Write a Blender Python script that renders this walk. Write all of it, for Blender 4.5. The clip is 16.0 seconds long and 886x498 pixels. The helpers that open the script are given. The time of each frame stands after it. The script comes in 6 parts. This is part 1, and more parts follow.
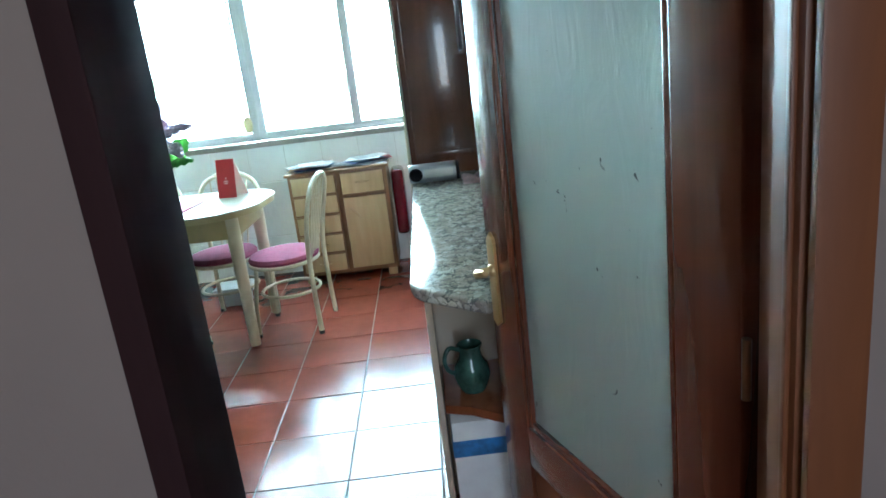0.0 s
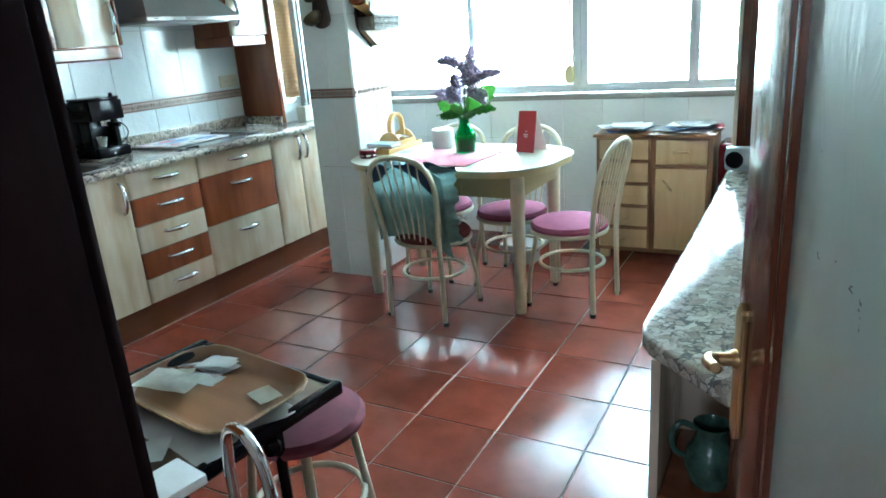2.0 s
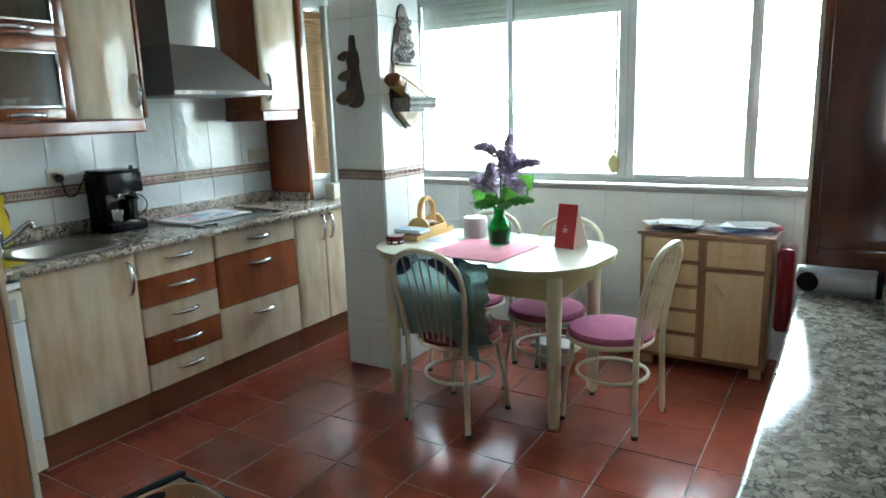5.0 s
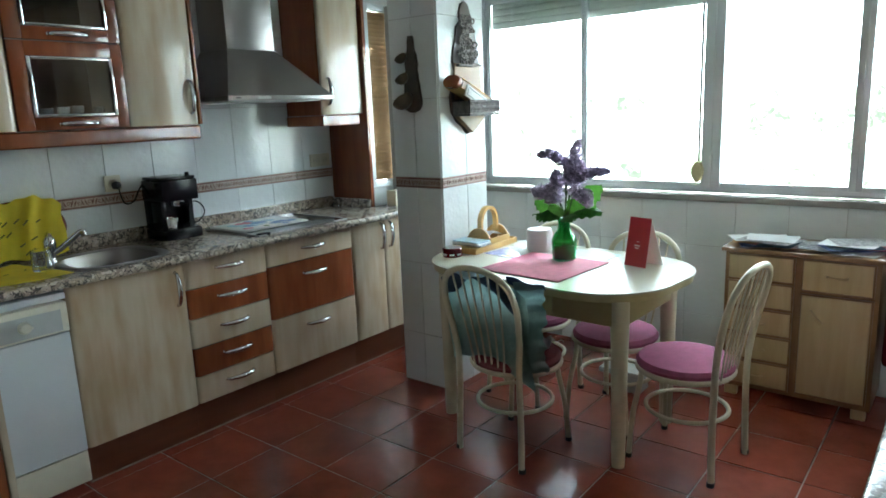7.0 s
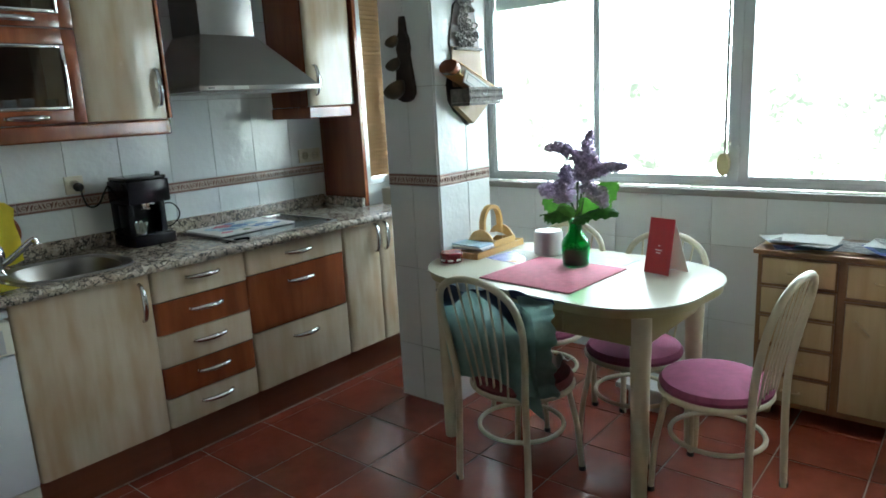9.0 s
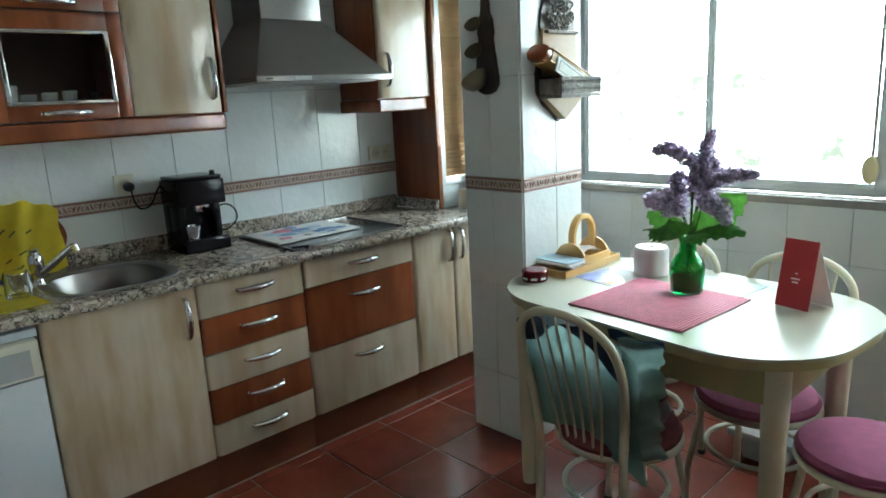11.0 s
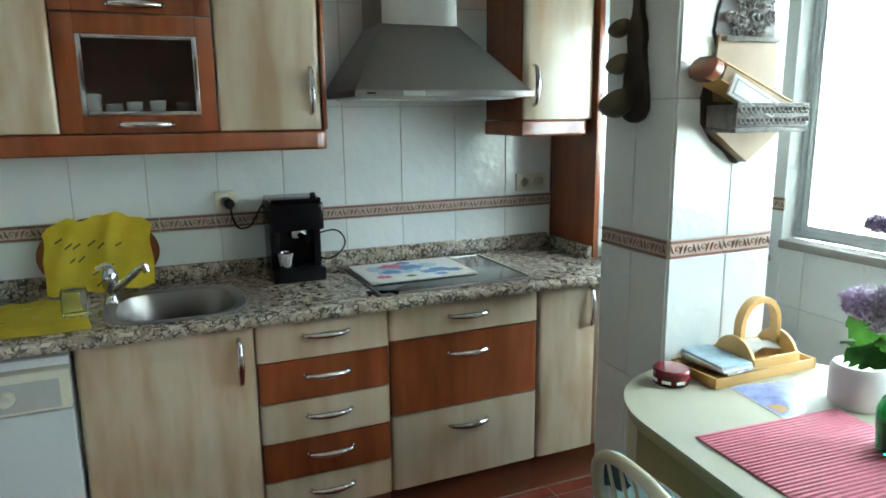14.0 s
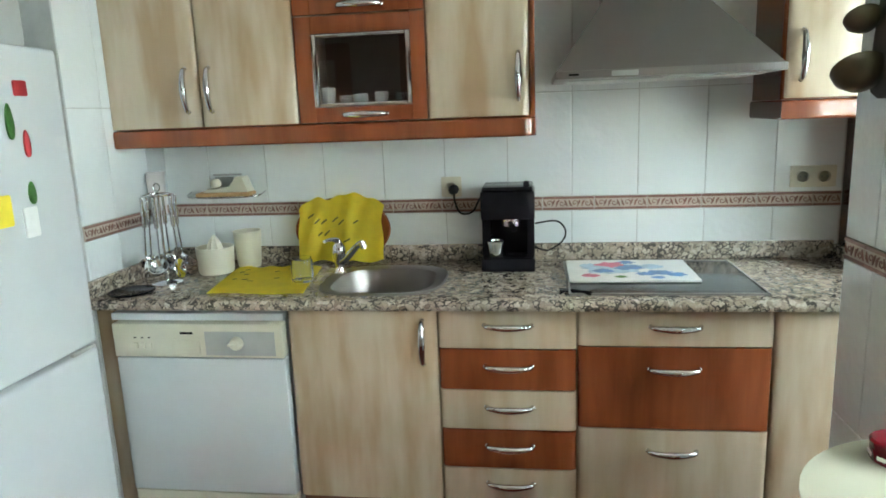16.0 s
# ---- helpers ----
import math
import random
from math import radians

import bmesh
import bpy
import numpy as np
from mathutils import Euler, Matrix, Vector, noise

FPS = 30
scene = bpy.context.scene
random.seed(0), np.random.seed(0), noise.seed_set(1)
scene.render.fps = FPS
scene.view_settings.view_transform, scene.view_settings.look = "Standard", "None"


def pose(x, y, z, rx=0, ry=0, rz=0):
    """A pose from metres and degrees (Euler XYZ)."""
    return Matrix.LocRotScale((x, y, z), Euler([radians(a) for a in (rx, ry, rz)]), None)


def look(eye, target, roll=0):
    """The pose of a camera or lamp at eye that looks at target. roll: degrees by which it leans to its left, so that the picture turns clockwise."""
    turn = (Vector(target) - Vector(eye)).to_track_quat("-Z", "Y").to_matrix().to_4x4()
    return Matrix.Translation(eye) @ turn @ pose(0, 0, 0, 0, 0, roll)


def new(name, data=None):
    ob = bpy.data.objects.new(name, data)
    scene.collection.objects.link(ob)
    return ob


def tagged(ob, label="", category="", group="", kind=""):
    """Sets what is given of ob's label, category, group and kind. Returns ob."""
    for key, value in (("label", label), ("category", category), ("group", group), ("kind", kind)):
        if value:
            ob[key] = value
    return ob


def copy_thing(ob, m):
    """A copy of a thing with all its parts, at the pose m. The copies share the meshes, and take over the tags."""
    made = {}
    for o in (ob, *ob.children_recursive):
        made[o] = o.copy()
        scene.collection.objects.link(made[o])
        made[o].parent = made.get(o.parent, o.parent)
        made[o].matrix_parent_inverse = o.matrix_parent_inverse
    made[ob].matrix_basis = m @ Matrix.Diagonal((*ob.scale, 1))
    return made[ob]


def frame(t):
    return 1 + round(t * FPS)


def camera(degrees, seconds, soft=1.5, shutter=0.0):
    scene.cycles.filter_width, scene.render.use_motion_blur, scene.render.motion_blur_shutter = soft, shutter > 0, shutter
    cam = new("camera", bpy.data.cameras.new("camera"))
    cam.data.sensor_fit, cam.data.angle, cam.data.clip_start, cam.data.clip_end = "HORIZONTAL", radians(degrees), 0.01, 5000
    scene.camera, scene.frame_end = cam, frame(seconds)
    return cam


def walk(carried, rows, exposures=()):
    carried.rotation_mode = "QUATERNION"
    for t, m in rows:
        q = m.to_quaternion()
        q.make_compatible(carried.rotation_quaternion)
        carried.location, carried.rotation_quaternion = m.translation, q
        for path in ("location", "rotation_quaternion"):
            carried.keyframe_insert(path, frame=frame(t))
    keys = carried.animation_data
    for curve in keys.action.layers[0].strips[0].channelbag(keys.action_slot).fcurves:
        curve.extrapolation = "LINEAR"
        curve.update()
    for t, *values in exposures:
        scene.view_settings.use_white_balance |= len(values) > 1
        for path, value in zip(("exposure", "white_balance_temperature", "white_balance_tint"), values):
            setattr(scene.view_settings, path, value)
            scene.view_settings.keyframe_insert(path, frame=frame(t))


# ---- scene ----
cam = camera(66.7, 16.0, soft=1.7)
EXPOSURES = [(0.0, 1.2, 5150, 2), (2.0, 1.02, 5300, 5), (3.5, 0.96, 5750, 12), (6.0, 0.06, 5950, 15), (9.0, -0.13, 6000, 15), (12.5, 0.13, 6050, 12), (14.0, 0.36, 6050, 11), (15.0, 0.69, 6350, 13), (16.0, 0.86, 6450, 15)]
PATH = [
    (0, (0.155, -0.151, 1.384), (0.173, 1.775, 0.846), -6.8),
    (0.5, (0.209, -0.023, 1.372), (0.078, 1.889, 0.8), -5.4),
    (1, (0.241, 0.125, 1.383), (-0.069, 2.012, 0.795), -4.7),
    (1.5, (0.303, 0.226, 1.395), (-0.304, 2.04, 0.811), -4.8),
    (2, (0.332, 0.316, 1.395), (-0.593, 1.984, 0.793), -4.3),
    (2.5, (0.294, 0.382, 1.395), (-0.703, 2.0, 0.773), -3.4),
    (3, (0.224, 0.455, 1.417), (-0.762, 2.098, 0.842), -1.9),
    (3.5, (0.194, 0.481, 1.439), (-0.762, 2.174, 0.969), -1.0),
    (6, (0.192, 0.745, 1.472), (-0.911, 2.367, 1.083), -2.5),
    (6.5, (0.174, 0.823, 1.473), (-0.998, 2.395, 1.082), -2.1),
    (7, (0.175, 0.875, 1.483), (-1.052, 2.402, 1.083), -2.3),
    (7.5, (0.124, 0.938, 1.473), (-1.077, 2.485, 1.069), -2.0),
    (8, (0.038, 1.031, 1.463), (-1.16, 2.579, 1.053), -2.7),
    (8.5, (0.025, 1.122, 1.455), (-1.166, 2.674, 1.039), -3.2),
    (9, (0.006, 1.186, 1.474), (-1.244, 2.688, 1.049), -3.0),
    (11.5, (-0.323, 1.615, 1.486), (-1.841, 2.844, 1.055), -2.5),
    (12, (-0.347, 1.731, 1.492), (-1.988, 2.8, 1.085), -1.6),
    (12.5, (-0.357, 1.795, 1.483), (-2.046, 2.789, 1.082), -1.7),
    (13, (-0.429, 1.905, 1.497), (-2.151, 2.839, 1.094), -1.0),
    (13.5, (-0.48, 2.04, 1.504), (-2.238, 2.913, 1.117), -0.2),
    (14, (-0.479, 2.222, 1.511), (-2.285, 2.988, 1.122), -0.7),
    (14.5, (-0.459, 2.407, 1.505), (-2.373, 2.806, 1.083), -1.2),
    (15, (-0.475, 2.546, 1.5), (-2.417, 2.725, 1.059), -1.6),
    (15.5, (-0.502, 2.682, 1.501), (-2.455, 2.613, 1.076), -1.6),
    (16, (-0.522, 2.796, 1.489), (-2.462, 2.52, 1.092), -2.2),
]
walk(cam, [(t, look(eye, target, roll)) for t, eye, target, roll in PATH], EXPOSURES)

# ---- world and light ----
world = bpy.data.worlds.new("daylight")
scene.world = world
world.use_nodes = True
wn = world.node_tree
wn.nodes.clear()
w_out = wn.nodes.new("ShaderNodeOutputWorld")
w_bg = wn.nodes.new("ShaderNodeBackground")
w_sky = wn.nodes.new("ShaderNodeTexSky")
w_sky.sky_type = "NISHITA"
w_sky.sun_disc = False
w_sky.sun_elevation = radians(52)
w_sky.sun_rotation = radians(160)
w_bg.inputs["Strength"].default_value = 0.15
wn.links.new(w_sky.outputs[0], w_bg.inputs[0])
wn.links.new(w_bg.outputs[0], w_out.inputs[0])
sun = new("sun", bpy.data.lights.new("sun", "SUN"))
sun.data.energy, sun.data.angle, sun.data.color = 3.0, radians(0.5), (1.0, 0.95, 0.87)
sun.matrix_basis = look((2.0, -6.0, 9.0), (0, 0, 0))


def area_lamp(name, place, target, wide, high, watts, tint):
    lamp = new(name, bpy.data.lights.new(name, "AREA"))
    lamp.data.shape, lamp.data.size, lamp.data.size_y = "RECTANGLE", wide, high
    lamp.data.energy, lamp.data.color = watts, tint
    lamp.matrix_basis = look(place, target)
    return lamp


# the sky's light through the long window, and an added hall fill lamp
area_lamp("window_daylight", (-0.95, 6.9, 2.70), (-1.1, 2.6, 1.35), 5.2, 2.4, 192, (0.64, 0.83, 1.0))
area_lamp("hall_daylight", (0.30, -2.18, 1.65), (0.30, 0.5, 1.15), 0.8, 1.1, 10, (1.0, 0.97, 0.94))

# ---- materials ----
def node_mat(name):
    m = bpy.data.materials.new(name)
    m.use_nodes = True
    return m, m.node_tree, m.node_tree.nodes["Principled BSDF"]


def add(nt, kind, **values):
    n = nt.nodes.new("ShaderNode" + kind)
    for k, v in values.items():
        n.inputs[k].default_value = v
    return n


def coords(nt, scale=(1, 1, 1), turn=(0, 0, 0)):
    tc = nt.nodes.new("ShaderNodeTexCoord")
    mp = nt.nodes.new("ShaderNodeMapping")
    mp.inputs["Scale"].default_value = scale
    mp.inputs["Rotation"].default_value = turn
    nt.links.new(tc.outputs["Object"], mp.inputs["Vector"])
    return mp.outputs[0]


def ramp(nt, fac, stops):
    r = nt.nodes.new("ShaderNodeValToRGB")
    e = r.color_ramp.elements
    while len(e) < len(stops):
        e.new(0.5)
    for el, (p, c) in zip(e, stops):
        el.position, el.color = p, (*c, 1)
    nt.links.new(fac, r.inputs[0])
    return r.outputs[0]


def mixc(nt, fac, a, b, mode="MIX"):
    n = nt.nodes.new("ShaderNodeMix")
    n.data_type, n.blend_type = "RGBA", mode
    for sock, v in ((n.inputs[0], fac), (n.inputs[6], a), (n.inputs[7], b)):
        if isinstance(v, (int, float)):
            sock.default_value = v
        elif isinstance(v, tuple):
            sock.default_value = (*v, 1)
        else:
            nt.links.new(v, sock)
    return n.outputs[2]


def bump(nt, b, height, strength, dist=0.002):
    n = add(nt, "Bump", Strength=strength, Distance=dist)
    nt.links.new(height, n.inputs["Height"])
    nt.links.new(n.outputs[0], b.inputs["Normal"])


def plain(name, c, rough=0.5, metal=0.0, vary=0.12, scale=9.0, relief=0.15, fine=120.0, coat=0.0, spread=0.0):
    """One paint, plastic, metal or cloth, with soft blotches and fine grain."""
    m, nt, b = node_mat(name)
    v = coords(nt)
    big = add(nt, "TexNoise", Scale=scale, Detail=4.0, Roughness=0.6)
    nt.links.new(v, big.inputs["Vector"])
    dark, light = tuple(x * (1 - vary) for x in c), tuple(min(1, x * (1 + vary * 0.6)) for x in c)
    col = ramp(nt, big.outputs[0], [(0.3, dark), (0.7, light)])
    if spread:
        oi = nt.nodes.new("ShaderNodeObjectInfo")
        col = mixc(nt, spread, col, ramp(nt, oi.outputs["Random"], [(0, tuple(x * 0.5 for x in c)), (1, tuple(min(1, x * 1.3) for x in c))]))
    nt.links.new(col, b.inputs["Base Color"])
    small = add(nt, "TexNoise", Scale=fine, Detail=3.0)
    nt.links.new(v, small.inputs["Vector"])
    bump(nt, b, small.outputs[0], relief)
    rr = add(nt, "MapRange")
    rr.inputs["To Min"].default_value, rr.inputs["To Max"].default_value = max(0.02, rough * 0.8), min(1, rough * 1.2)
    nt.links.new(big.outputs[0], rr.inputs["Value"])
    nt.links.new(rr.outputs[0], b.inputs["Roughness"])
    b.inputs["Metallic"].default_value = metal
    b.inputs["Coat Weight"].default_value = coat
    b.inputs["Coat Roughness"].default_value = 0.08
    return m


def wood(name, dark, light, along="z", rough=0.3, coat=0.3, tight=1.0, blotch=0.25):
    m, nt, b = node_mat(name)
    s = {"x": (1.2, 14, 14), "y": (14, 1.2, 14), "z": (14, 14, 1.2)}[along]
    v = coords(nt, tuple(x * tight for x in s))
    oi = nt.nodes.new("ShaderNodeObjectInfo")
    ofs = add(nt, "VectorMath")
    ofs.operation = "MULTIPLY_ADD"
    comb = nt.nodes.new("ShaderNodeCombineXYZ")
    for i in range(3):
        nt.links.new(oi.outputs["Random"], comb.inputs[i])
    ofs.inputs[1].default_value = (31, 17, 23)
    nt.links.new(comb.outputs[0], ofs.inputs[0])
    nt.links.new(v, ofs.inputs[2])
    n1 = add(nt, "TexNoise", Scale=1.0, Detail=6.0, Roughness=0.62, Distortion=0.6)
    nt.links.new(ofs.outputs[0], n1.inputs["Vector"])
    col = ramp(nt, n1.outputs[0], [(0.28, dark), (0.72, light)])
    v2 = coords(nt, {"x": (2, 9, 9), "y": (9, 2, 9), "z": (9, 9, 2)}[along])
    n2 = add(nt, "TexNoise", Scale=1.0, Detail=3.0)
    nt.links.new(v2, n2.inputs["Vector"])
    patch = ramp(nt, n2.outputs[0], [(0.36, (dark[0] * 0.92, dark[1] * 0.74, dark[2] * 0.55)), (0.60, light)])
    col = mixc(nt, blotch, col, patch)
    nt.links.new(col, b.inputs["Base Color"])
    b.inputs["Roughness"].default_value = rough
    b.inputs["Coat Weight"].default_value = coat
    b.inputs["Coat Roughness"].default_value = 0.05
    bump(nt, b, n1.outputs[0], 0.12, 0.001)
    return m


def granite(name, tone=(1.0, 1.0, 1.0), size=34.0, vein=(0.030, 0.032, 0.030), share=0.5, rough=0.15):
    """Pale crystals in cream and grey, with broken dark veins between them."""
    m, nt, b = node_mat(name)
    v = coords(nt)
    warp = add(nt, "TexNoise", Scale=28.0, Detail=3.0, Roughness=0.6)
    nt.links.new(v, warp.inputs["Vector"])
    bent = add(nt, "VectorMath")
    bent.operation = "MULTIPLY_ADD"
    bent.inputs[1].default_value = (0.034, 0.034, 0.034)
    nt.links.new(warp.outputs["Color"], bent.inputs[0])
    nt.links.new(v, bent.inputs[2])
    cell = add(nt, "TexVoronoi", Scale=size)
    nt.links.new(bent.outputs[0], cell.inputs["Vector"])
    shade = [(0.05, (0.24, 0.205, 0.18)), (0.35, (0.40, 0.36, 0.31)), (0.65, (0.53, 0.49, 0.43)), (0.95, (0.66, 0.63, 0.57))]
    base = ramp(nt, cell.outputs["Color"], [(p, tuple(x * k for x, k in zip(c, tone))) for p, c in shade])
    fine = add(nt, "TexNoise", Scale=150.0, Detail=4.0, Roughness=0.7)
    nt.links.new(v, fine.inputs["Vector"])
    base = mixc(nt, 0.55, base, ramp(nt, fine.outputs[0], [(0.32, (0.45, 0.43, 0.41)), (0.68, (1.15, 1.13, 1.10))]), "MULTIPLY")
    edge = add(nt, "TexVoronoi", Scale=size)
    edge.feature = "DISTANCE_TO_EDGE"
    nt.links.new(bent.outputs[0], edge.inputs["Vector"])
    patch = add(nt, "TexNoise", Scale=size * 0.55, Detail=4.0, Roughness=0.65)
    nt.links.new(v, patch.inputs["Vector"])
    wide = add(nt, "MapRange")
    for k, x in (("From Min", 0.40), ("From Max", 0.66), ("To Min", -0.02), ("To Max", 0.34 * share)):
        wide.inputs[k].default_value = x
    nt.links.new(patch.outputs[0], wide.inputs["Value"])
    gap = nt.nodes.new("ShaderNodeMath")
    gap.operation = "SUBTRACT"
    nt.links.new(wide.outputs[0], gap.inputs[0])
    nt.links.new(edge.outputs["Distance"], gap.inputs[1])
    mask = ramp(nt, gap.outputs[0], [(0.0, (0, 0, 0)), (0.035, (0.9, 0.9, 0.9))])
    col = mixc(nt, mask, base, vein)
    nt.links.new(col, b.inputs["Base Color"])
    b.inputs["Roughness"].default_value = rough
    b.inputs["Specular IOR Level"].default_value = 0.32
    return m


def tile_mat(name, c, rough, wear, vary, coat=0.4, mott=6.0, wave=None, lift=0.12):
    m, nt, b = node_mat(name)
    v = coords(nt)
    oi = nt.nodes.new("ShaderNodeObjectInfo")
    comb = add(nt, "VectorMath")
    comb.operation = "MULTIPLY_ADD"
    comb.inputs[1].default_value = (9, 9, 9)
    cx = nt.nodes.new("ShaderNodeCombineXYZ")
    for i in range(3):
        nt.links.new(oi.outputs["Random"], cx.inputs[i])
    nt.links.new(cx.outputs[0], comb.inputs[0])
    nt.links.new(v, comb.inputs[2])
    n = add(nt, "TexNoise", Scale=mott, Detail=6.0, Roughness=0.62)
    nt.links.new(comb.outputs[0], n.inputs["Vector"])
    col = ramp(nt, n.outputs[0], [(0.3, tuple(x * (1 - wear) for x in c)), (0.7, tuple(min(1, x * (1 + wear)) for x in c))])
    tone = ramp(nt, oi.outputs["Random"], [(0, tuple(x * (1 - vary) for x in c)), (1, tuple(min(1, x * (1 + vary)) for x in c))])
    col = mixc(nt, 0.45, col, tone)
    nt.links.new(col, b.inputs["Base Color"])
    rr = add(nt, "MapRange")
    rr.inputs["To Min"].default_value, rr.inputs["To Max"].default_value = rough * 0.75, rough * 1.35
    nt.links.new(n.outputs[0], rr.inputs["Value"])
    nt.links.new(rr.outputs[0], b.inputs["Roughness"])
    b.inputs["Coat Weight"].default_value = coat
    b.inputs["Coat Roughness"].default_value = rough * 0.5
    n2 = add(nt, "TexNoise", Scale=wave or mott * 2.2, Detail=2.0)
    nt.links.new(comb.outputs[0], n2.inputs["Vector"])
    bump(nt, b, n2.outputs[0], lift, 0.004)
    return m


def glass(name, tint=(1, 1, 1), rough=0.0, ior=1.45):
    m, nt, b = node_mat(name)
    b.inputs["Base Color"].default_value = (*tint, 1)
    b.inputs["Transmission Weight"].default_value = 1.0
    b.inputs["Roughness"].default_value = rough
    b.inputs["IOR"].default_value = ior
    return m


M_FLOOR = tile_mat("terracotta_tile", (0.195, 0.044, 0.026), 0.19, 0.38, 0.20, 0.08)
M_GROUT = plain("pale_grout", (0.32, 0.22, 0.18), 0.85, 0, 0.3, 14, 0.4)
M_TILE = tile_mat("white_glazed_tile", (0.78, 0.82, 0.81), 0.06, 0.03, 0.02, 0.3, 3.0, 19.0, 0.9)
M_JOINT = plain("wall_joint", (0.56, 0.57, 0.55), 0.9, 0, 0.15)
M_BAND = tile_mat("border_tile_cream", (0.52, 0.43, 0.36), 0.22, 0.10, 0.05)
M_BANDRED = plain("border_relief_red", (0.21, 0.095, 0.070), 0.35, 0, 0.2, 30)
M_CREAM = wood("birch_veneer", (0.43, 0.335, 0.23), (0.59, 0.50, 0.375), "z", 0.24, 0.5, 0.7, 0.6)
M_CREAMH = wood("birch_veneer_across", (0.44, 0.35, 0.245), (0.57, 0.485, 0.37), "z", 0.24, 0.35, 0.7, 0.35)
M_CHERRY = wood("cherry_veneer", (0.145, 0.038, 0.013), (0.265, 0.078, 0.028), "z", 0.24, 0.35)
M_CHERRYH = wood("cherry_veneer_across", (0.125, 0.031, 0.011), (0.255, 0.070, 0.025), "z", 0.24, 0.35, 0.8, 0.35)
M_DOOR = wood("mahogany_door", (0.060, 0.017, 0.009), (0.125, 0.036, 0.017), "z", 0.22, 0.5)
M_FRAME = wood("varnished_frame", (0.11, 0.034, 0.010), (0.21, 0.073, 0.022), "z", 0.5, 0.05)
M_TALL = wood("dark_sapele", (0.075, 0.024, 0.012), (0.13, 0.045, 0.022), "z", 0.16, 0.5, 0.8)
M_GRANITE = granite("granite_slab", (0.92, 0.86, 0.80), 60.0, (0.042, 0.040, 0.037), 0.68)
M_GRANITE2 = granite("pale_granite_slab", (0.98, 1.0, 0.97), 54.0, (0.10, 0.105, 0.098), 0.50, 0.12)
M_STEEL = plain("brushed_steel", (0.25, 0.235, 0.225), 0.34, 1.0, 0.03, 3, 0.02, 500)
M_CHROME = plain("chrome", (0.66, 0.66, 0.68), 0.06, 1.0, 0.03)
M_BRASS = plain("polished_brass", (0.62, 0.43, 0.20), 0.32, 0.75, 0.12)
M_ALU = plain("anodised_aluminium", (0.62, 0.64, 0.65), 0.38, 0.7, 0.06)
M_WHITE = plain("white_enamel", (0.62, 0.65, 0.65), 0.22, 0, 0.03, 5, 0.03)
M_IVORY = plain("ivory_plastic", (0.66, 0.63, 0.50), 0.35, 0, 0.06)
M_GREY = plain("grey_panel", (0.42, 0.43, 0.41), 0.35, 0, 0.08)
M_BLACK = plain("black_plastic", (0.008, 0.007, 0.009), 0.13, 0, 0.2)
M_RUBBER = plain("black_rubber", (0.02, 0.02, 0.02), 0.7, 0, 0.2)
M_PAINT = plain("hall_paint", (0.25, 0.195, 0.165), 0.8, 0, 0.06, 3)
M_CEIL = plain("ceiling_paint", (0.80, 0.79, 0.76), 0.9, 0, 0.04, 3)
M_CREAMPAINT = plain("cream_lacquer", (0.56, 0.52, 0.38), 0.3, 0, 0.08, 7, 0.05)
# darker and yellower than the legs' cream lacquer
M_APRON = plain("dark_yellow_apron", (0.33, 0.275, 0.13), 0.4, 0, 0.12, 9)
M_EDGE = plain("yellowed_edge", (0.42, 0.36, 0.19), 0.35, 0, 0.12, 14)
M_TABLETOP = plain("cream_laminate", (0.42, 0.41, 0.31), 0.32, 0, 0.05, 4, 0.03)
M_DUSK = plain("dusky_velour", (0.19, 0.040, 0.058), 0.9, 0, 0.2, 22, 0.5, 400)
M_PINK = plain("pink_velour", (0.31, 0.072, 0.145), 0.9, 0, 0.18, 22, 0.5, 400)
# the pink seat velour again, with shadow put into the colour
M_PINK_SHADED = plain("shaded_pink_velour", (0.16, 0.03, 0.035), 0.9, 0, 0.2, 22, 0.5, 400)
M_MAT = plain("coral_mat", (0.70, 0.20, 0.28), 0.6, 0, 0.15, 30, 0.4, 300)
M_MATGAP = plain("mat_weave_gap", (0.20, 0.03, 0.045), 0.8)
M_TEAL = plain("teal_satin", (0.32, 0.46, 0.43), 0.42, 0, 0.25, 12, 0.3, 200)
M_NAVY = plain("navy_trim", (0.03, 0.06, 0.11), 0.5, 0, 0.25, 12)
M_YELLOW = plain("yellow_cloth", (0.90, 0.74, 0.06), 0.85, 0, 0.10, 12, 0.5, 350)
M_OLIVE = plain("olive_print", (0.16, 0.15, 0.03), 0.85)
M_RED = plain("red_card", (0.42, 0.03, 0.035), 0.4, 0, 0.08)
M_REDTIN = plain("red_tin", (0.115, 0.005, 0.010), 0.2, 0, 0.1)
M_PAPER = plain("paper", (0.88, 0.88, 0.85), 0.8, 0, 0.06, 20)
M_NEWS = plain("printed_paper", (0.50, 0.49, 0.48), 0.6, 0, 0.7, 55)
M_BLUE = plain("blue_print", (0.05, 0.22, 0.52), 0.35, 0, 0.5, 25)
M_SKYB = plain("pale_blue_print", (0.46, 0.62, 0.72), 0.4, 0, 0.25, 25)
M_LAV = plain("lavender_blue_print", (0.30, 0.36, 0.72), 0.2, 0, 0.5, 22)
M_SLATE = plain("slate_blue_cover", (0.16, 0.25, 0.32), 0.25, 0, 0.5, 40)
M_BAG = plain("soft_plastic_bag", (0.86, 0.86, 0.76), 0.3, 0, 0.18, 30, 0.4)
M_TABLEBROWN = wood("worn_brown_board", (0.085, 0.048, 0.026), (0.17, 0.10, 0.056), "x", 0.35, 0.15)
M_PLINTH = wood("dark_cherry_plinth", (0.115, 0.034, 0.016), (0.20, 0.062, 0.027), "y", 0.35, 0.2)
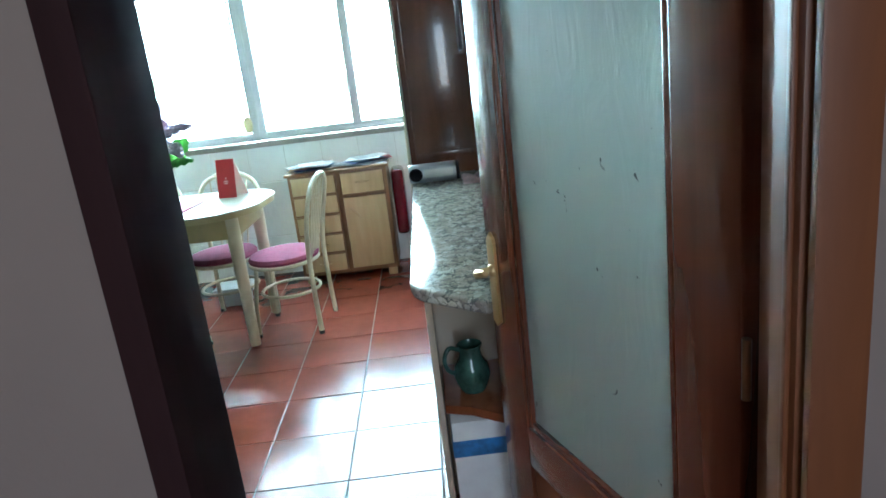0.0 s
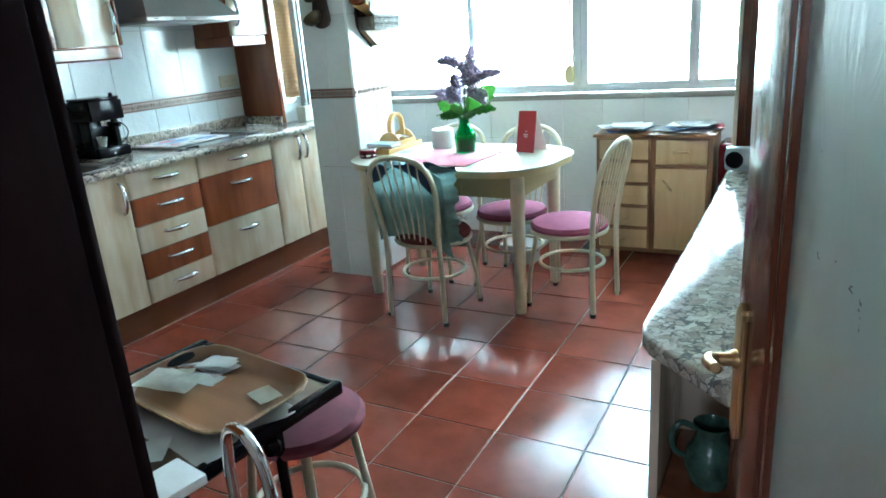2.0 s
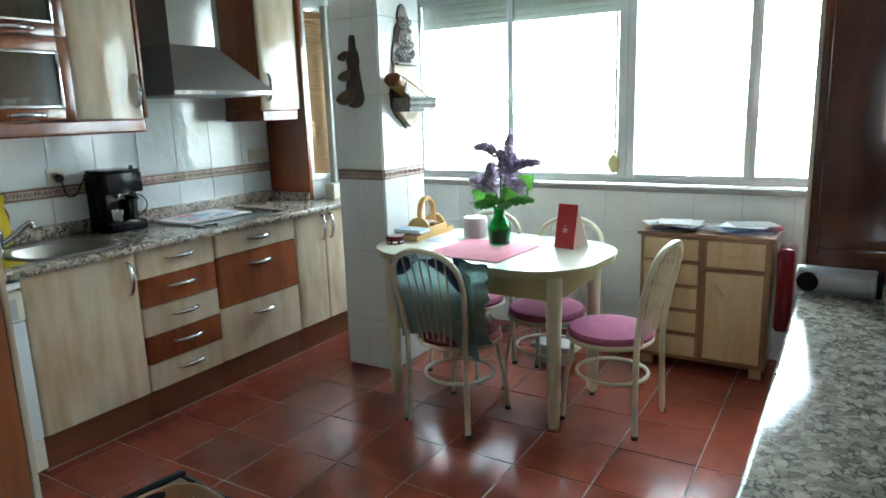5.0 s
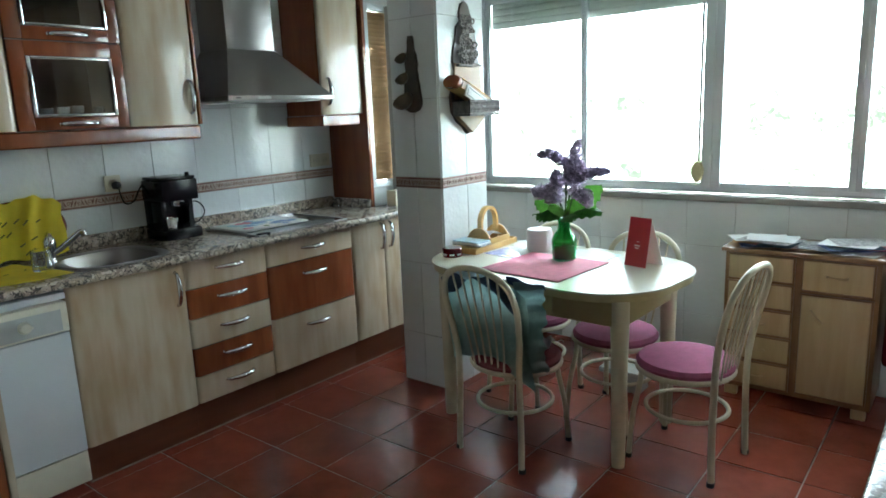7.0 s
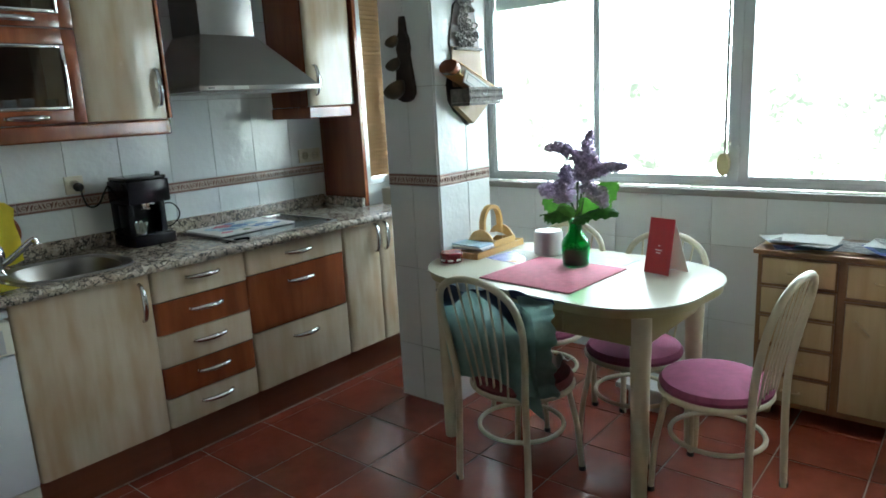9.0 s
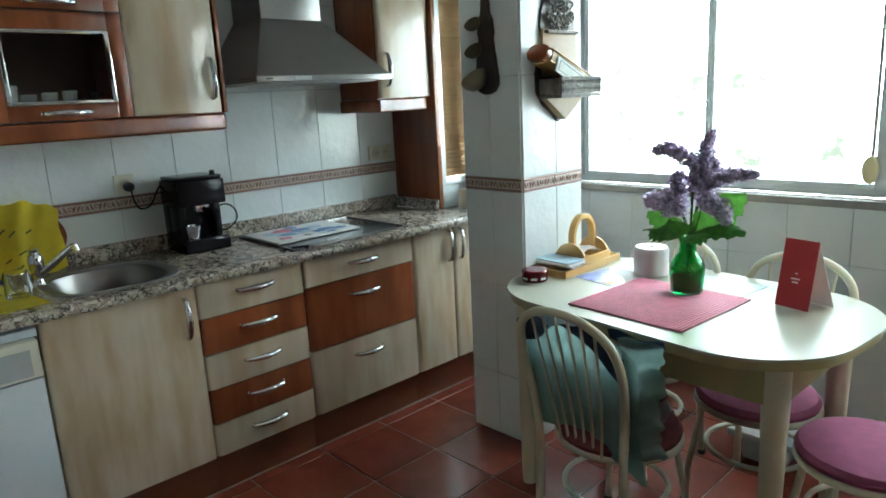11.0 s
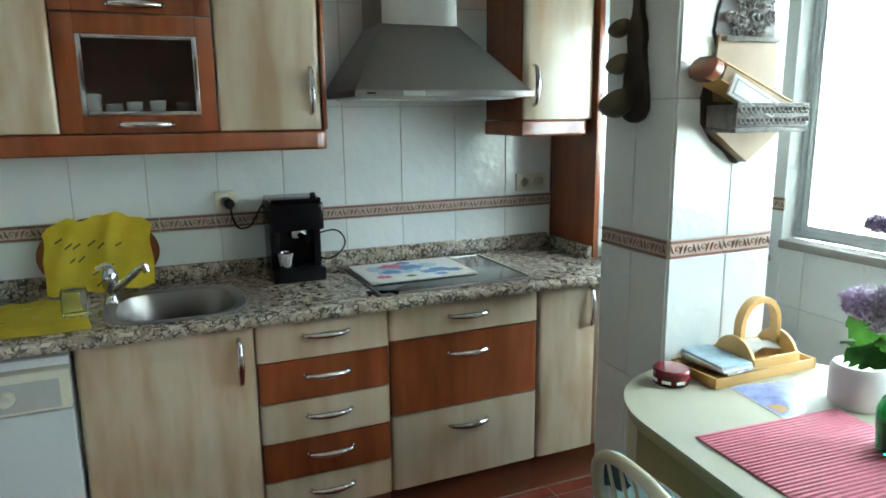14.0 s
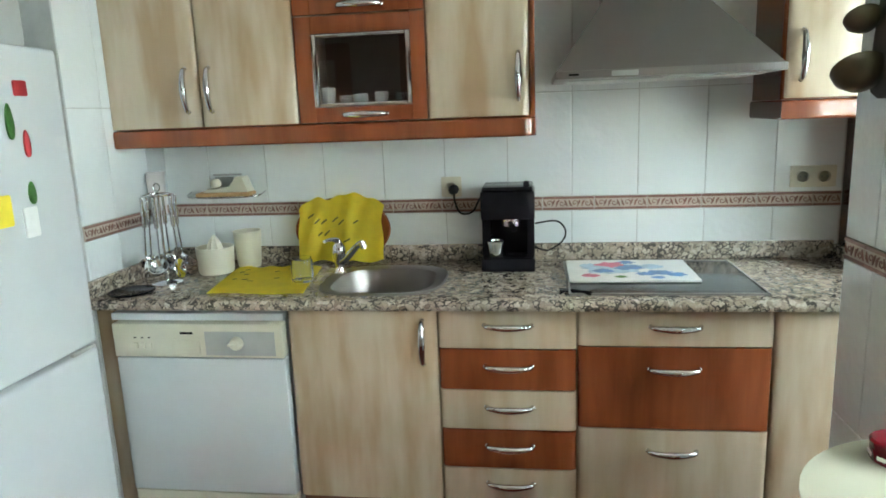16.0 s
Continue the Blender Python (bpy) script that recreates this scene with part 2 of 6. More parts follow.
# frame wood of the unlit left side, its shade put into the colour
M_JAMB_SHADED = wood("shaded_frame_wood", (0.018, 0.009, 0.010), (0.036, 0.015, 0.016), "z", 0.75, 0.0)
M_WORN = plain("worn_tray_edge", (0.34, 0.23, 0.13), 0.6, 0, 0.5, 40, 0.5)
M_PINE = wood("golden_pine", (0.52, 0.30, 0.085), (0.70, 0.44, 0.16), "x", 0.35, 0.3)
M_OAK = wood("light_oak", (0.42, 0.30, 0.15), (0.56, 0.42, 0.24), "z", 0.4, 0.15, 1.0, 0.15)
M_OAKEDGE = wood("oak_edging", (0.20, 0.10, 0.04), (0.30, 0.165, 0.07), "z", 0.4, 0.15)
M_TRAY = wood("pressed_wood_tray", (0.15, 0.062, 0.024), (0.25, 0.115, 0.048), "x", 0.32, 0.2, 1.0, 0.4)
M_CARVED = plain("carved_grey_wood", (0.20, 0.18, 0.16), 0.6, 0, 0.5, 40, 0.8, 90)
M_DARKWOOD = plain("dark_carving", (0.055, 0.038, 0.028), 0.4, 0, 0.3, 20)
M_BARE = wood("bare_pine", (0.25, 0.16, 0.075), (0.34, 0.23, 0.115), "z", 0.5, 0.1)
M_LEAF = plain("leaf_green", (0.055, 0.19, 0.03), 0.45, 0, 0.45, 40, 0.3)
M_LEAFL = plain("light_leaf", (0.10, 0.27, 0.04), 0.45, 0, 0.3, 40, 0.3)
M_LILAC = plain("lilac_petal", (0.72, 0.62, 0.76), 0.8, 0, 0.4, 60, 0.3)
M_STEM = plain("stem_green", (0.05, 0.10, 0.03), 0.6)
M_GREENGLASS = glass("green_glass", (0.02, 0.52, 0.13), 0.04, 1.5)
M_WATER = plain("dark_green_base", (0.01, 0.10, 0.03), 0.12, 0, 0.3)
M_GLASS = glass("clear_glass", (0.97, 1, 0.98))
M_SMOKE = plain("dark_cabinet_back", (0.15, 0.075, 0.048), 0.35, 0, 0.2)
M_THIN = plain("thin_glass", (0.85, 0.88, 0.84), 0.08, 0, 0.03)
M_THIN.node_tree.nodes["Principled BSDF"].inputs["Alpha"].default_value = 0.07
M_DULL = plain("cloudy_glass", (0.50, 0.48, 0.46), 0.15, 0, 0.2)
M_DULL.node_tree.nodes["Principled BSDF"].inputs["Alpha"].default_value = 0.22
M_HOB = plain("ceramic_hob", (0.012, 0.013, 0.015), 0.05, 0, 0.1)
M_CERAMIC = plain("pale_grey_china", (0.60, 0.56, 0.55), 0.3, 0, 0.04)
M_JUG = plain("green_pottery", (0.055, 0.115, 0.085), 0.12, 0, 0.6, 22, 0.2)
M_BLIND = plain("tan_blind", (0.46, 0.27, 0.12), 0.7, 0, 0.12)
M_SHUTTER = plain("shutter_plastic", (0.50, 0.52, 0.47), 0.6, 0, 0.06)
M_SILL = plain("sill_stone", (0.30, 0.28, 0.25), 0.35, 0, 0.15)
M_STRAP = plain("yellowed_plastic", (0.70, 0.62, 0.34), 0.5, 0, 0.1)
M_SILVER = plain("silver_plastic", (0.36, 0.38, 0.41), 0.3, 0.5, 0.08)
M_FROST, nt_f, b_f = node_mat("reeded_glass")
wf = coords(nt_f)
sp_f = add(nt_f, "TexNoise", Scale=30.0, Detail=2.0, Distortion=1.0)
nt_f.links.new(wf, sp_f.inputs["Vector"])
nt_f.links.new(ramp(nt_f, sp_f.outputs[0], [(0.25, (0.05, 0.06, 0.055)), (0.28, (0.66, 0.74, 0.67))]), b_f.inputs["Base Color"])
b_f.inputs["Roughness"].default_value = 0.33
b_f.inputs["Transmission Weight"].default_value = 0.6
nz_f = add(nt_f, "TexNoise", Scale=14.0, Detail=3.0, Distortion=2.5)
nt_f.links.new(coords(nt_f, (1, 1, 0.35)), nz_f.inputs["Vector"])
bump(nt_f, b_f, nz_f.outputs[0], 0.5, 0.004)


def foliage_backdrop(name):
    """Bright garden and sky beyond the window."""
    m, nt, b = node_mat(name)
    nt.nodes.remove(b)
    out = nt.nodes["Material Output"]
    em = add(nt, "Emission")
    v = coords(nt)
    n = add(nt, "TexNoise", Scale=2.6, Detail=10.0, Roughness=0.8)
    nt.links.new(v, n.inputs["Vector"])
    col = ramp(nt, n.outputs[0], [(0.42, (0.46, 0.54, 0.42)), (0.47, (0.60, 0.76, 0.48)), (0.54, (0.84, 0.96, 1.0)), (1.0, (0.90, 0.97, 0.96))])
    st = ramp(nt, n.outputs[0], [(0.42, (0.05, 0.05, 0.05)), (0.47, (0.20, 0.20, 0.20)), (0.55, (1, 1, 1))])
    mul = nt.nodes.new("ShaderNodeMath")
    mul.operation = "MULTIPLY"
    mul.inputs[1].default_value = 36.0
    nt.links.new(st, mul.inputs[0])
    nt.links.new(col, em.inputs["Color"])
    nt.links.new(mul.outputs[0], em.inputs["Strength"])
    nt.links.new(em.outputs[0], out.inputs["Surface"])
    return m


def thin(m, share):
    """Let light pass through thin cloth, petals and leaves."""
    nt = m.node_tree
    b, out = nt.nodes["Principled BSDF"], nt.nodes["Material Output"]
    tr, mx = nt.nodes.new("ShaderNodeBsdfTranslucent"), nt.nodes.new("ShaderNodeMixShader")
    nt.links.new(b.inputs["Base Color"].links[0].from_socket, tr.inputs["Color"])
    mx.inputs[0].default_value = share
    nt.links.new(b.outputs[0], mx.inputs[1])
    nt.links.new(tr.outputs[0], mx.inputs[2])
    nt.links.new(mx.outputs[0], out.inputs["Surface"])


for m, share in ((M_TEAL, 0.5), (M_LILAC, 0.6), (M_LEAF, 0.3), (M_LEAFL, 0.4), (M_YELLOW, 0.15)):
    thin(m, share)
M_FLOOR.node_tree.nodes["Principled BSDF"].inputs["Specular IOR Level"].default_value = 0.36
for m, level in ((M_BLACK, 0.16), (M_RUBBER, 0.22), (M_JAMB_SHADED, 0.10)):
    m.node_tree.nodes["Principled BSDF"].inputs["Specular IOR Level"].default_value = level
M_GARDEN = foliage_backdrop("garden_beyond")

# ---- shape helpers ----
PLACED = {}


def thing(name, label, category, loc=(0, 0, 0), rz=0.0, group="", local=False, kind=""):
    """An Empty at a thing's base. Parts are given in world places, or about the base where local is set."""
    e = new(name)
    e.empty_display_size = 0.05
    e.matrix_basis = pose(*loc, 0, 0, rz)
    PLACED[e.name] = Matrix() if local else e.matrix_basis.inverted()
    return tagged(e, label, category, group, kind)


def solid(name, bm, mat, smooth=False):
    me = bpy.data.meshes.new(name)
    bmesh.ops.recalc_face_normals(bm, faces=bm.faces[:])
    bm.to_mesh(me)
    bm.free()
    me.materials.append(mat)
    if smooth:
        for p in me.polygons:
            p.use_smooth = True
        me.set_sharp_from_angle(angle=radians(38))
    return new(name, me)


def part(name, bm, mat, parent, label="", smooth=True):
    ob = solid(name, bm, mat, smooth)
    ob.parent = parent
    ob.matrix_parent_inverse = PLACED.get(parent.name, Matrix())
    return tagged(ob, label)


def one(name, bm, mat, label, category, group="", kind="", smooth=True):
    return tagged(solid(name, bm, mat, smooth), label, category, group, kind)


def setting(name, bm, mat, label, category, smooth=False):
    return tagged(solid(name, bm, mat, smooth), label, category, "", "structure")


def box(x0, x1, y0, y1, z0, z1, r=0.0, bm=None, seg=2):
    bm = bm or bmesh.new()
    g = bmesh.ops.create_cube(bm, size=1.0)["verts"]
    for v in g:
        v.co = Vector(((x0 + x1) / 2 + v.co.x * (x1 - x0), (y0 + y1) / 2 + v.co.y * (y1 - y0), (z0 + z1) / 2 + v.co.z * (z1 - z0)))
    if r > 0:
        es = list({e for v in g for e in v.link_edges})
        bmesh.ops.bevel(bm, geom=es, offset=r, segments=seg, affect="EDGES", profile=0.6)
    return bm


def turned(bm, m):
    bmesh.ops.transform(bm, matrix=m, verts=bm.verts[:])
    return bm


def lathe(profile, centre=(0, 0, 0), n=28, bm=None):
    """Turns (radius, height) points about an upright axis; ends on the axis are closed."""
    bm = bm or bmesh.new()
    rings = []
    for r, z in profile:
        if r < 1e-6:
            rings.append([bm.verts.new((centre[0], centre[1], centre[2] + z))])
        else:
            rings.append([bm.verts.new((centre[0] + r * math.cos(2 * math.pi * i / n), centre[1] + r * math.sin(2 * math.pi * i / n), centre[2] + z)) for i in range(n)])
    for a, b in zip(rings, rings[1:]):
        for i in range(n):
            j = (i + 1) % n
            f = [a[0], b[j], b[i]] if len(a) == 1 else [a[i], a[j], b[0]] if len(b) == 1 else [a[i], a[j], b[j], b[i]]
            if len(a) > 1 or len(b) > 1:
                bm.faces.new(f)
    return bm


def tube(points, r, n=10, bm=None, closed=False):
    """A round bar along points; r is one radius or one for each point."""
    bm = bm or bmesh.new()
    pts = [Vector(p) for p in points]
    k = len(pts)
    rs = [r] * k if isinstance(r, (int, float)) else r
    rings, side = [], None
    for i, p in enumerate(pts):
        a = pts[(i - 1) % k] if closed or i else pts[0]
        b = pts[(i + 1) % k] if closed or i < k - 1 else pts[-1]
        d = (b - a).normalized()
        if side is None:
            side = d.orthogonal().normalized()
        side = (side - d * side.dot(d)).normalized()
        up = d.cross(side)
        rings.append([bm.verts.new(p + (side * math.cos(2 * math.pi * j / n) + up * math.sin(2 * math.pi * j / n)) * rs[i]) for j in range(n)])
    for a, b in zip(rings, rings[1:] + rings[:1] if closed else rings[1:]):
        for j in range(n):
            bm.faces.new([a[j], a[(j + 1) % n], b[(j + 1) % n], b[j]])
    if not closed:
        bm.faces.new(rings[0][::-1])
        bm.faces.new(rings[-1])
    return bm


def curve(points, steps=8):
    """A smooth line through the points."""
    p = [Vector(q) for q in points]
    p = [p[0] * 2 - p[1]] + p + [p[-1] * 2 - p[-2]]
    out = []
    for i in range(1, len(p) - 2):
        for s in range(steps):
            t = s / steps
            a, b, c, d = p[i - 1:i + 3]
            out.append(0.5 * (2 * b + (c - a) * t + (2 * a - 5 * b + 4 * c - d) * t * t + (3 * b - a - 3 * c + d) * t ** 3))
    return out + [p[-2]]


def prism(outline, z0, z1, r=0.0, bm=None, axis="z"):
    """A flat shape of (a, b) points drawn out along one axis."""
    bm = bm or bmesh.new()
    put = {"z": lambda a, b, c: (a, b, c), "x": lambda a, b, c: (c, a, b), "y": lambda a, b, c: (a, c, b)}[axis]
    lo = [bm.verts.new(put(a, b, z0)) for a, b in outline]
    hi = [bm.verts.new(put(a, b, z1)) for a, b in outline]
    n = len(outline)
    caps = [bm.faces.new(lo[::-1]), bm.faces.new(hi)]
    for i in range(n):
        bm.faces.new([lo[i], lo[(i + 1) % n], hi[(i + 1) % n], hi[i]])
    if r > 0:
        es = list({e for f in caps for e in f.edges})
        bmesh.ops.bevel(bm, geom=es, offset=r, segments=3, affect="EDGES", profile=0.6)
    return bm


def rounded(x0, x1, y0, y1, r, n=8):
    out = []
    for cx, cy, a0 in ((x1 - r, y1 - r, 0), (x0 + r, y1 - r, 90), (x0 + r, y0 + r, 180), (x1 - r, y0 + r, 270)):
        for i in range(n + 1):
            a = radians(a0 + 90 * i / n)
            out.append((cx + r * math.cos(a), cy + r * math.sin(a)))
    return out


def sheet(nx, ny, put, thick=0.0):
    """A cloth or page: put(u, v) gives the place; it is given thickness downwards along its normal."""
    bm = bmesh.new()
    g = [[bm.verts.new(put(i / nx, j / ny)) for j in range(ny + 1)] for i in range(nx + 1)]
    for i in range(nx):
        for j in range(ny):
            bm.faces.new([g[i][j], g[i + 1][j], g[i + 1][j + 1], g[i][j + 1]])
    if thick:
        bmesh.ops.solidify(bm, geom=bm.faces[:], thickness=thick)
    return bm

# ---- the setting ----
XW, XE, YN, YS, ZC = -3.19, 0.72, 4.67, 0.60, 2.50
setting("floor", box(-3.4, 1.6, -2.4, 4.85, -0.12, -0.0022), M_GROUT, "pale grouted floor bed under terracotta tiles", "floor")
setting("ceiling", box(-3.4, 1.6, -2.4, 4.85, ZC, ZC + 0.12), M_CEIL, "plain white painted ceiling", "ceiling")
setting("wall_west", box(XW - 0.15, XW, 1.03, 3.95, 0, ZC), M_JOINT, "kitchen wall covered with white glazed tiles", "wall")
# the return with the side window, past the wooden lining
w = box(-3.0, -2.87, 3.95, YN, 0, 1.02)
box(-3.0, -2.87, 3.95, YN, 2.15, ZC, bm=w)
box(-3.0, -2.87, 4.33, YN, 1.02, 2.15, bm=w)
setting("wall_west_return", w, M_JOINT, "short tiled wall with a small side window", "wall")
w = box(-3.4, XE + 0.15, YN, YN + 0.16, 0, 0.955)
box(-3.4, XE + 0.15, YN, YN + 0.16, 2.22, ZC, bm=w)
box(-3.4, -2.52, YN, YN + 0.16, 0.955, 2.22, bm=w)
box(0.52, XE + 0.15, YN, YN + 0.16, 0.955, 2.22, bm=w)
setting("wall_north", w, M_JOINT, "tiled wall under a long aluminium window", "wall")
setting("wall_east", box(XE, XE + 0.15, YS, YN, 0, ZC), M_TILE, "white tiled wall behind the granite counter", "wall")
setting("wall_south_return", box(XW, -2.62, 1.03, 1.245, 0, ZC), M_JOINT, "short tiled wall at the worktop's end", "wall")
setting("wall_south_niche", box(-2.62, -1.75, 0.42, 0.50, 0, ZC), M_TILE, "white tiled wall behind the fridge", "wall")
w = box(-1.75, -0.161, 0.465, YS, 0, ZC)
box(0.572, XE, 0.465, YS, 0, ZC, bm=w)
box(-0.161, 0.572, 0.465, YS, 2.12, ZC, bm=w)
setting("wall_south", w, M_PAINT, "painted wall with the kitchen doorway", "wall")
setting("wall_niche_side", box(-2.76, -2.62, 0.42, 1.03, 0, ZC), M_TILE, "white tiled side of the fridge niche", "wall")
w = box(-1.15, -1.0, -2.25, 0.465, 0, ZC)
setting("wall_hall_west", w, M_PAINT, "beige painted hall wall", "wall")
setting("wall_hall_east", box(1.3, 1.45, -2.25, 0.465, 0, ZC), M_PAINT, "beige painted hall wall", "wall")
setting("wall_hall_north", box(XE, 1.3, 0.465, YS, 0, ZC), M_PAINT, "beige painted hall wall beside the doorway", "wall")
# unseen wall, its opening added for the hall's fill lamp
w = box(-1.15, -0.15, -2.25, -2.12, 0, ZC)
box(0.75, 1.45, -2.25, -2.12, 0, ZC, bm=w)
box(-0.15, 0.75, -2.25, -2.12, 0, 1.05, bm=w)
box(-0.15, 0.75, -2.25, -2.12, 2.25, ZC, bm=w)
setting("wall_hall_south", w, M_PAINT, "unseen beige hall wall with an opening for the fill lamp", "wall")
setting("pillar", box(-2.285, -1.975, 3.562, 3.955, 0, ZC), M_JOINT, "square pillar covered with white glazed tiles", "pillar")
setting("ground", box(-60, 60, 5.2, 120, -3.2, -3.0), M_LEAF, "green garden ground far below the window", "ground")
setting("backdrop", box(-16, 14, 11.0, 11.05, -3.0, 11), M_GARDEN, "bright sky and tree foliage beyond the window", "backdrop")

# doorway: lining and architraves
DX0, DX1, DY0, DY1 = -0.124, 0.535, 0.465, 0.60
dw = thing("door_frame", "varnished wooden door frame with moulded lining", "door frame", (0.2, 0.53, 0), kind="structure")
# left jamb, like the left architrave below, is darkened by colour for shade
part("jamb", box(DX0 - 0.035, DX0, DY0 - 0.012, DY1 + 0.004, 0, 2.08, 0.004), M_JAMB_SHADED, dw, "smooth door jamb with its shade coloured near-black")
bm = box(DX1, DX1 + 0.035, DY0 - 0.012, DY1 + 0.004, 0, 2.08, 0.004)
box(DX1 - 0.034, DX1 + 0.001, DY0 - 0.006, DY0 + 0.050, 0, 2.07, 0.005, bm)
box(DX1 - 0.040, DX1 - 0.033, DY0 + 0.004, DY0 + 0.014, 0, 2.07, 0.003, bm)
part("jamb", bm, M_FRAME, dw, "varnished jamb with a rebate")
part("head", box(DX0 - 0.035, DX1 + 0.035, DY0 - 0.012, DY1 + 0.004, 2.08, 2.12, 0.003), M_FRAME, dw)
for x0, x1, m in ((DX0 - 0.085, DX0 - 0.008, M_JAMB_SHADED), (DX1 + 0.030, DX1 + 0.092, M_FRAME)):
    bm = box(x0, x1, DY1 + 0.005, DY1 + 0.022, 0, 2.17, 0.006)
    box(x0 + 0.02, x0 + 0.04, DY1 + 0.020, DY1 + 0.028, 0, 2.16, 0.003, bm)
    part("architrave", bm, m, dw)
part("architrave", box(DX0 - 0.008, DX1 + 0.030, DY1 + 0.005, DY1 + 0.022, 2.09, 2.17, 0.006), M_FRAME, dw)
part("architrave", box(DX1 - 0.030, DX1 + 0.030, DY0 - 0.026, DY0 - 0.0125, 0, 2.12, 0.005), M_FRAME, dw)

# the half-open door, hinged at the kitchen's edge of the lining
LW = 0.735
leaf = thing("door_1", "dark varnished door with a textured glass pane, half open", "door", (0.534, 0.618, 0), 110.0, local=True, kind="structure")


def raised(bm, x0, x1, z0, z1):
    for s in (-1, 1):
        box(x0, x1, s * 0.015 - 0.006, s * 0.015 + 0.006, z0, z1, 0.005, bm)
    return bm


SW = 0.122
part("stile", box(0, SW, -0.018, 0.018, 0.008, 2.07, 0.004), M_DOOR, leaf)
part("stile", box(LW - SW, LW, -0.018, 0.018, 0.008, 2.07, 0.004), M_DOOR, leaf)
for z0, z1 in ((0.008, 0.16), (0.475, 0.575), (1.96, 2.07)):
    part("rail", box(SW, LW - SW, -0.0175, 0.0175, z0, z1, 0.003), M_DOOR, leaf)
part("panel", raised(box(SW, LW - SW, -0.008, 0.008, 0.16, 0.475), 0.17, LW - 0.17, 0.215, 0.42), M_FRAME, leaf)
part("glass_pane", box(SW, LW - SW, -0.003, 0.003, 0.575, 1.96), M_FROST, leaf, "textured translucent glass pane")
for x0, x1, z0, z1 in ((SW, SW + 0.017, 0.575, 1.96), (LW - SW - 0.017, LW - SW, 0.575, 1.96), (SW + 0.017, LW - SW - 0.017, 0.575, 0.592), (SW + 0.017, LW - SW - 0.017, 1.943, 1.96)):
    part("bead", box(x0, x1, -0.014, 0.014, z0, z1, 0.004), M_DOOR, leaf)
for s in (-1, 1):
    out = [(LW - 0.034 + a, b) for a, b in ((-0.017, 0.805), (0, 0.792), (0.017, 0.805), (0.017, 0.990), (0.010, 0.997), (0.010, 1.003), (0, 1.012), (-0.010, 1.003), (-0.010, 0.997), (-0.017, 0.990))]
    hp = part("handle_plate", prism(out, s * 0.018, s * 0.026, 0.0025, axis="y"), M_BRASS, leaf, "long polished brass handle plate")
    bm = tube([(LW - 0.034, s * 0.022, 0.925), (LW - 0.034, s * 0.030, 0.925), (LW - 0.034, s * 0.034, 0.925), (LW - 0.034, s * 0.066, 0.925)], [0.016, 0.014, 0.010, 0.010], 14)
    tube(curve([(LW - 0.034, s * 0.060, 0.925), (LW - 0.055, s * 0.068, 0.932), (LW - 0.076, s * 0.070, 0.938), (LW - 0.094, s * 0.068, 0.942), (LW - 0.102, s * 0.072, 0.947)], 5), [0.011] * 5 + [0.009] * 6 + [0.008] * 5 + [0.007] * 5, 12, bm)
    part("lever", bm, M_BRASS, hp)
M_OLDBRASS = plain("dull_brass", (0.20, 0.11, 0.05), 0.4, 0.8, 0.2)
for z in (0.30, 0.968, 1.75):
    part("hinge", tube([(-0.006, 0.014, z - 0.042), (-0.006, 0.014, z + 0.042)], 0.006, 10), M_OLDBRASS, leaf)

# long window
win = thing("window_1", "long grey aluminium sliding window over a stone sill", "window", (-0.9, YN + 0.06, 1.0), kind="structure")
Z0, Z1 = 0.978, 2.22
WY = 4.735


def bar(x0, x1, z0, z1, y0=0.0, y1=0.06, name="window_frame"):
    y0, y1 = WY + y0, WY + y1
    bm = box(x0, x1, y0, y1, z0, z1, 0.003)
    if x1 - x0 < z1 - z0:
        box((x0 + x1) / 2 - 0.004, (x0 + x1) / 2 + 0.004, y0 - 0.006, y0 + 0.002, z0, z1, 0.001, bm)
    else:
        box(x0, x1, y0 - 0.006, y0 + 0.002, (z0 + z1) / 2 - 0.004, (z0 + z1) / 2 + 0.004, 0.001, bm)
    part(name, bm, M_ALU, win)


bar(-2.52, 0.52, Z0, Z0 + 0.032)
bar(-2.52, 0.52, Z1 - 0.04, Z1)
bar(-2.515, -2.497, Z0 + 0.032, Z1 - 0.04)
bar(-2.495, -2.462, Z0 + 0.032, Z1 - 0.04, 0.005, 0.035, "sash_stile")
bar(-1.792, -1.752, Z0 + 0.032, Z1 - 0.04, 0.005, 0.035, "sash_stile")
bar(-1.048, -0.944, Z0 + 0.032, Z1 - 0.04, -0.01, 0.06, "mullion")
bar(-0.329, -0.268, Z0 + 0.032, Z1 - 0.04, 0.005, 0.04, "sash_stile")
bar(0.47, 0.52, Z0 + 0.032, Z1 - 0.04)
for x0, x1 in ((-2.462, -1.792), (-1.752, -1.048), (-0.944, -0.329), (-0.268, 0.47)):
    bm = box(x0, x1, WY + 0.005, WY + 0.03, Z0 + 0.032, Z0 + 0.056, 0.002)
    box(x0, x1, WY + 0.005, WY + 0.03, Z1 - 0.066, Z1 - 0.04, 0.002, bm)
    part("sash_rail", bm, M_ALU, win)
    p = part("pane", box(x0, x1, WY + 0.017, WY + 0.021, Z0 + 0.056, Z1 - 0.066), M_GLASS, win)
    p.visible_shadow = False
part("window_sill", box(-2.52, 0.52, YN - 0.028, WY, 0.940, 0.976, 0.006), M_SILL, win, "narrow grey stone window sill")
part("latch", box(-1.005, -0.985, WY - 0.03, WY - 0.0105, 1.10, 1.19, 0.004), M_ALU, win)
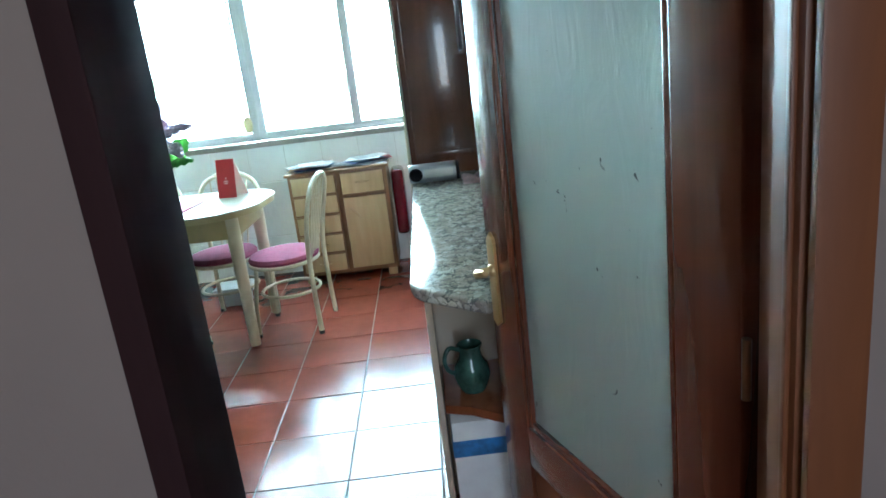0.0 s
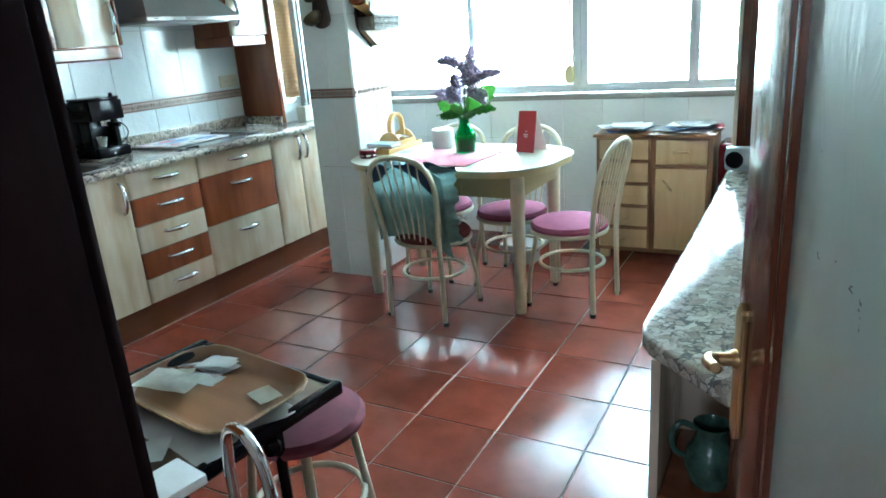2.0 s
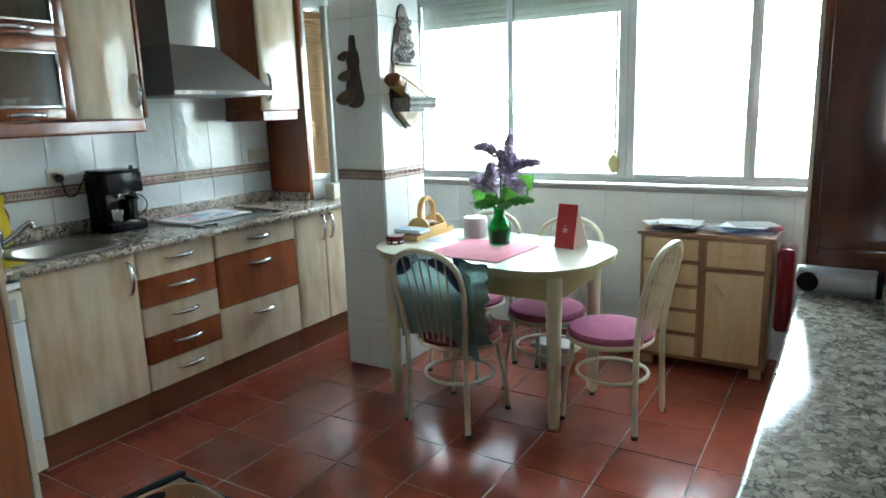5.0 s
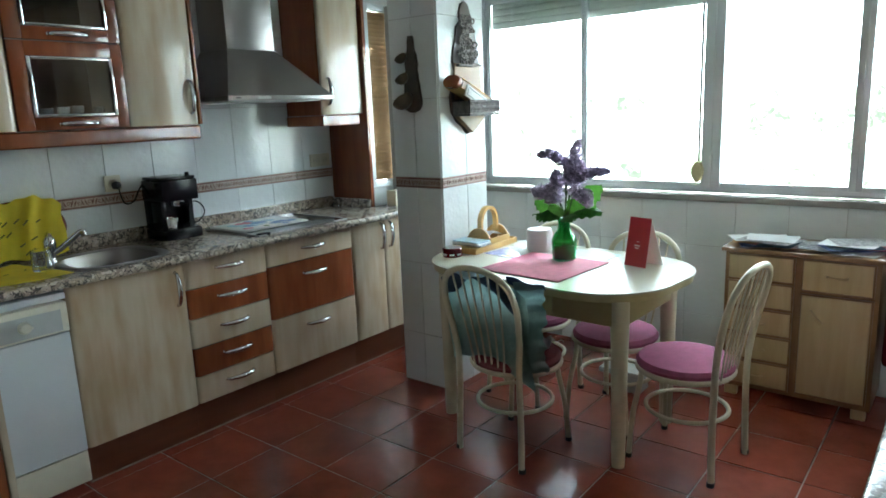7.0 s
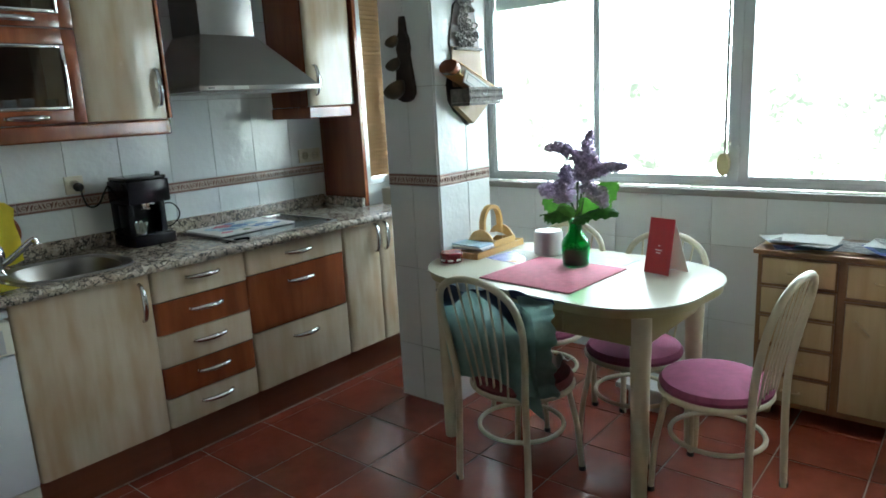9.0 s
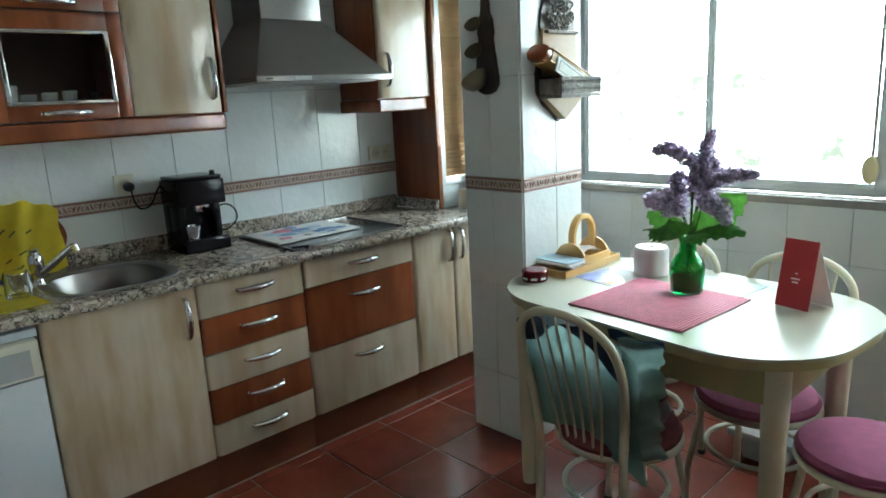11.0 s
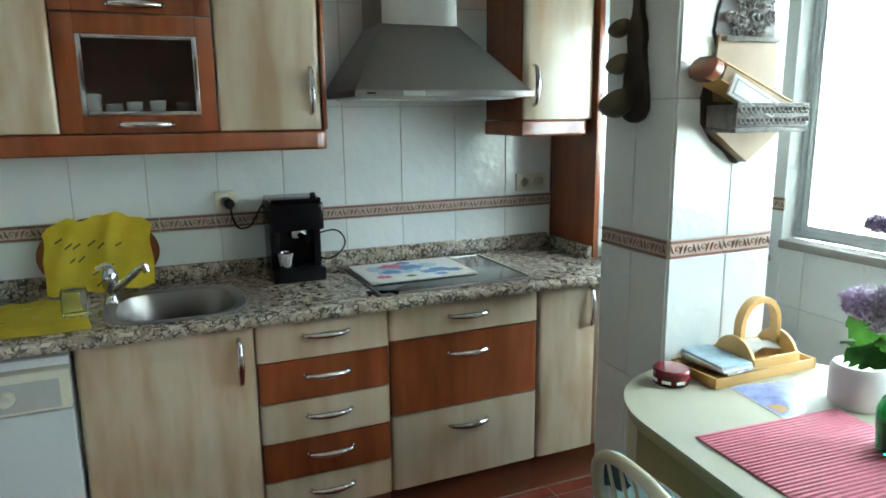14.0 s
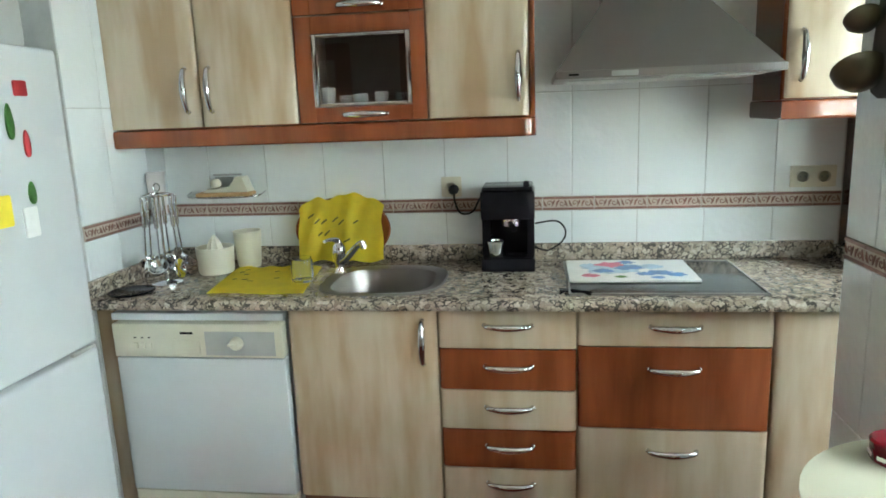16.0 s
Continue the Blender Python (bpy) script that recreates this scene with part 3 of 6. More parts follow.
bm = prism([(0.034 * math.cos(a) * (0.75 if math.cos(a) > 0 else 1), 0.058 * math.sin(a)) for a in [2 * math.pi * i / 20 for i in range(20)]], WY - 0.05, WY - 0.011, 0.006, axis="y")
turned(bm, Matrix.Translation((-1.056, 0, 1.098)))
part("strap_winder", bm, M_STRAP, win, "yellowed plastic shutter strap winder")
part("strap", box(-1.064, -1.052, WY - 0.02, WY - 0.016, 1.155, 2.18), M_SHUTTER, win)
part("window_handle", box(-0.305, -0.293, WY - 0.02, WY + 0.004, 1.52, 1.64, 0.004), M_ALU, win)
for x0, x1, zb in ((-2.49, -1.05, 2.005), (-0.94, 0.47, 2.175)):
    sh = part("shutter", box(x0, x1, WY + 0.09, WY + 0.096, zb, 2.22), M_SHUTTER, win, "partly lowered roller shutter")
    z = zb
    while z < 2.215:
        part("slat", box(x0, x1, WY + 0.078, WY + 0.089, z + 0.002, min(z + 0.040, 2.218), 0.004), M_SHUTTER, sh)
        z += 0.042

# side window with a tan blind, beside the wooden lining
sw = thing("window_2", "small aluminium side window with a lowered tan blind", "window", (-2.9, 4.14, 1.0), kind="structure")
for y0, y1, z0, z1 in ((3.952, 3.985, 1.022, 2.15), (4.295, 4.33, 1.022, 2.15), (3.985, 4.295, 1.022, 1.06), (3.985, 4.295, 2.11, 2.15)):
    part("window_frame", box(-2.885, -2.845, y0, y1, z0, z1, 0.003), M_ALU, sw)
bl = part("blind", box(-2.900, -2.896, 3.986, 4.294, 1.06, 2.11), M_BLIND, sw, "lowered tan slatted blind")
for i in range(42):
    part("slat", box(-2.896, -2.886, 3.987, 4.293, 1.062 + 0.025 * i, 1.083 + 0.025 * i, 0.002), M_BLIND, bl)
osash = part("open_sash", box(-2.845, -2.80, 4.135, 4.160, 0.985, 2.14, 0.004), M_GREY, sw)
part("sash_edge", box(-2.845, -2.79, 4.165, 4.185, 0.985, 2.14, 0.004), M_ALU, osash)

# ---- fitted units along the west wall ----
XF = -2.62


def pull(y, z, upright, parent, x=None, length=0.125):
    """A slim bowed chrome pull, thick in the middle, on two feet."""
    x = XF + 0.004 if x is None else x
    h = length / 2
    line = curve([(0.0, -h, 0), (0.014, -h * 0.92, 0), (0.026, -h * 0.5, 0), (0.030, 0, 0), (0.026, h * 0.5, 0), (0.014, h * 0.92, 0), (0.0, h, 0)], 4)
    rs = [0.0128 - 0.0062 * abs(abs(i / (len(line) - 1) * 2 - 1) - 0.0) + (0.0025 if i in (0, len(line) - 1) else 0) for i in range(len(line))]
    bm = tube(line, rs, 10)
    if upright:
        turned(bm, Matrix.Rotation(radians(90), 4, "X"))
    turned(bm, Matrix.Translation((x, y, z)))
    return part("handle", bm, M_CHROME, parent, "bowed chrome pull handle")


def front(name, y0, y1, z0, z1, mat, parent, x=None, label=""):
    """A door or drawer face with softly rounded long edges."""
    x = XF if x is None else x
    g = 0.0024
    y0, y1 = y0 + g, y1 - g
    prof = [(y0, -0.018), (y0, -0.008), (y0 + 0.003, -0.003), (y0 + 0.010, 0.001), (y0 + 0.022, 0.004)]
    prof += [(y1 - (p - y0), d) for p, d in reversed(prof)]
    bm = bmesh.new()
    lo = [bm.verts.new((x + d, p, z0 + g)) for p, d in prof]
    hi = [bm.verts.new((x + d, p, z1 - g)) for p, d in prof]
    bm.faces.new(lo), bm.faces.new(hi)
    k = len(prof)
    for i in range(k):
        bm.faces.new([lo[i], lo[(i + 1) % k], hi[(i + 1) % k], hi[i]])
    return part(name, bm, mat, parent, label)


ZB = 0.165


def carcass(u, y0, y1, z1=0.862):
    part("body", box(XW + 0.02, XF - 0.045, y0 + 0.001, y1 - 0.001, 0.12, z1), M_CREAM, u)
    part("plinth", box(-2.675, -2.655, y0, y1, 0.002, 0.155, 0.002), M_PLINTH, u, "dark cherry plinth board")
    part("seal", box(-2.654, -2.648, y0, y1, 0.0005, 0.007, 0.002), M_GROUT, u, "pale seal along the plinth's foot")


u = thing("base_cabinet", "birch veneer sink cabinet with one tall door", "cabinet", (-2.9, 2.2, 0), group="base cabinets")
carcass(u, 1.952, 2.468, 0.72)
d = front("door", 1.952, 2.468, ZB, 0.862, M_CREAM, u)
pull(2.418, 0.745, True, d, length=0.15)
u = thing("base_cabinet", "drawer unit with alternating birch and cherry fronts", "cabinet", (-2.9, 2.7, 0), group="base cabinets")
carcass(u, 2.468, 2.922)
zs = (ZB, 0.298, 0.439, 0.580, 0.724, 0.862)
for i in range(5):
    d = front("drawer", 2.468, 2.922, zs[i], zs[i + 1], M_CHERRYH if i % 2 else M_CREAMH, u, label="cherry drawer front" if i % 2 else "birch drawer front")
    pull(2.70, (zs[i] + zs[i + 1]) / 2 + 0.012, False, d, length=0.15)
u = thing("base_cabinet", "wide drawer unit with one deep cherry drawer", "cabinet", (-2.9, 3.2, 0), group="base cabinets")
carcass(u, 2.922, 3.522)
zs = (ZB, 0.455, 0.737, 0.862)
for i in range(3):
    d = front("drawer", 2.922, 3.522, zs[i], zs[i + 1], M_CHERRYH if i == 1 else M_CREAMH, u, label="cherry drawer front" if i == 1 else "birch drawer front")
    pull(3.225, (zs[i + 1] - 0.075) if i < 2 else 0.803, False, d, length=0.15)
u = thing("base_cabinet", "narrow birch base cabinet with two doors", "cabinet", (-2.9, 3.8, 0), group="base cabinets")
carcass(u, 3.522, 4.06)
d = front("door", 3.522, 3.792, ZB, 0.862, M_CREAM, u)
pull(3.755, 0.765, True, d, length=0.15)
d = front("door", 3.792, 4.06, ZB, 0.862, M_CREAM, u)
pull(3.830, 0.765, True, d, length=0.15)
part("filler", box(-2.66, XF - 0.004, 4.062, 4.66, 0.12, 0.86), M_CREAM, u)
one("filler_panel", box(-3.16, -2.625, 1.252, 1.312, 0.0, 0.86, 0.002), M_CREAM, "birch end panel beside the dishwasher", "panel")

# dishwasher
dwm = thing("dishwasher", "white built-under dishwasher with an ivory control panel", "dishwasher", (-2.9, 1.63, 0))
Y0, Y1 = 1.318, 1.946
part("body", box(-3.15, -2.665, Y0, Y1, 0.05, 0.845, 0.004), M_WHITE, dwm)
part("top_trim", box(-2.664, -2.605, Y0, Y1, 0.820, 0.846, 0.004), M_WHITE, dwm)
dr = part("door", box(-2.642, -2.600, Y0 + 0.004, Y1 - 0.004, 0.175, 0.685, 0.006), M_WHITE, dwm)
cp = part("control_panel", box(-2.642, -2.592, Y0 + 0.004, Y1 - 0.004, 0.69, 0.812, 0.008), M_IVORY, dwm, "ivory plastic control panel")
part("dial_plate", box(-2.593, -2.590, 1.665, 1.915, 0.70, 0.785, 0.001), M_GREY, cp, "grey dial plate")
bm = lathe([(0.0, 0.022), (0.017, 0.022), (0.021, 0.016), (0.024, 0.0)], n=24)
turned(bm, Matrix.Translation((-2.590, 1.78, 0.745)) @ Matrix.Rotation(radians(90), 4, "Y"))
box(-2.572, -2.563, 1.757, 1.803, 0.741, 0.749, 0.002, bm)
part("dial", bm, M_IVORY, cp)
part("grip_recess", box(-2.593, -2.589, 1.545, 1.645, 0.705, 0.755, 0.003), M_IVORY, cp)
for i in range(3):
    part("button", box(-2.593, -2.586, 1.398 + i * 0.026, 1.416 + i * 0.026, 0.722, 0.745, 0.003), M_IVORY, cp)
    part("symbol", box(-2.593, -2.5915, 1.402 + i * 0.026, 1.412 + i * 0.026, 0.760, 0.764), M_BLACK, cp)
part("printed_mark", box(-2.593, -2.5915, 1.575, 1.622, 0.775, 0.783), M_BLACK, cp)
part("kick_panel", box(-2.642, -2.606, Y0 + 0.004, Y1 - 0.004, 0.035, 0.170, 0.006), M_IVORY, dwm)

# worktop with sink and hob openings
HX0, HX1 = -3.10, -2.64
SKY0, SKY1, SKX0, SKX1 = 2.06, 2.44, -3.03, -2.66
wt = thing("worktop", "speckled grey granite worktop along the wall units", "worktop", (-2.88, 2.8, 0.866))
bm = bmesh.new()
for x0, x1, y0, y1 in ((XW, SKX0, 1.253, 4.66), (SKX0, SKX1, 1.253, SKY0), (SKX0, SKX1, SKY1, 4.66)):
    box(x0, x1, y0, y1, 0.866, 0.90, bm=bm)
part("slab", bm, M_GRANITE, wt)
bm = bmesh.new()
nose = [(-2.66, 0.866), (-2.585, 0.862), (-2.572, 0.866), (-2.566, 0.876), (-2.566, 0.890), (-2.572, 0.898), (-2.582, 0.90), (-2.66, 0.90)]
lo = [bm.verts.new((a, 1.235, b)) for a, b in nose]
hi = [bm.verts.new((a, 4.66, b)) for a, b in nose]
bm.faces.new(lo), bm.faces.new(hi)
for i in range(len(nose)):
    bm.faces.new([lo[i], lo[(i + 1) % 8], hi[(i + 1) % 8], hi[i]])
part("front_edge", bm, M_GRANITE, wt, "rounded granite front edge")
ub = one("upstand", box(XW, XW + 0.022, 1.256, 3.90, 0.901, 0.965, 0.004), M_GRANITE, "low granite upstand at the worktop's back", "upstand")
one("upstand", box(XW + 0.023, -2.58, 1.252, 1.274, 0.901, 0.960, 0.004), M_GRANITE, "short granite upstand at the worktop's end", "upstand")
one("upstand", box(-3.165, -2.84, 3.895, 3.918, 0.901, 0.955, 0.004), M_GRANITE, "low granite upstand below the wooden lining", "upstand")

# sink and tap
sk = thing("sink", "stainless steel inset sink bowl", "sink", (-2.85, 2.23, 0.9))
cx, cy, hx, hy = (SKX0 + SKX1) / 2, (SKY0 + SKY1) / 2, (SKX1 - SKX0) / 2, (SKY1 - SKY0) / 2


def super_ring(bm, kx, ky, z, n=40, p=3.2):
    out = []
    for i in range(n):
        a = 2 * math.pi * i / n
        c, s = math.cos(a), math.sin(a)
        out.append(bm.verts.new((cx + kx * math.copysign(abs(c) ** (2 / p), c), cy + ky * math.copysign(abs(s) ** (2 / p), s), z)))
    return out


bm = bmesh.new()
rings = [super_ring(bm, hx + a, hy + a, z) for a, z in ((0.034, 0.9005), (0.030, 0.906), (0.012, 0.906), (-0.006, 0.900), (-0.018, 0.86), (-0.03, 0.78), (-0.07, 0.765), (-0.16, 0.762))]
for a, b in zip(rings, rings[1:]):
    for i in range(40):
        bm.faces.new([a[i], a[(i + 1) % 40], b[(i + 1) % 40], b[i]])
bm.faces.new(rings[-1])
part("bowl", bm, M_STEEL, sk)
part("drain", lathe([(0, 0.004), (0.03, 0.004), (0.034, 0)], (cx, cy, 0.763)), M_CHROME, sk)
tp = thing("tap", "chrome single-lever mixer tap on the worktop", "tap", (-2.955, 2.05, 0.9))
part("body", lathe([(0.0, 0.0), (0.026, 0.0), (0.024, 0.006), (0.017, 0.018), (0.019, 0.045), (0.024, 0.06), (0.026, 0.085), (0.023, 0.108), (0.013, 0.122), (0.0, 0.125)], (-2.955, 2.05, 0.9)), M_CHROME, tp)
part("spout", tube(curve([(-2.95, 2.055, 0.945), (-2.93, 2.085, 0.965), (-2.90, 2.125, 1.005), (-2.885, 2.150, 1.028), (-2.88, 2.165, 1.033)], 5), [0.013] * 12 + [0.0115] * 9, 14), M_CHROME, tp)
part("aerator", tube([(-2.881, 2.160, 1.036), (-2.879, 2.168, 1.012)], [0.014, 0.0125], 14), M_CHROME, tp)
part("lever", tube(curve([(-2.955, 2.05, 1.018), (-2.945, 2.045, 1.032), (-2.91, 2.032, 1.040), (-2.87, 2.022, 1.040)], 4), [0.015, 0.015, 0.014, 0.013, 0.012, 0.011, 0.010, 0.009, 0.008, 0.008, 0.007, 0.007, 0.006], 12), M_CHROME, tp)

# hob
hb = thing("hob", "black ceramic hob let into the granite worktop", "hob", (-2.87, 3.2, 0.9))
part("glass_plate", prism(rounded(HX0, HX1, 2.905, 3.50, 0.012, 4), 0.9005, 0.906, 0.001), M_HOB, hb)
bm = bmesh.new()
for x0, x1, y0, y1 in ((HX1, HX1 + 0.008, 2.897, 3.508), (HX0 - 0.008, HX0, 2.897, 3.508), (HX0, HX1, 2.897, 2.905), (HX0, HX1, 3.50, 3.508)):
    box(x0, x1, y0, y1, 0.9005, 0.908, 0.001, bm)
part("trim", bm, M_STEEL, hb, "thin steel edge trim")

# wall units
XU = -2.860
ZU0, ZU1 = 1.468, 2.20


def wall_body(u, y0, y1):
    part("body", box(XW + 0.004, XU - 0.022, y0 + 0.001, y1 - 0.001, ZU0 - 0.002, ZU1), M_CHERRY, u)


def cornice(name, y0, y1, z0, z1, label, right=True, left=False):
    pts = [(XW + 0.004, y0)]
    r = 0.045
    if left:
        pts += [(XU + 0.006 - r + r * math.sin(radians(a)), y0 + r - r * math.cos(radians(a))) for a in range(0, 91, 15)]
    else:
        pts += [(XU + 0.006, y0)]
    pts += [(XU + 0.006 - r + r * math.cos(radians(a)), y1 - r + r * math.sin(radians(a))) for a in range(0, 91, 15)] if right else [(XU + 0.006, y1)]
    pts += [(XW + 0.004, y1)]
    return one(name, prism(pts, z0, z1, 0.010), M_CHERRYH, label, "cornice")


def two_door(y0, y1, ym):
    u = thing("wall_cabinet", "birch veneer wall cabinet with two doors", "cabinet", (-3.0, ym, 1.464), group="wall cabinets")
    wall_body(u, y0, y1)
    d = front("door", y0, ym, ZU0, ZU1, M_CREAM, u, XU)
    pull(ym - 0.045, 1.60, True, d, XU + 0.004, 0.15)
    d = front("door", ym, y1, ZU0, ZU1, M_CREAM, u, XU)
    pull(ym + 0.045, 1.60, True, d, XU + 0.004, 0.15)


two_door(1.240, 1.968, 1.603)


def glass_unit(y0, y1):
    u = thing("wall_cabinet", "cherry wall cabinet with two small glazed flap doors", "cabinet", (-3.0, 2.19, 1.464), group="wall cabinets")
    part("back", box(XW + 0.004, XW + 0.02, y0 + 0.001, y1 - 0.001, ZU0, ZU1), M_SMOKE, u, "dark cabinet back")
    for c, d in ((y0 + 0.001, y0 + 0.018), (y1 - 0.018, y1 - 0.001)):
        part("side", box(XW + 0.02, XU - 0.022, c, d, ZU0, ZU1), M_SMOKE, u)
    for z in (ZU0, 1.822, ZU1 - 0.018):
        part("shelf", box(XW + 0.02, XU - 0.022, y0 + 0.018, y1 - 0.018, z, z + 0.018), M_SMOKE, u)
    for z0, z1 in ((ZU0, 1.829), (1.831, ZU1)):
        fl = None
        gy0, gy1, gz0, gz1 = y0 + 0.064, y1 - 0.052, z0 + 0.055, z1 - 0.062
        for i, (a, b, c, d) in enumerate(((y0 + 0.002, gy0, z0, z1), (gy1, y1 - 0.002, z0, z1), (gy0, gy1, z0, gz0), (gy0, gy1, gz1, z1))):
            bm = box(XU - 0.018, XU + 0.003, a, b, c + 0.002, d - 0.002, 0.002)
            if fl is None:
                fl = part("flap_door", bm, M_CHERRYH, u, "cherry flap door frame")
            else:
                part("frame_piece", bm, M_CHERRYH, fl)
        for a, b, c, d in ((gy0, gy0 + 0.016, gz0, gz1), (gy1 - 0.016, gy1, gz0, gz1), (gy0 + 0.016, gy1 - 0.016, gz0, gz0 + 0.012), (gy0 + 0.016, gy1 - 0.016, gz1 - 0.012, gz1)):
            part("trim", box(XU - 0.004, XU + 0.010, a, b, c, d, 0.004), M_CHROME, fl, "bright chrome glass trim")
        g = part("pane", box(XU - 0.008, XU - 0.004, gy0 + 0.004, gy1 - 0.004, gz0 + 0.004, gz1 - 0.004), M_GLASS, fl)
        g.visible_shadow = False
        pull((y0 + y1) / 2 + 0.01, z0 + 0.026, False, fl, XU + 0.005, 0.15)


glass_unit(1.968, 2.430)
u = thing("wall_cabinet", "birch veneer wall cabinet with one door", "cabinet", (-3.0, 2.6, 1.464), group="wall cabinets")
wall_body(u, 2.430, 2.796)
d = front("door", 2.430, 2.778, ZU0, ZU1, M_CREAM, u, XU)
pull(2.740, 1.60, True, d, XU + 0.004, 0.15)
part("side_strip", box(XU - 0.02, XU + 0.002, 2.780, 2.796, ZU0, ZU1, 0.004), M_CHERRY, u)
cornice("cornice", 1.252, 2.798, 1.400, 1.465, "cherry light rail under the wall cabinets")
u = thing("wall_cabinet", "narrow birch wall cabinet with dark cherry side", "cabinet", (-3.0, 3.75, 1.49), group="wall cabinets")
part("body", box(XW + 0.004, XU - 0.022, 3.585, 3.918, 1.488, ZU1), M_CHERRY, u)
d = front("door", 3.588, 3.918, 1.49, ZU1, M_CREAM, u, XU)
pull(3.632, 1.625, True, d, XU + 0.004, 0.15)
cornice("cornice", 3.578, 3.905, 1.425, 1.487, "short cherry light rail under the narrow cabinet")
one("lining_panel", box(XW + 0.004, -2.835, 3.920, 3.946, 0.903, ZC - 0.01, 0.002), M_CHERRY, "tall cherry lining panel standing on the worktop", "panel")

# cooker hood
hd = thing("cooker_hood", "brushed steel chimney cooker hood over the hob", "cooker hood", (-2.95, 3.2, 1.555))
part("rim", box(XW + 0.004, -2.715, 2.858, 3.545, 1.576, 1.600, 0.003), M_STEEL, hd, "polished steel front rim")
bm = bmesh.new()
a = [bm.verts.new(p) for p in ((XW + 0.004, 2.862, 1.600), (-2.719, 2.862, 1.600), (-2.719, 3.538, 1.600), (XW + 0.004, 3.538, 1.600))]
b = [bm.verts.new(p) for p in ((XW + 0.004, 3.03, 1.845), (-2.935, 3.03, 1.845), (-2.935, 3.335, 1.845), (XW + 0.004, 3.335, 1.845))]
bm.faces.new(a), bm.faces.new(b)
for i in range(4):
    bm.faces.new([a[i], a[(i + 1) % 4], b[(i + 1) % 4], b[i]])
part("canopy", bm, M_STEEL, hd, smooth=False)
part("chimney", box(XW + 0.004, -2.937, 3.032, 3.333, 1.846, ZC - 0.002, 0.002), M_STEEL, hd)
part("control_strip", box(-2.714, -2.711, 3.03, 3.11, 1.580, 1.596, 0.001), M_GREY, hd)
part("printed_mark", box(-2.714, -2.7125, 2.90, 2.93, 1.585, 1.591), M_BLACK, hd)
part("filter", box(-3.12, -2.78, 2.90, 3.50, 1.570, 1.5755, 0.001), M_GREY, hd, "grey grease filter")

# ---- dining corner ----
tb = thing("dining_table", "cream oval dining table with tapered legs", "table", (-1.362, 3.634, 0), -6.0, local=True)
part("tabletop", prism(rounded(-0.620, 0.620, -0.392, 0.392, 0.31, 14), 0.7515, 0.760, 0.003), M_TABLETOP, tb)
part("edge_band", prism(rounded(-0.610, 0.610, -0.382, 0.382, 0.30, 14), 0.722, 0.7510, 0.008), M_EDGE, tb, "yellowed cream edge band")
UNDER = pose(-1.362, 3.634, 0, 0, 0, -6.0).inverted() @ pose(-1.334, 3.575, 0, 0, 0, -1.6)
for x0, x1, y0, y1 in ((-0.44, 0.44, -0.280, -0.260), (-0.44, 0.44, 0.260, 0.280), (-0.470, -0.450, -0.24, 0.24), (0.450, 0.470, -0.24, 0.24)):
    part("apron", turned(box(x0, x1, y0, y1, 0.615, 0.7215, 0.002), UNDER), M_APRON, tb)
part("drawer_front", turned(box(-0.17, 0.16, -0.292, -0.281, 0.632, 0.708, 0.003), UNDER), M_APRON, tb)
for x, y in ((-0.448, -0.250), (0.448, -0.250), (0.448, 0.250), (-0.448, 0.250)):
    part("leg", turned(lathe([(0, 0.004), (0.026, 0.004), (0.028, 0.03), (0.031, 0.25), (0.034, 0.5), (0.037, 0.6), (0.037, 0.7215), (0, 0.7215)], (x, y, 0)), UNDER), M_CREAMPAINT, tb)


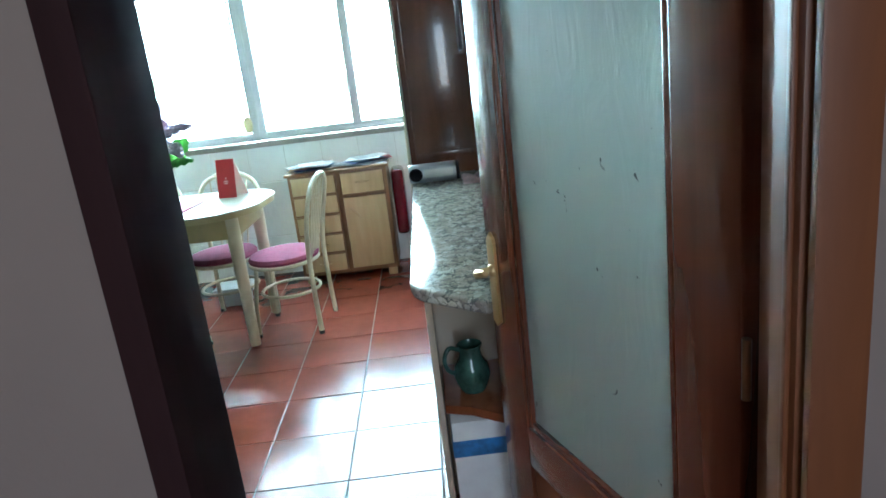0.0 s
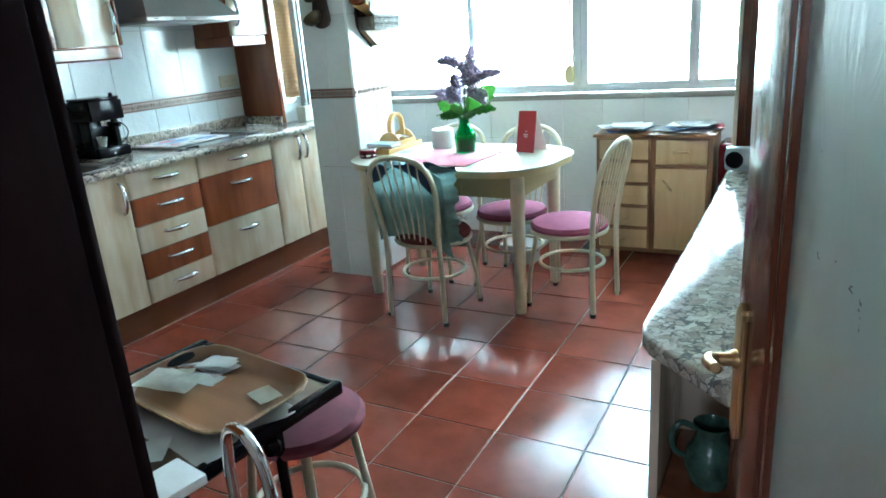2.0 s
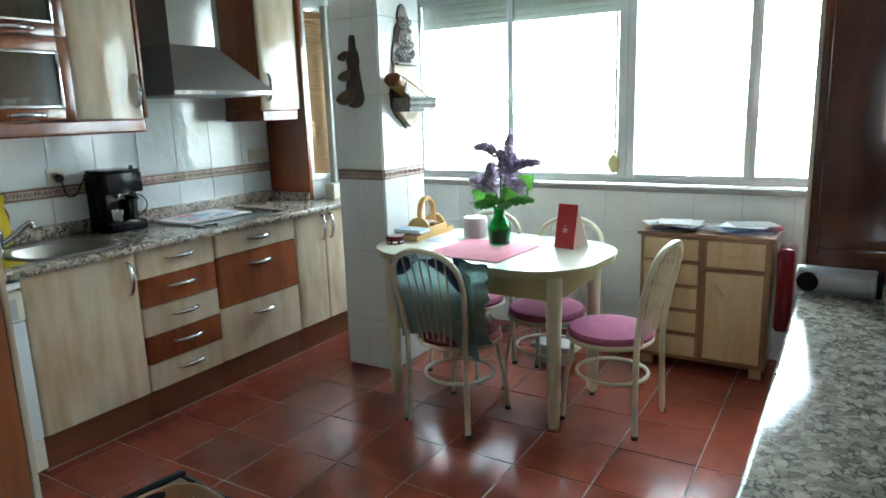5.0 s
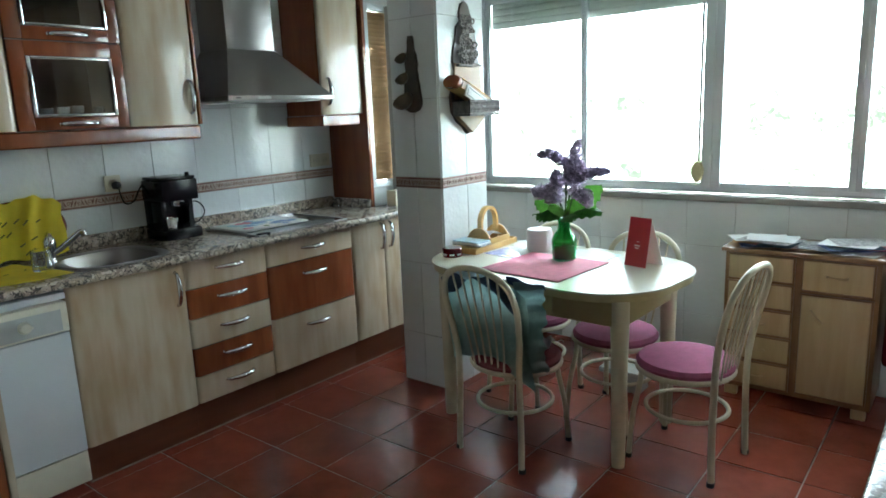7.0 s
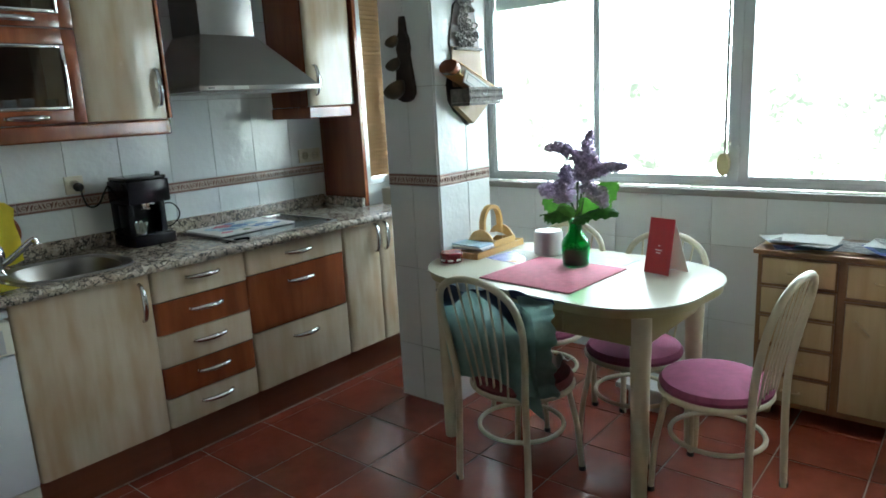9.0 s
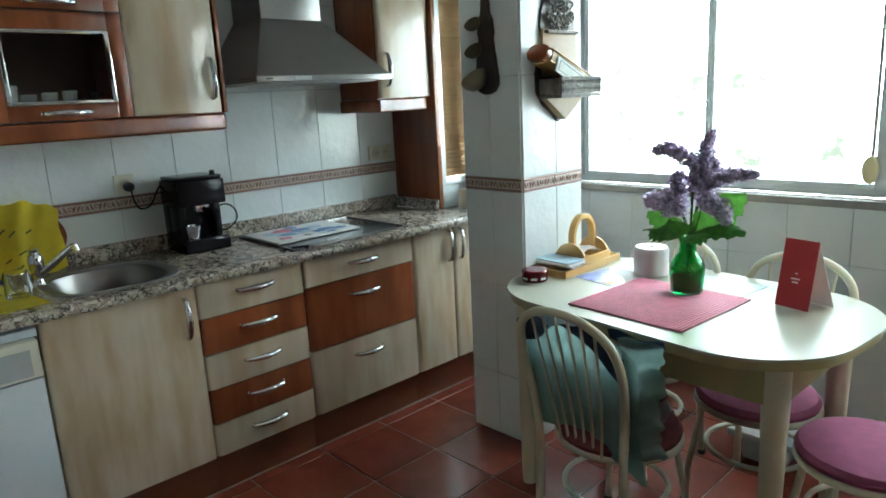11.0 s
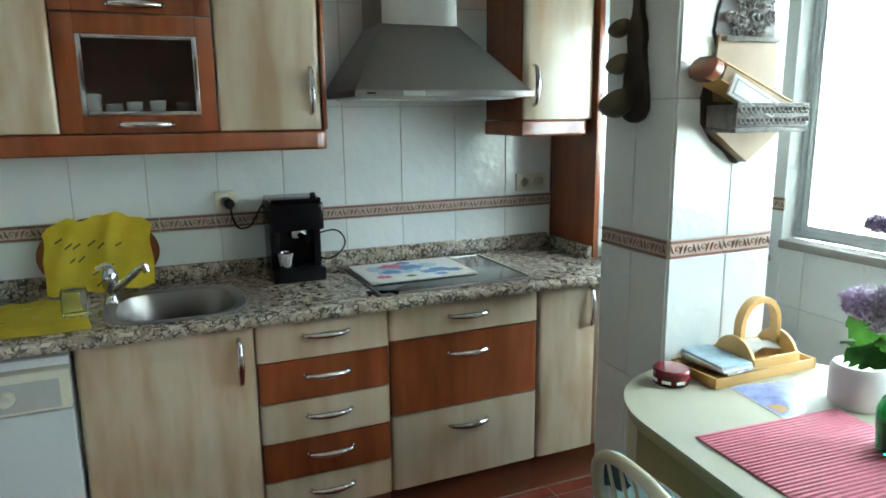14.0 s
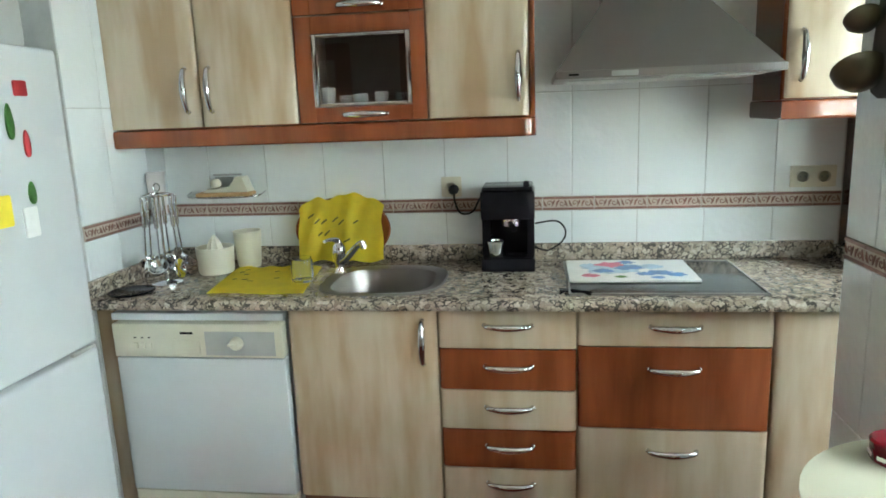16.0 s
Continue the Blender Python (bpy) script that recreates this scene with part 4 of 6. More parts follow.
def chair(label):
    """Tube chair about its seat's middle; the back is towards -y."""
    c = thing("dining_chair", label, "chair", group="chairs round the table", local=True)
    r = 0.0115
    # one bow makes the two back legs, the uprights and the top
    half = [(0.172, -0.186, 0.0), (0.168, -0.180, 0.20), (0.163, -0.180, 0.42), (0.178, -0.195, 0.57), (0.190, -0.224, 0.71), (0.165, -0.246, 0.80), (0.095, -0.260, 0.850), (0, -0.265, 0.866)]
    bow = curve([(-x, y, z) for x, y, z in half] + half[-2::-1], 5)
    part("back_frame", tube(bow, 0.0135, 10), M_CREAMPAINT, c)
    for x in (-0.108, -0.065, -0.022, 0.022, 0.065, 0.108):
        z1 = 0.860 - abs(x) * abs(x) * 1.9
        part("back_rod", tube(curve([(x * 0.72, -0.170, 0.405), (x * 0.9, -0.196, 0.57), (x * 1.1, -0.261 + abs(x) * 0.05, z1)], 5), 0.0042, 8), M_CREAMPAINT, c)
    for s in (-1, 1):
        part("leg", tube(curve([(s * 0.165, 0.175, 0.0), (s * 0.150, 0.168, 0.18), (s * 0.128, 0.150, 0.32), (s * 0.125, 0.140, 0.398)], 5), 0.0115, 10), M_CREAMPAINT, c)
        part("foot_cap", lathe([(0, 0), (0.014, 0), (0.014, 0.018), (0, 0.018)], (s * 0.165, 0.175, 0.0005), 12), M_RUBBER, c)
        part("foot_cap", lathe([(0, 0), (0.0155, 0), (0.0155, 0.018), (0, 0.018)], (s * 0.175, -0.185, 0.0005), 12), M_RUBBER, c)
    part("seat_ring", tube([(0.196 * math.cos(a), 0.012 + 0.19 * math.sin(a), 0.400) for a in [2 * math.pi * i / 36 for i in range(36)]], 0.0115, 10, closed=True), M_CREAMPAINT, c)
    part("stretcher_ring", tube([(0.165 * math.cos(a), 0.165 * math.sin(a), 0.225) for a in [2 * math.pi * i / 36 for i in range(36)]], 0.009, 8, closed=True), M_CREAMPAINT, c)
    part("seat", lathe([(0, 0.400), (0.17, 0.400), (0.195, 0.412), (0.199, 0.426), (0.187, 0.443), (0.13, 0.457), (0.06, 0.462), (0, 0.463)], (0, 0.012, 0), n=36), M_PINK, c, "round padded pink seat")
    return c


ch = chair("cream tubular metal chair with a round pink seat")
ch.matrix_basis = pose(-0.702, 3.566, 0, 0, 0, 84)
c2 = copy_thing(ch, pose(-1.105, 3.760, 0, 0, 0, 172.5))
c3 = copy_thing(ch, pose(-1.592, 3.803, 0, 0, 0, 172.5))
c4 = copy_thing(ch, pose(-1.351, 3.245, 0, 0, 0, -5.3))
c4["label"] = "cream tubular chair with a teal cloth over its back"
# this seat lies in shadow, so it takes the darkened pink
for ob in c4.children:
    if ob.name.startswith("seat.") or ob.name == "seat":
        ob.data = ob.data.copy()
        ob.data.materials[0] = M_PINK_SHADED

# ---- east side: counter, tall unit, small chest, fridge ----
ZR = 0.815
EX0, EY0, EY1 = 0.070, 1.46, 3.35
pts = [(EX0, 1.60), (EX0 + 0.010, 1.55), (0.10, 1.515), (0.25, 1.375), (0.30, 1.369), (XE - 0.004, 1.369), (XE - 0.004, EY1 - 0.002), (EX0, EY1 - 0.002)]
one("worktop", prism(pts, ZR - 0.035, ZR, 0.010), M_GRANITE2, "speckled granite worktop with rounded nose on open shelves", "worktop")
sv = thing("open_shelf_unit", "cream open-ended base unit under the granite top", "shelf unit", (0.4, 1.7, 0))
bm = box(0.105, 0.125, EY0 + 0.32, EY1, 0, ZR - 0.036, 0.002)
box(0.685, 0.705, EY0 + 0.03, EY1, 0, ZR - 0.036, 0.002, bm)
box(0.125, 0.685, EY0 + 0.32, EY0 + 0.34, 0, ZR - 0.036, bm=bm)
part("body", bm, M_CREAM, sv)
part("side_panel", box(0.105, 0.123, EY0 + 0.05, EY0 + 0.318, 0.0, ZR - 0.037, 0.002), M_CREAM, sv)
part("shelf", prism([(0.125, EY0 + 0.315), (0.125, EY0 + 0.055), (0.20, EY0 + 0.03), (0.31, EY0 - 0.06), (0.683, EY0 - 0.06), (0.683, EY0 + 0.315)], 0.449, 0.474, 0.003), M_CHERRY, sv, "cherry corner shelf")
tu = thing("tall_cabinet", "glossy dark wood tall cabinet with a cream edge", "cabinet", (0.4, 3.4, 0))
part("side_panel", box(0.078, XE - 0.004, EY1, EY1 + 0.02, 0.0, 2.44, 0.002), M_TALL, tu, "glossy dark wood side panel")
part("edge_strip", box(0.062, 0.077, EY1 - 0.001, EY1 + 0.022, 0.0, 2.44, 0.003), M_CREAMPAINT, tu, "cream front edge strip")
part("body", box(0.082, XE - 0.004, EY1 + 0.021, EY1 + 0.58, 0.0, 2.44, 0.002), M_TALL, tu)
part("moulding", box(0.100, 0.112, EY1 - 0.008, EY1 - 0.001, 0.90, 2.44, 0.003), M_TALL, tu)
part("moulding", box(0.112, XE - 0.01, EY1 - 0.008, EY1 - 0.001, 0.90, 0.93, 0.003), M_TALL, tu)
part("door", box(0.062, 0.080, EY1 + 0.024, EY1 + 0.58, 0.12, 2.44, 0.003), M_CREAM, tu)

# chest of drawers under the window
FX0, FX1, FY0, FY1 = -0.778, -0.112, 4.290, 4.655
fc = thing("chest_of_drawers", "light oak chest with six drawers and a door", "chest", (-0.4, 4.2, 0))
part("body", box(FX0 + 0.004, FX1 - 0.004, FY0 + 0.012, FY1, 0.055, 0.753, 0.002), M_OAKEDGE, fc)
part("top", box(FX0 - 0.012, FX1 + 0.012, FY0 - 0.012, FY1, 0.754, 0.774, 0.004), M_OAKEDGE, fc)
XM = -0.445


def oak_face(name, x0, x1, z0, z1):
    p = part(name, box(x0 + 0.012, x1 - 0.012, FY0 - 0.004, FY0 + 0.014, z0 + 0.010, z1 - 0.010, 0.004), M_OAK, fc)
    for a, b, c, d in ((x0 + 0.003, x0 + 0.011, z0 + 0.003, z1 - 0.003), (x1 - 0.011, x1 - 0.003, z0 + 0.003, z1 - 0.003), (x0 + 0.011, x1 - 0.011, z0 + 0.003, z0 + 0.009), (x0 + 0.011, x1 - 0.011, z1 - 0.009, z1 - 0.003)):
        part("edging", box(a, b, FY0 - 0.006, FY0 + 0.012, c, d, 0.001), M_OAKEDGE, p)
    return p


for i in range(5):
    z1 = 0.748 - i * 0.135
    p = oak_face("drawer", FX0 + 0.015, XM - 0.01, z1 - 0.133, z1)
    part("handle", tube(curve([(-0.645, FY0 - 0.004, z1 - 0.07), (-0.640, FY0 - 0.02, z1 - 0.07), (-0.610, FY0 - 0.026, z1 - 0.07), (-0.580, FY0 - 0.02, z1 - 0.07), (-0.575, FY0 - 0.004, z1 - 0.07)], 3), 0.0055, 8), M_OAK, p)
p = oak_face("drawer", XM + 0.01, FX1 - 0.02, 0.590, 0.748)
part("handle", tube(curve([(-0.322, FY0 - 0.004, 0.673), (-0.317, FY0 - 0.02, 0.673), (-0.282, FY0 - 0.026, 0.673), (-0.247, FY0 - 0.02, 0.673), (-0.242, FY0 - 0.004, 0.673)], 3), 0.0055, 8), M_OAK, p)
p = oak_face("door", XM + 0.01, FX1 - 0.02, 0.078, 0.584)
bm = box(-0.040, 0.040, -0.020, -0.004, -0.008, 0.008, 0.004)
turned(bm, Matrix.Translation((-0.36, FY0, 0.475)) @ Matrix.Rotation(radians(48), 4, "Y"))
part("handle", bm, M_OAK, p)
for x in (FX0 + 0.05, FX1 - 0.05):
    for y in (FY0 + 0.045, FY1 - 0.04):
        part("foot", box(x - 0.03, x + 0.03, y - 0.02, y + 0.02, 0.0, 0.0545, 0.006), M_OAK, fc)

# fridge
fr = thing("fridge_freezer", "white fridge freezer with magnets on its door", "fridge", (-2.2, 0.9, 0))
GX0, GX1, GY = -2.545, -1.945, 1.30
part("body", box(GX0, GX1, 0.52, GY - 0.06, 0.04, 1.73, 0.008), M_WHITE, fr)
dr = part("upper_door", box(GX0, GX1, GY - 0.055, GY, 0.765, 1.73, 0.018, seg=4), M_WHITE, fr)
part("lower_door", box(GX0, GX1, GY - 0.055, GY, 0.05, 0.750, 0.018, seg=4), M_WHITE, fr)
part("grip", box(GX0 + 0.02, GX0 + 0.13, GY - 0.012, GY + 0.004, 0.752, 0.764, 0.003), M_GREY, fr)

# larder unit beside the fridge
ld = thing("larder_cabinet", "tall larder cabinet with cherry side and cream front edge", "cabinet", (-1.64, 0.95, 0))
part("side_panel", box(-1.357, -1.335, 0.606, 1.292, 0.0, 2.2, 0.002), M_CHERRY, ld, "varnished cherry side panel")
part("edge_strip", box(-1.358, -1.334, 1.293, 1.308, 0.10, 2.2, 0.003), M_CREAM, ld, "cream front edge strip")
part("body", box(-1.935, -1.358, 0.606, 1.285, 0.0, 2.2, 0.002), M_CHERRY, ld)
part("door", box(-1.933, -1.360, 1.288, 1.308, 0.10, 2.2, 0.003), M_CREAM, ld)
bx = thing("storage_box", "white cardboard box with a blue band on the floor", "box", (0.3, 1.55, 0))
part("body", box(0.135, 0.455, 1.50, 1.75, 0.0, 0.425, 0.004), M_PAPER, bx)
part("band", box(0.133, 0.457, 1.498, 1.752, 0.318, 0.368), M_BLUE, bx, "blue printed band")

# ---- on the west worktop ----
cm = thing("coffee_machine", "black espresso machine with chrome fittings", "coffee machine", (-3.06, 2.69, 0.9))
CX0, CX1, CY0, CY1 = -3.155, -2.975, 2.592, 2.790
part("base", box(CX0, CX1 + 0.02, CY0, CY1, 0.9005, 0.952, 0.008), M_BLACK, cm)
part("drip_grille", box(CX0 + 0.07, CX1 + 0.015, CY0 + 0.012, CY1 - 0.012, 0.952, 0.957, 0.002), M_BLACK, cm)
part("back", box(CX0, CX0 + 0.075, CY0 + 0.004, CY1 - 0.004, 0.953, 1.10, 0.005), M_BLACK, cm)
part("head", box(CX0, CX1 + 0.015, CY0, CY1, 1.095, 1.200, 0.008), M_BLACK, cm)
part("lid", box(CX0 + 0.005, CX1 + 0.008, CY0 + 0.006, CY1 - 0.006, 1.2005, 1.216, 0.006), M_BLACK, cm)
part("side_column", box(CX0 + 0.075, CX1 - 0.02, CY0 + 0.002, CY0 + 0.035, 0.953, 1.094, 0.004), M_BLACK, cm)
part("side_column", box(CX0 + 0.075, CX1 - 0.045, CY1 - 0.030, CY1 - 0.002, 0.953, 1.094, 0.004), M_BLACK, cm)
part("group_head", lathe([(0, 0.0), (0.034, 0.0), (0.036, 0.006), (0.036, 0.028), (0, 0.028)], (-3.02, 2.70, 1.066)), M_CHROME, cm)
part("filter_handle", tube([(-2.995, 2.70, 1.078), (-2.915, 2.715, 1.07)], [0.011, 0.013], 12), M_BLACK, cm)
part("cup", lathe([(0, 0), (0.026, 0), (0.033, 0.045), (0.035, 0.055), (0.031, 0.055), (0.024, 0.006), (0, 0.006)], (-2.995, 2.645, 0.9575)), M_CHROME, cm, "small chrome cup")
part("knob", lathe([(0, 0), (0.012, 0), (0.010, 0.016), (0, 0.018)], (-3.0, 2.76, 1.2165)), M_BLACK, cm)
part("power_cable", tube(curve([(-3.10, 2.788, 0.965), (-3.09, 2.84, 0.955), (-3.10, 2.895, 0.99), (-3.12, 2.905, 1.03), (-3.13, 2.87, 1.062), (-3.12, 2.79, 1.055)], 6), 0.0035, 8), M_BLACK, cm)


def socket(y, z, n, label):
    s = thing("wall_socket", label, "socket", (-3.18, y, z))
    part("plate", box(-3.184, -3.172, y - 0.040 * n, y + 0.040 * n, z - 0.040, z + 0.040, 0.004), M_IVORY, s)
    for i in range(n):
        c = y + (i - (n - 1) / 2) * 0.075
        bm = lathe([(0, 0.0), (0.018, 0.0), (0.019, 0.006), (0.023, 0.006), (0.024, 0.0)], n=22)
        turned(bm, Matrix.Translation((-3.172, c, z)) @ Matrix.Rotation(radians(90), 4, "Y"))
        w = part("well", bm, M_IVORY, s)
        for k in (-0.009, 0.009):
            part("pin_hole", box(-3.1722, -3.1706, c + k - 0.0025, c + k + 0.0025, z - 0.0025, z + 0.0025), M_GREY, w)
    return s


socket(2.462, 1.198, 1, "ivory wall socket with a black plug")
socket(3.812, 1.207, 2, "ivory double wall socket above the border")
pl = thing("plug", "black plug with a looped cable", "plug", (-3.17, 2.475, 1.185))
bm = lathe([(0, 0.036), (0.012, 0.034), (0.019, 0.022), (0.020, 0.0)], n=20)
turned(bm, Matrix.Translation((-3.170, 2.472, 1.188)) @ Matrix.Rotation(radians(90), 4, "Y"))
part("body", bm, M_RUBBER, pl)
part("cable", tube(curve([(-3.145, 2.475, 1.178), (-3.143, 2.478, 1.14), (-3.15, 2.50, 1.095), (-3.155, 2.545, 1.10), (-3.15, 2.575, 1.15), (-3.145, 2.60, 1.185), (-3.14, 2.63, 1.19)], 6), 0.004, 8), M_RUBBER, pl)

# hob cover and spatula
hc = thing("hob_cover", "white printed hob cover with blue flowers", "hob cover", (-2.9, 3.12, 0.907))
part("board", box(-3.075, -2.765, 2.905, 3.335, 0.9085, 0.918, 0.004), M_PAPER, hc)
rng = random.Random(4)
for cxx, cyy, rr, m in ((-2.93, 3.07, 0.10, M_SKYB), (-2.95, 3.12, 0.05, M_BLUE), (-2.87, 3.22, 0.045, M_BLUE), (-2.85, 3.17, 0.03, M_BLUE), (-2.98, 2.99, 0.04, M_SKYB), (-2.83, 2.98, 0.03, M_MAT), (-2.84, 3.27, 0.03, M_BLUE), (-2.99, 3.06, 0.05, M_MAT), (-2.90, 3.03, 0.035, M_BLUE), (-2.96, 3.20, 0.04, M_SKYB), (-2.80, 3.20, 0.022, M_BLUE), (-3.03, 3.12, 0.03, M_BLUE), (-2.81, 3.08, 0.02, M_LEAFL)):
    out = [(cxx + rr * (0.55 + 0.45 * rng.random()) * math.cos(2 * math.pi * i / 22), cyy + rr * 1.3 * (0.55 + 0.45 * rng.random()) * math.sin(2 * math.pi * i / 22)) for i in range(22)]
    part("print", prism(out, 0.918, 0.9184 + 0.0002 * rng.random()), m, hc, "painted flower print", False)
sp = thing("spatula", "black plastic spatula on the worktop edge", "spatula", (-2.66, 2.93, 0.9))
part("handle", tube([(-2.63, 2.965, 0.909), (-2.665, 2.905, 0.909)], [0.008, 0.006], 10), M_BLACK, sp)
part("blade", box(-2.712, -2.668, 2.868, 2.902, 0.9015, 0.905, 0.001), M_BLACK, sp)

# yellow cloths, board and glass jar
bd = thing("chopping_board", "round brown wooden board leaning on the wall", "board", (-3.15, 1.99, 0.9))
bm = lathe([(0, 0), (0.195, 0), (0.20, 0.006), (0.195, 0.012), (0, 0.012)], n=48)
turned(bm, Matrix.Translation((-3.158, 2.012, 1.036)) @ Matrix.Rotation(radians(83), 4, "Y") @ Matrix.Scale(0.66, 4, (1, 0, 0)))
part("disc", bm, M_CHERRY, bd)


def hung(u, v):
    y = 1.842 + 0.345 * u + 0.012 * math.sin(9 * v + 2 * u) * (1 - v) * 0.6
    top = 1.188 - 0.050 * abs(2 * u - 1) ** 4 - 0.020 * (1 - u) + 0.008 * math.sin(13 * u) + 0.005 * math.sin(29 * u + 1)
    z = top - v * (top - 0.915)
    x = -3.128 + 0.035 * v + 0.010 * math.sin(11 * u + 1.2) * (0.3 + v) + 0.004 * math.sin(31 * u + 5 * v) + 0.006 * math.sin(19 * u * (1.2 - 0.5 * v) + 9 * v)
    return (x, y, z - 0.006 * math.sin(17 * u) * v)


yc = thing("yellow_cloth", "yellow printed cloth hung over a round board", "cloth", (-3.1, 1.99, 0.9))
part("cloth", sheet(36, 16, hung, 0.003), M_YELLOW, yc)
for i in range(12):
    a, b = rng.random() * 0.8 + 0.1, rng.random() * 0.8 + 0.1
    p = Vector(hung(a, b))
    bm = box(-0.001, 0.001, -0.015, 0.015, -0.0028, 0.0028)
    turned(bm, Matrix.Translation(p + Vector((0.0035, 0, 0))) @ Matrix.Rotation(radians(25 + 20 * rng.random()), 4, "X"))
    part("print", bm, M_OLIVE, yc, "", False)


def laid(u, v):
    x = -2.640 - 0.40 * v
    y0, y1 = 1.662 - 0.06 * v, 2.010 - 0.06 * v
    return (x, y0 + (y1 - y0) * u, 0.9065 + 0.002 * math.sin(7 * u + 3 * v) + 0.006 * (v > 0.95) * math.sin(12 * u) ** 2)


yc = thing("yellow_cloth", "yellow printed drying cloth flat on the worktop", "cloth", (-2.85, 1.82, 0.9))
part("cloth", sheet(24, 16, laid, 0.0025), M_YELLOW, yc)
for i in range(11):
    p = Vector(laid(0.08 + 0.84 * rng.random(), 0.08 + 0.84 * rng.random()))
    bm = box(-0.0022, 0.0022, -0.010, 0.010, -0.0006, 0.0006)
    turned(bm, Matrix.Translation(p + Vector((0, 0, 0.0022))) @ Matrix.Rotation(radians(60 * rng.random()), 4, "Z"))
    part("print", bm, M_OLIVE, yc, "", False)
jr = one("glass_jar", lathe([(0, 0.002), (0.038, 0.002), (0.040, 0.01), (0.040, 0.075), (0.037, 0.082), (0.037, 0.088), (0.034, 0.088), (0.036, 0.07), (0.036, 0.012), (0, 0.008)], (-2.80, 1.955, 0.908)), M_GLASS, "empty clear glass jar upside down on a cloth", "jar")
jr.visible_shadow = False

# juicer, jug, utensil stand, dish
jc = thing("citrus_juicer", "cream plastic citrus juicer with a reamer", "juicer", (-2.985, 1.535, 0.9))
part("bowl", lathe([(0, 0.001), (0.064, 0.001), (0.068, 0.01), (0.074, 0.105), (0.071, 0.105), (0.06, 0.09), (0, 0.088)], (-2.985, 1.535, 0.9)), M_IVORY, jc)
bm = lathe([(0.034, 0.0), (0.030, 0.02), (0.018, 0.045), (0.004, 0.062), (0, 0.062)], (-2.985, 1.535, 0.989), 16)
for i, v in enumerate(bm.verts):
    k = 1 - 0.18 * (i % 2)
    v.co.x, v.co.y = -2.985 + (v.co.x + 2.985) * k, 1.535 + (v.co.y - 1.535) * k
part("reamer", bm, M_IVORY, jc)
one("plastic_jug", lathe([(0, 0.001), (0.042, 0.001), (0.046, 0.01), (0.056, 0.145), (0.058, 0.15), (0.054, 0.15), (0.044, 0.012), (0, 0.008)], (-3.085, 1.630, 0.9)), M_IVORY, "tall cream plastic beaker on the worktop", "beaker")
us = thing("utensil_stand", "chrome stand with hanging kitchen utensils", "utensil stand", (-2.80, 1.43, 0.9))
part("base", lathe([(0, 0.001), (0.055, 0.001), (0.055, 0.008), (0.012, 0.014), (0, 0.014)], (-2.80, 1.43, 0.9)), M_CHROME, us)
part("pole", tube([(-2.80, 1.43, 0.91), (-2.80, 1.43, 1.25)], 0.005, 10), M_CHROME, us)
part("top_ring", tube([(-2.80 + 0.055 * math.cos(a), 1.43 + 0.055 * math.sin(a), 1.235) for a in [2 * math.pi * i / 24 for i in range(24)]], 0.003, 8, closed=True), M_CHROME, us)
part("loop", tube([(-2.80, 1.43 + 0.012 * math.cos(a), 1.262 + 0.014 * math.sin(a)) for a in [2 * math.pi * i / 16 for i in range(16)]], 0.0025, 8, closed=True), M_CHROME, us)
for i in range(6):
    a = radians(60 * i + 15)
    x, y = -2.80 + 0.058 * math.cos(a), 1.43 + 0.058 * math.sin(a)
    u = thing("ladle" if i % 2 == 0 else "serving_spoon", "chrome kitchen utensil hanging on the stand", "utensil", (x, y, 1.0), group="utensils on the stand")
    part("grip", tube([(x, y, 1.232), (x, y, 1.12)], [0.006, 0.0075], 10), M_CHROME, u)
    part("shaft", tube([(x, y, 1.12), (x + 0.008 * math.cos(a), y + 0.008 * math.sin(a), 1.0)], [0.003, 0.003], 8), M_CHROME, u)
    if i % 2 == 0:
        bm = lathe([(0, -0.028), (0.018, -0.024), (0.030, -0.012), (0.035, 0.004), (0.032, 0.004), (0.015, -0.019), (0, -0.022)], n=20)
        turned(bm, Matrix.Translation((x + 0.03 * math.cos(a), y + 0.03 * math.sin(a), 0.985)) @ Matrix.Rotation(radians(40), 4, Vector((-math.sin(a), math.cos(a), 0))))
    else:
        bm = lathe([(0, -0.006), (0.02, -0.003), (0.027, 0.003), (0.025, 0.004), (0, -0.003)], n=18)
        turned(bm, Matrix.Translation((x + 0.008 * math.cos(a), y + 0.008 * math.sin(a), 0.965)) @ Matrix.Rotation(a, 4, "Z") @ Matrix.Rotation(radians(80), 4, "Y") @ Matrix.Scale(1.45, 4, (1, 0, 0)))
    part("bowl", bm, M_CHROME, u)
one("trivet", lathe([(0, 0.001), (0.06, 0.001), (0.075, 0.004), (0.08, 0.010), (0.076, 0.012), (0.055, 0.006), (0, 0.005)], (-2.665, 1.37, 0.9)), M_BLACK, "black glass dish lying on the worktop corner", "dish")

# wire soap rack with a dish, and a beaker holder
sr = thing("soap_rack", "chrome wire rack with a soap dish on the tiles", "soap rack", (-3.1, 1.49, 1.19))
part("wire", tube(curve([(-3.178, 1.36, 1.20), (-3.13, 1.365, 1.19), (-3.09, 1.41, 1.185), (-3.085, 1.52, 1.184), (-3.09, 1.63, 1.185), (-3.13, 1.68, 1.19), (-3.178, 1.685, 1.20)], 6), 0.003, 8), M_CHROME, sr)
part("wire", tube([(-3.13, 1.37, 1.185), (-3.13, 1.678, 1.185)], 0.003, 8), M_CHROME, sr)
part("tray", box(-3.17, -3.09, 1.42, 1.65, 1.188, 1.204, 0.006), M_BLIND, sr, "tan tray")
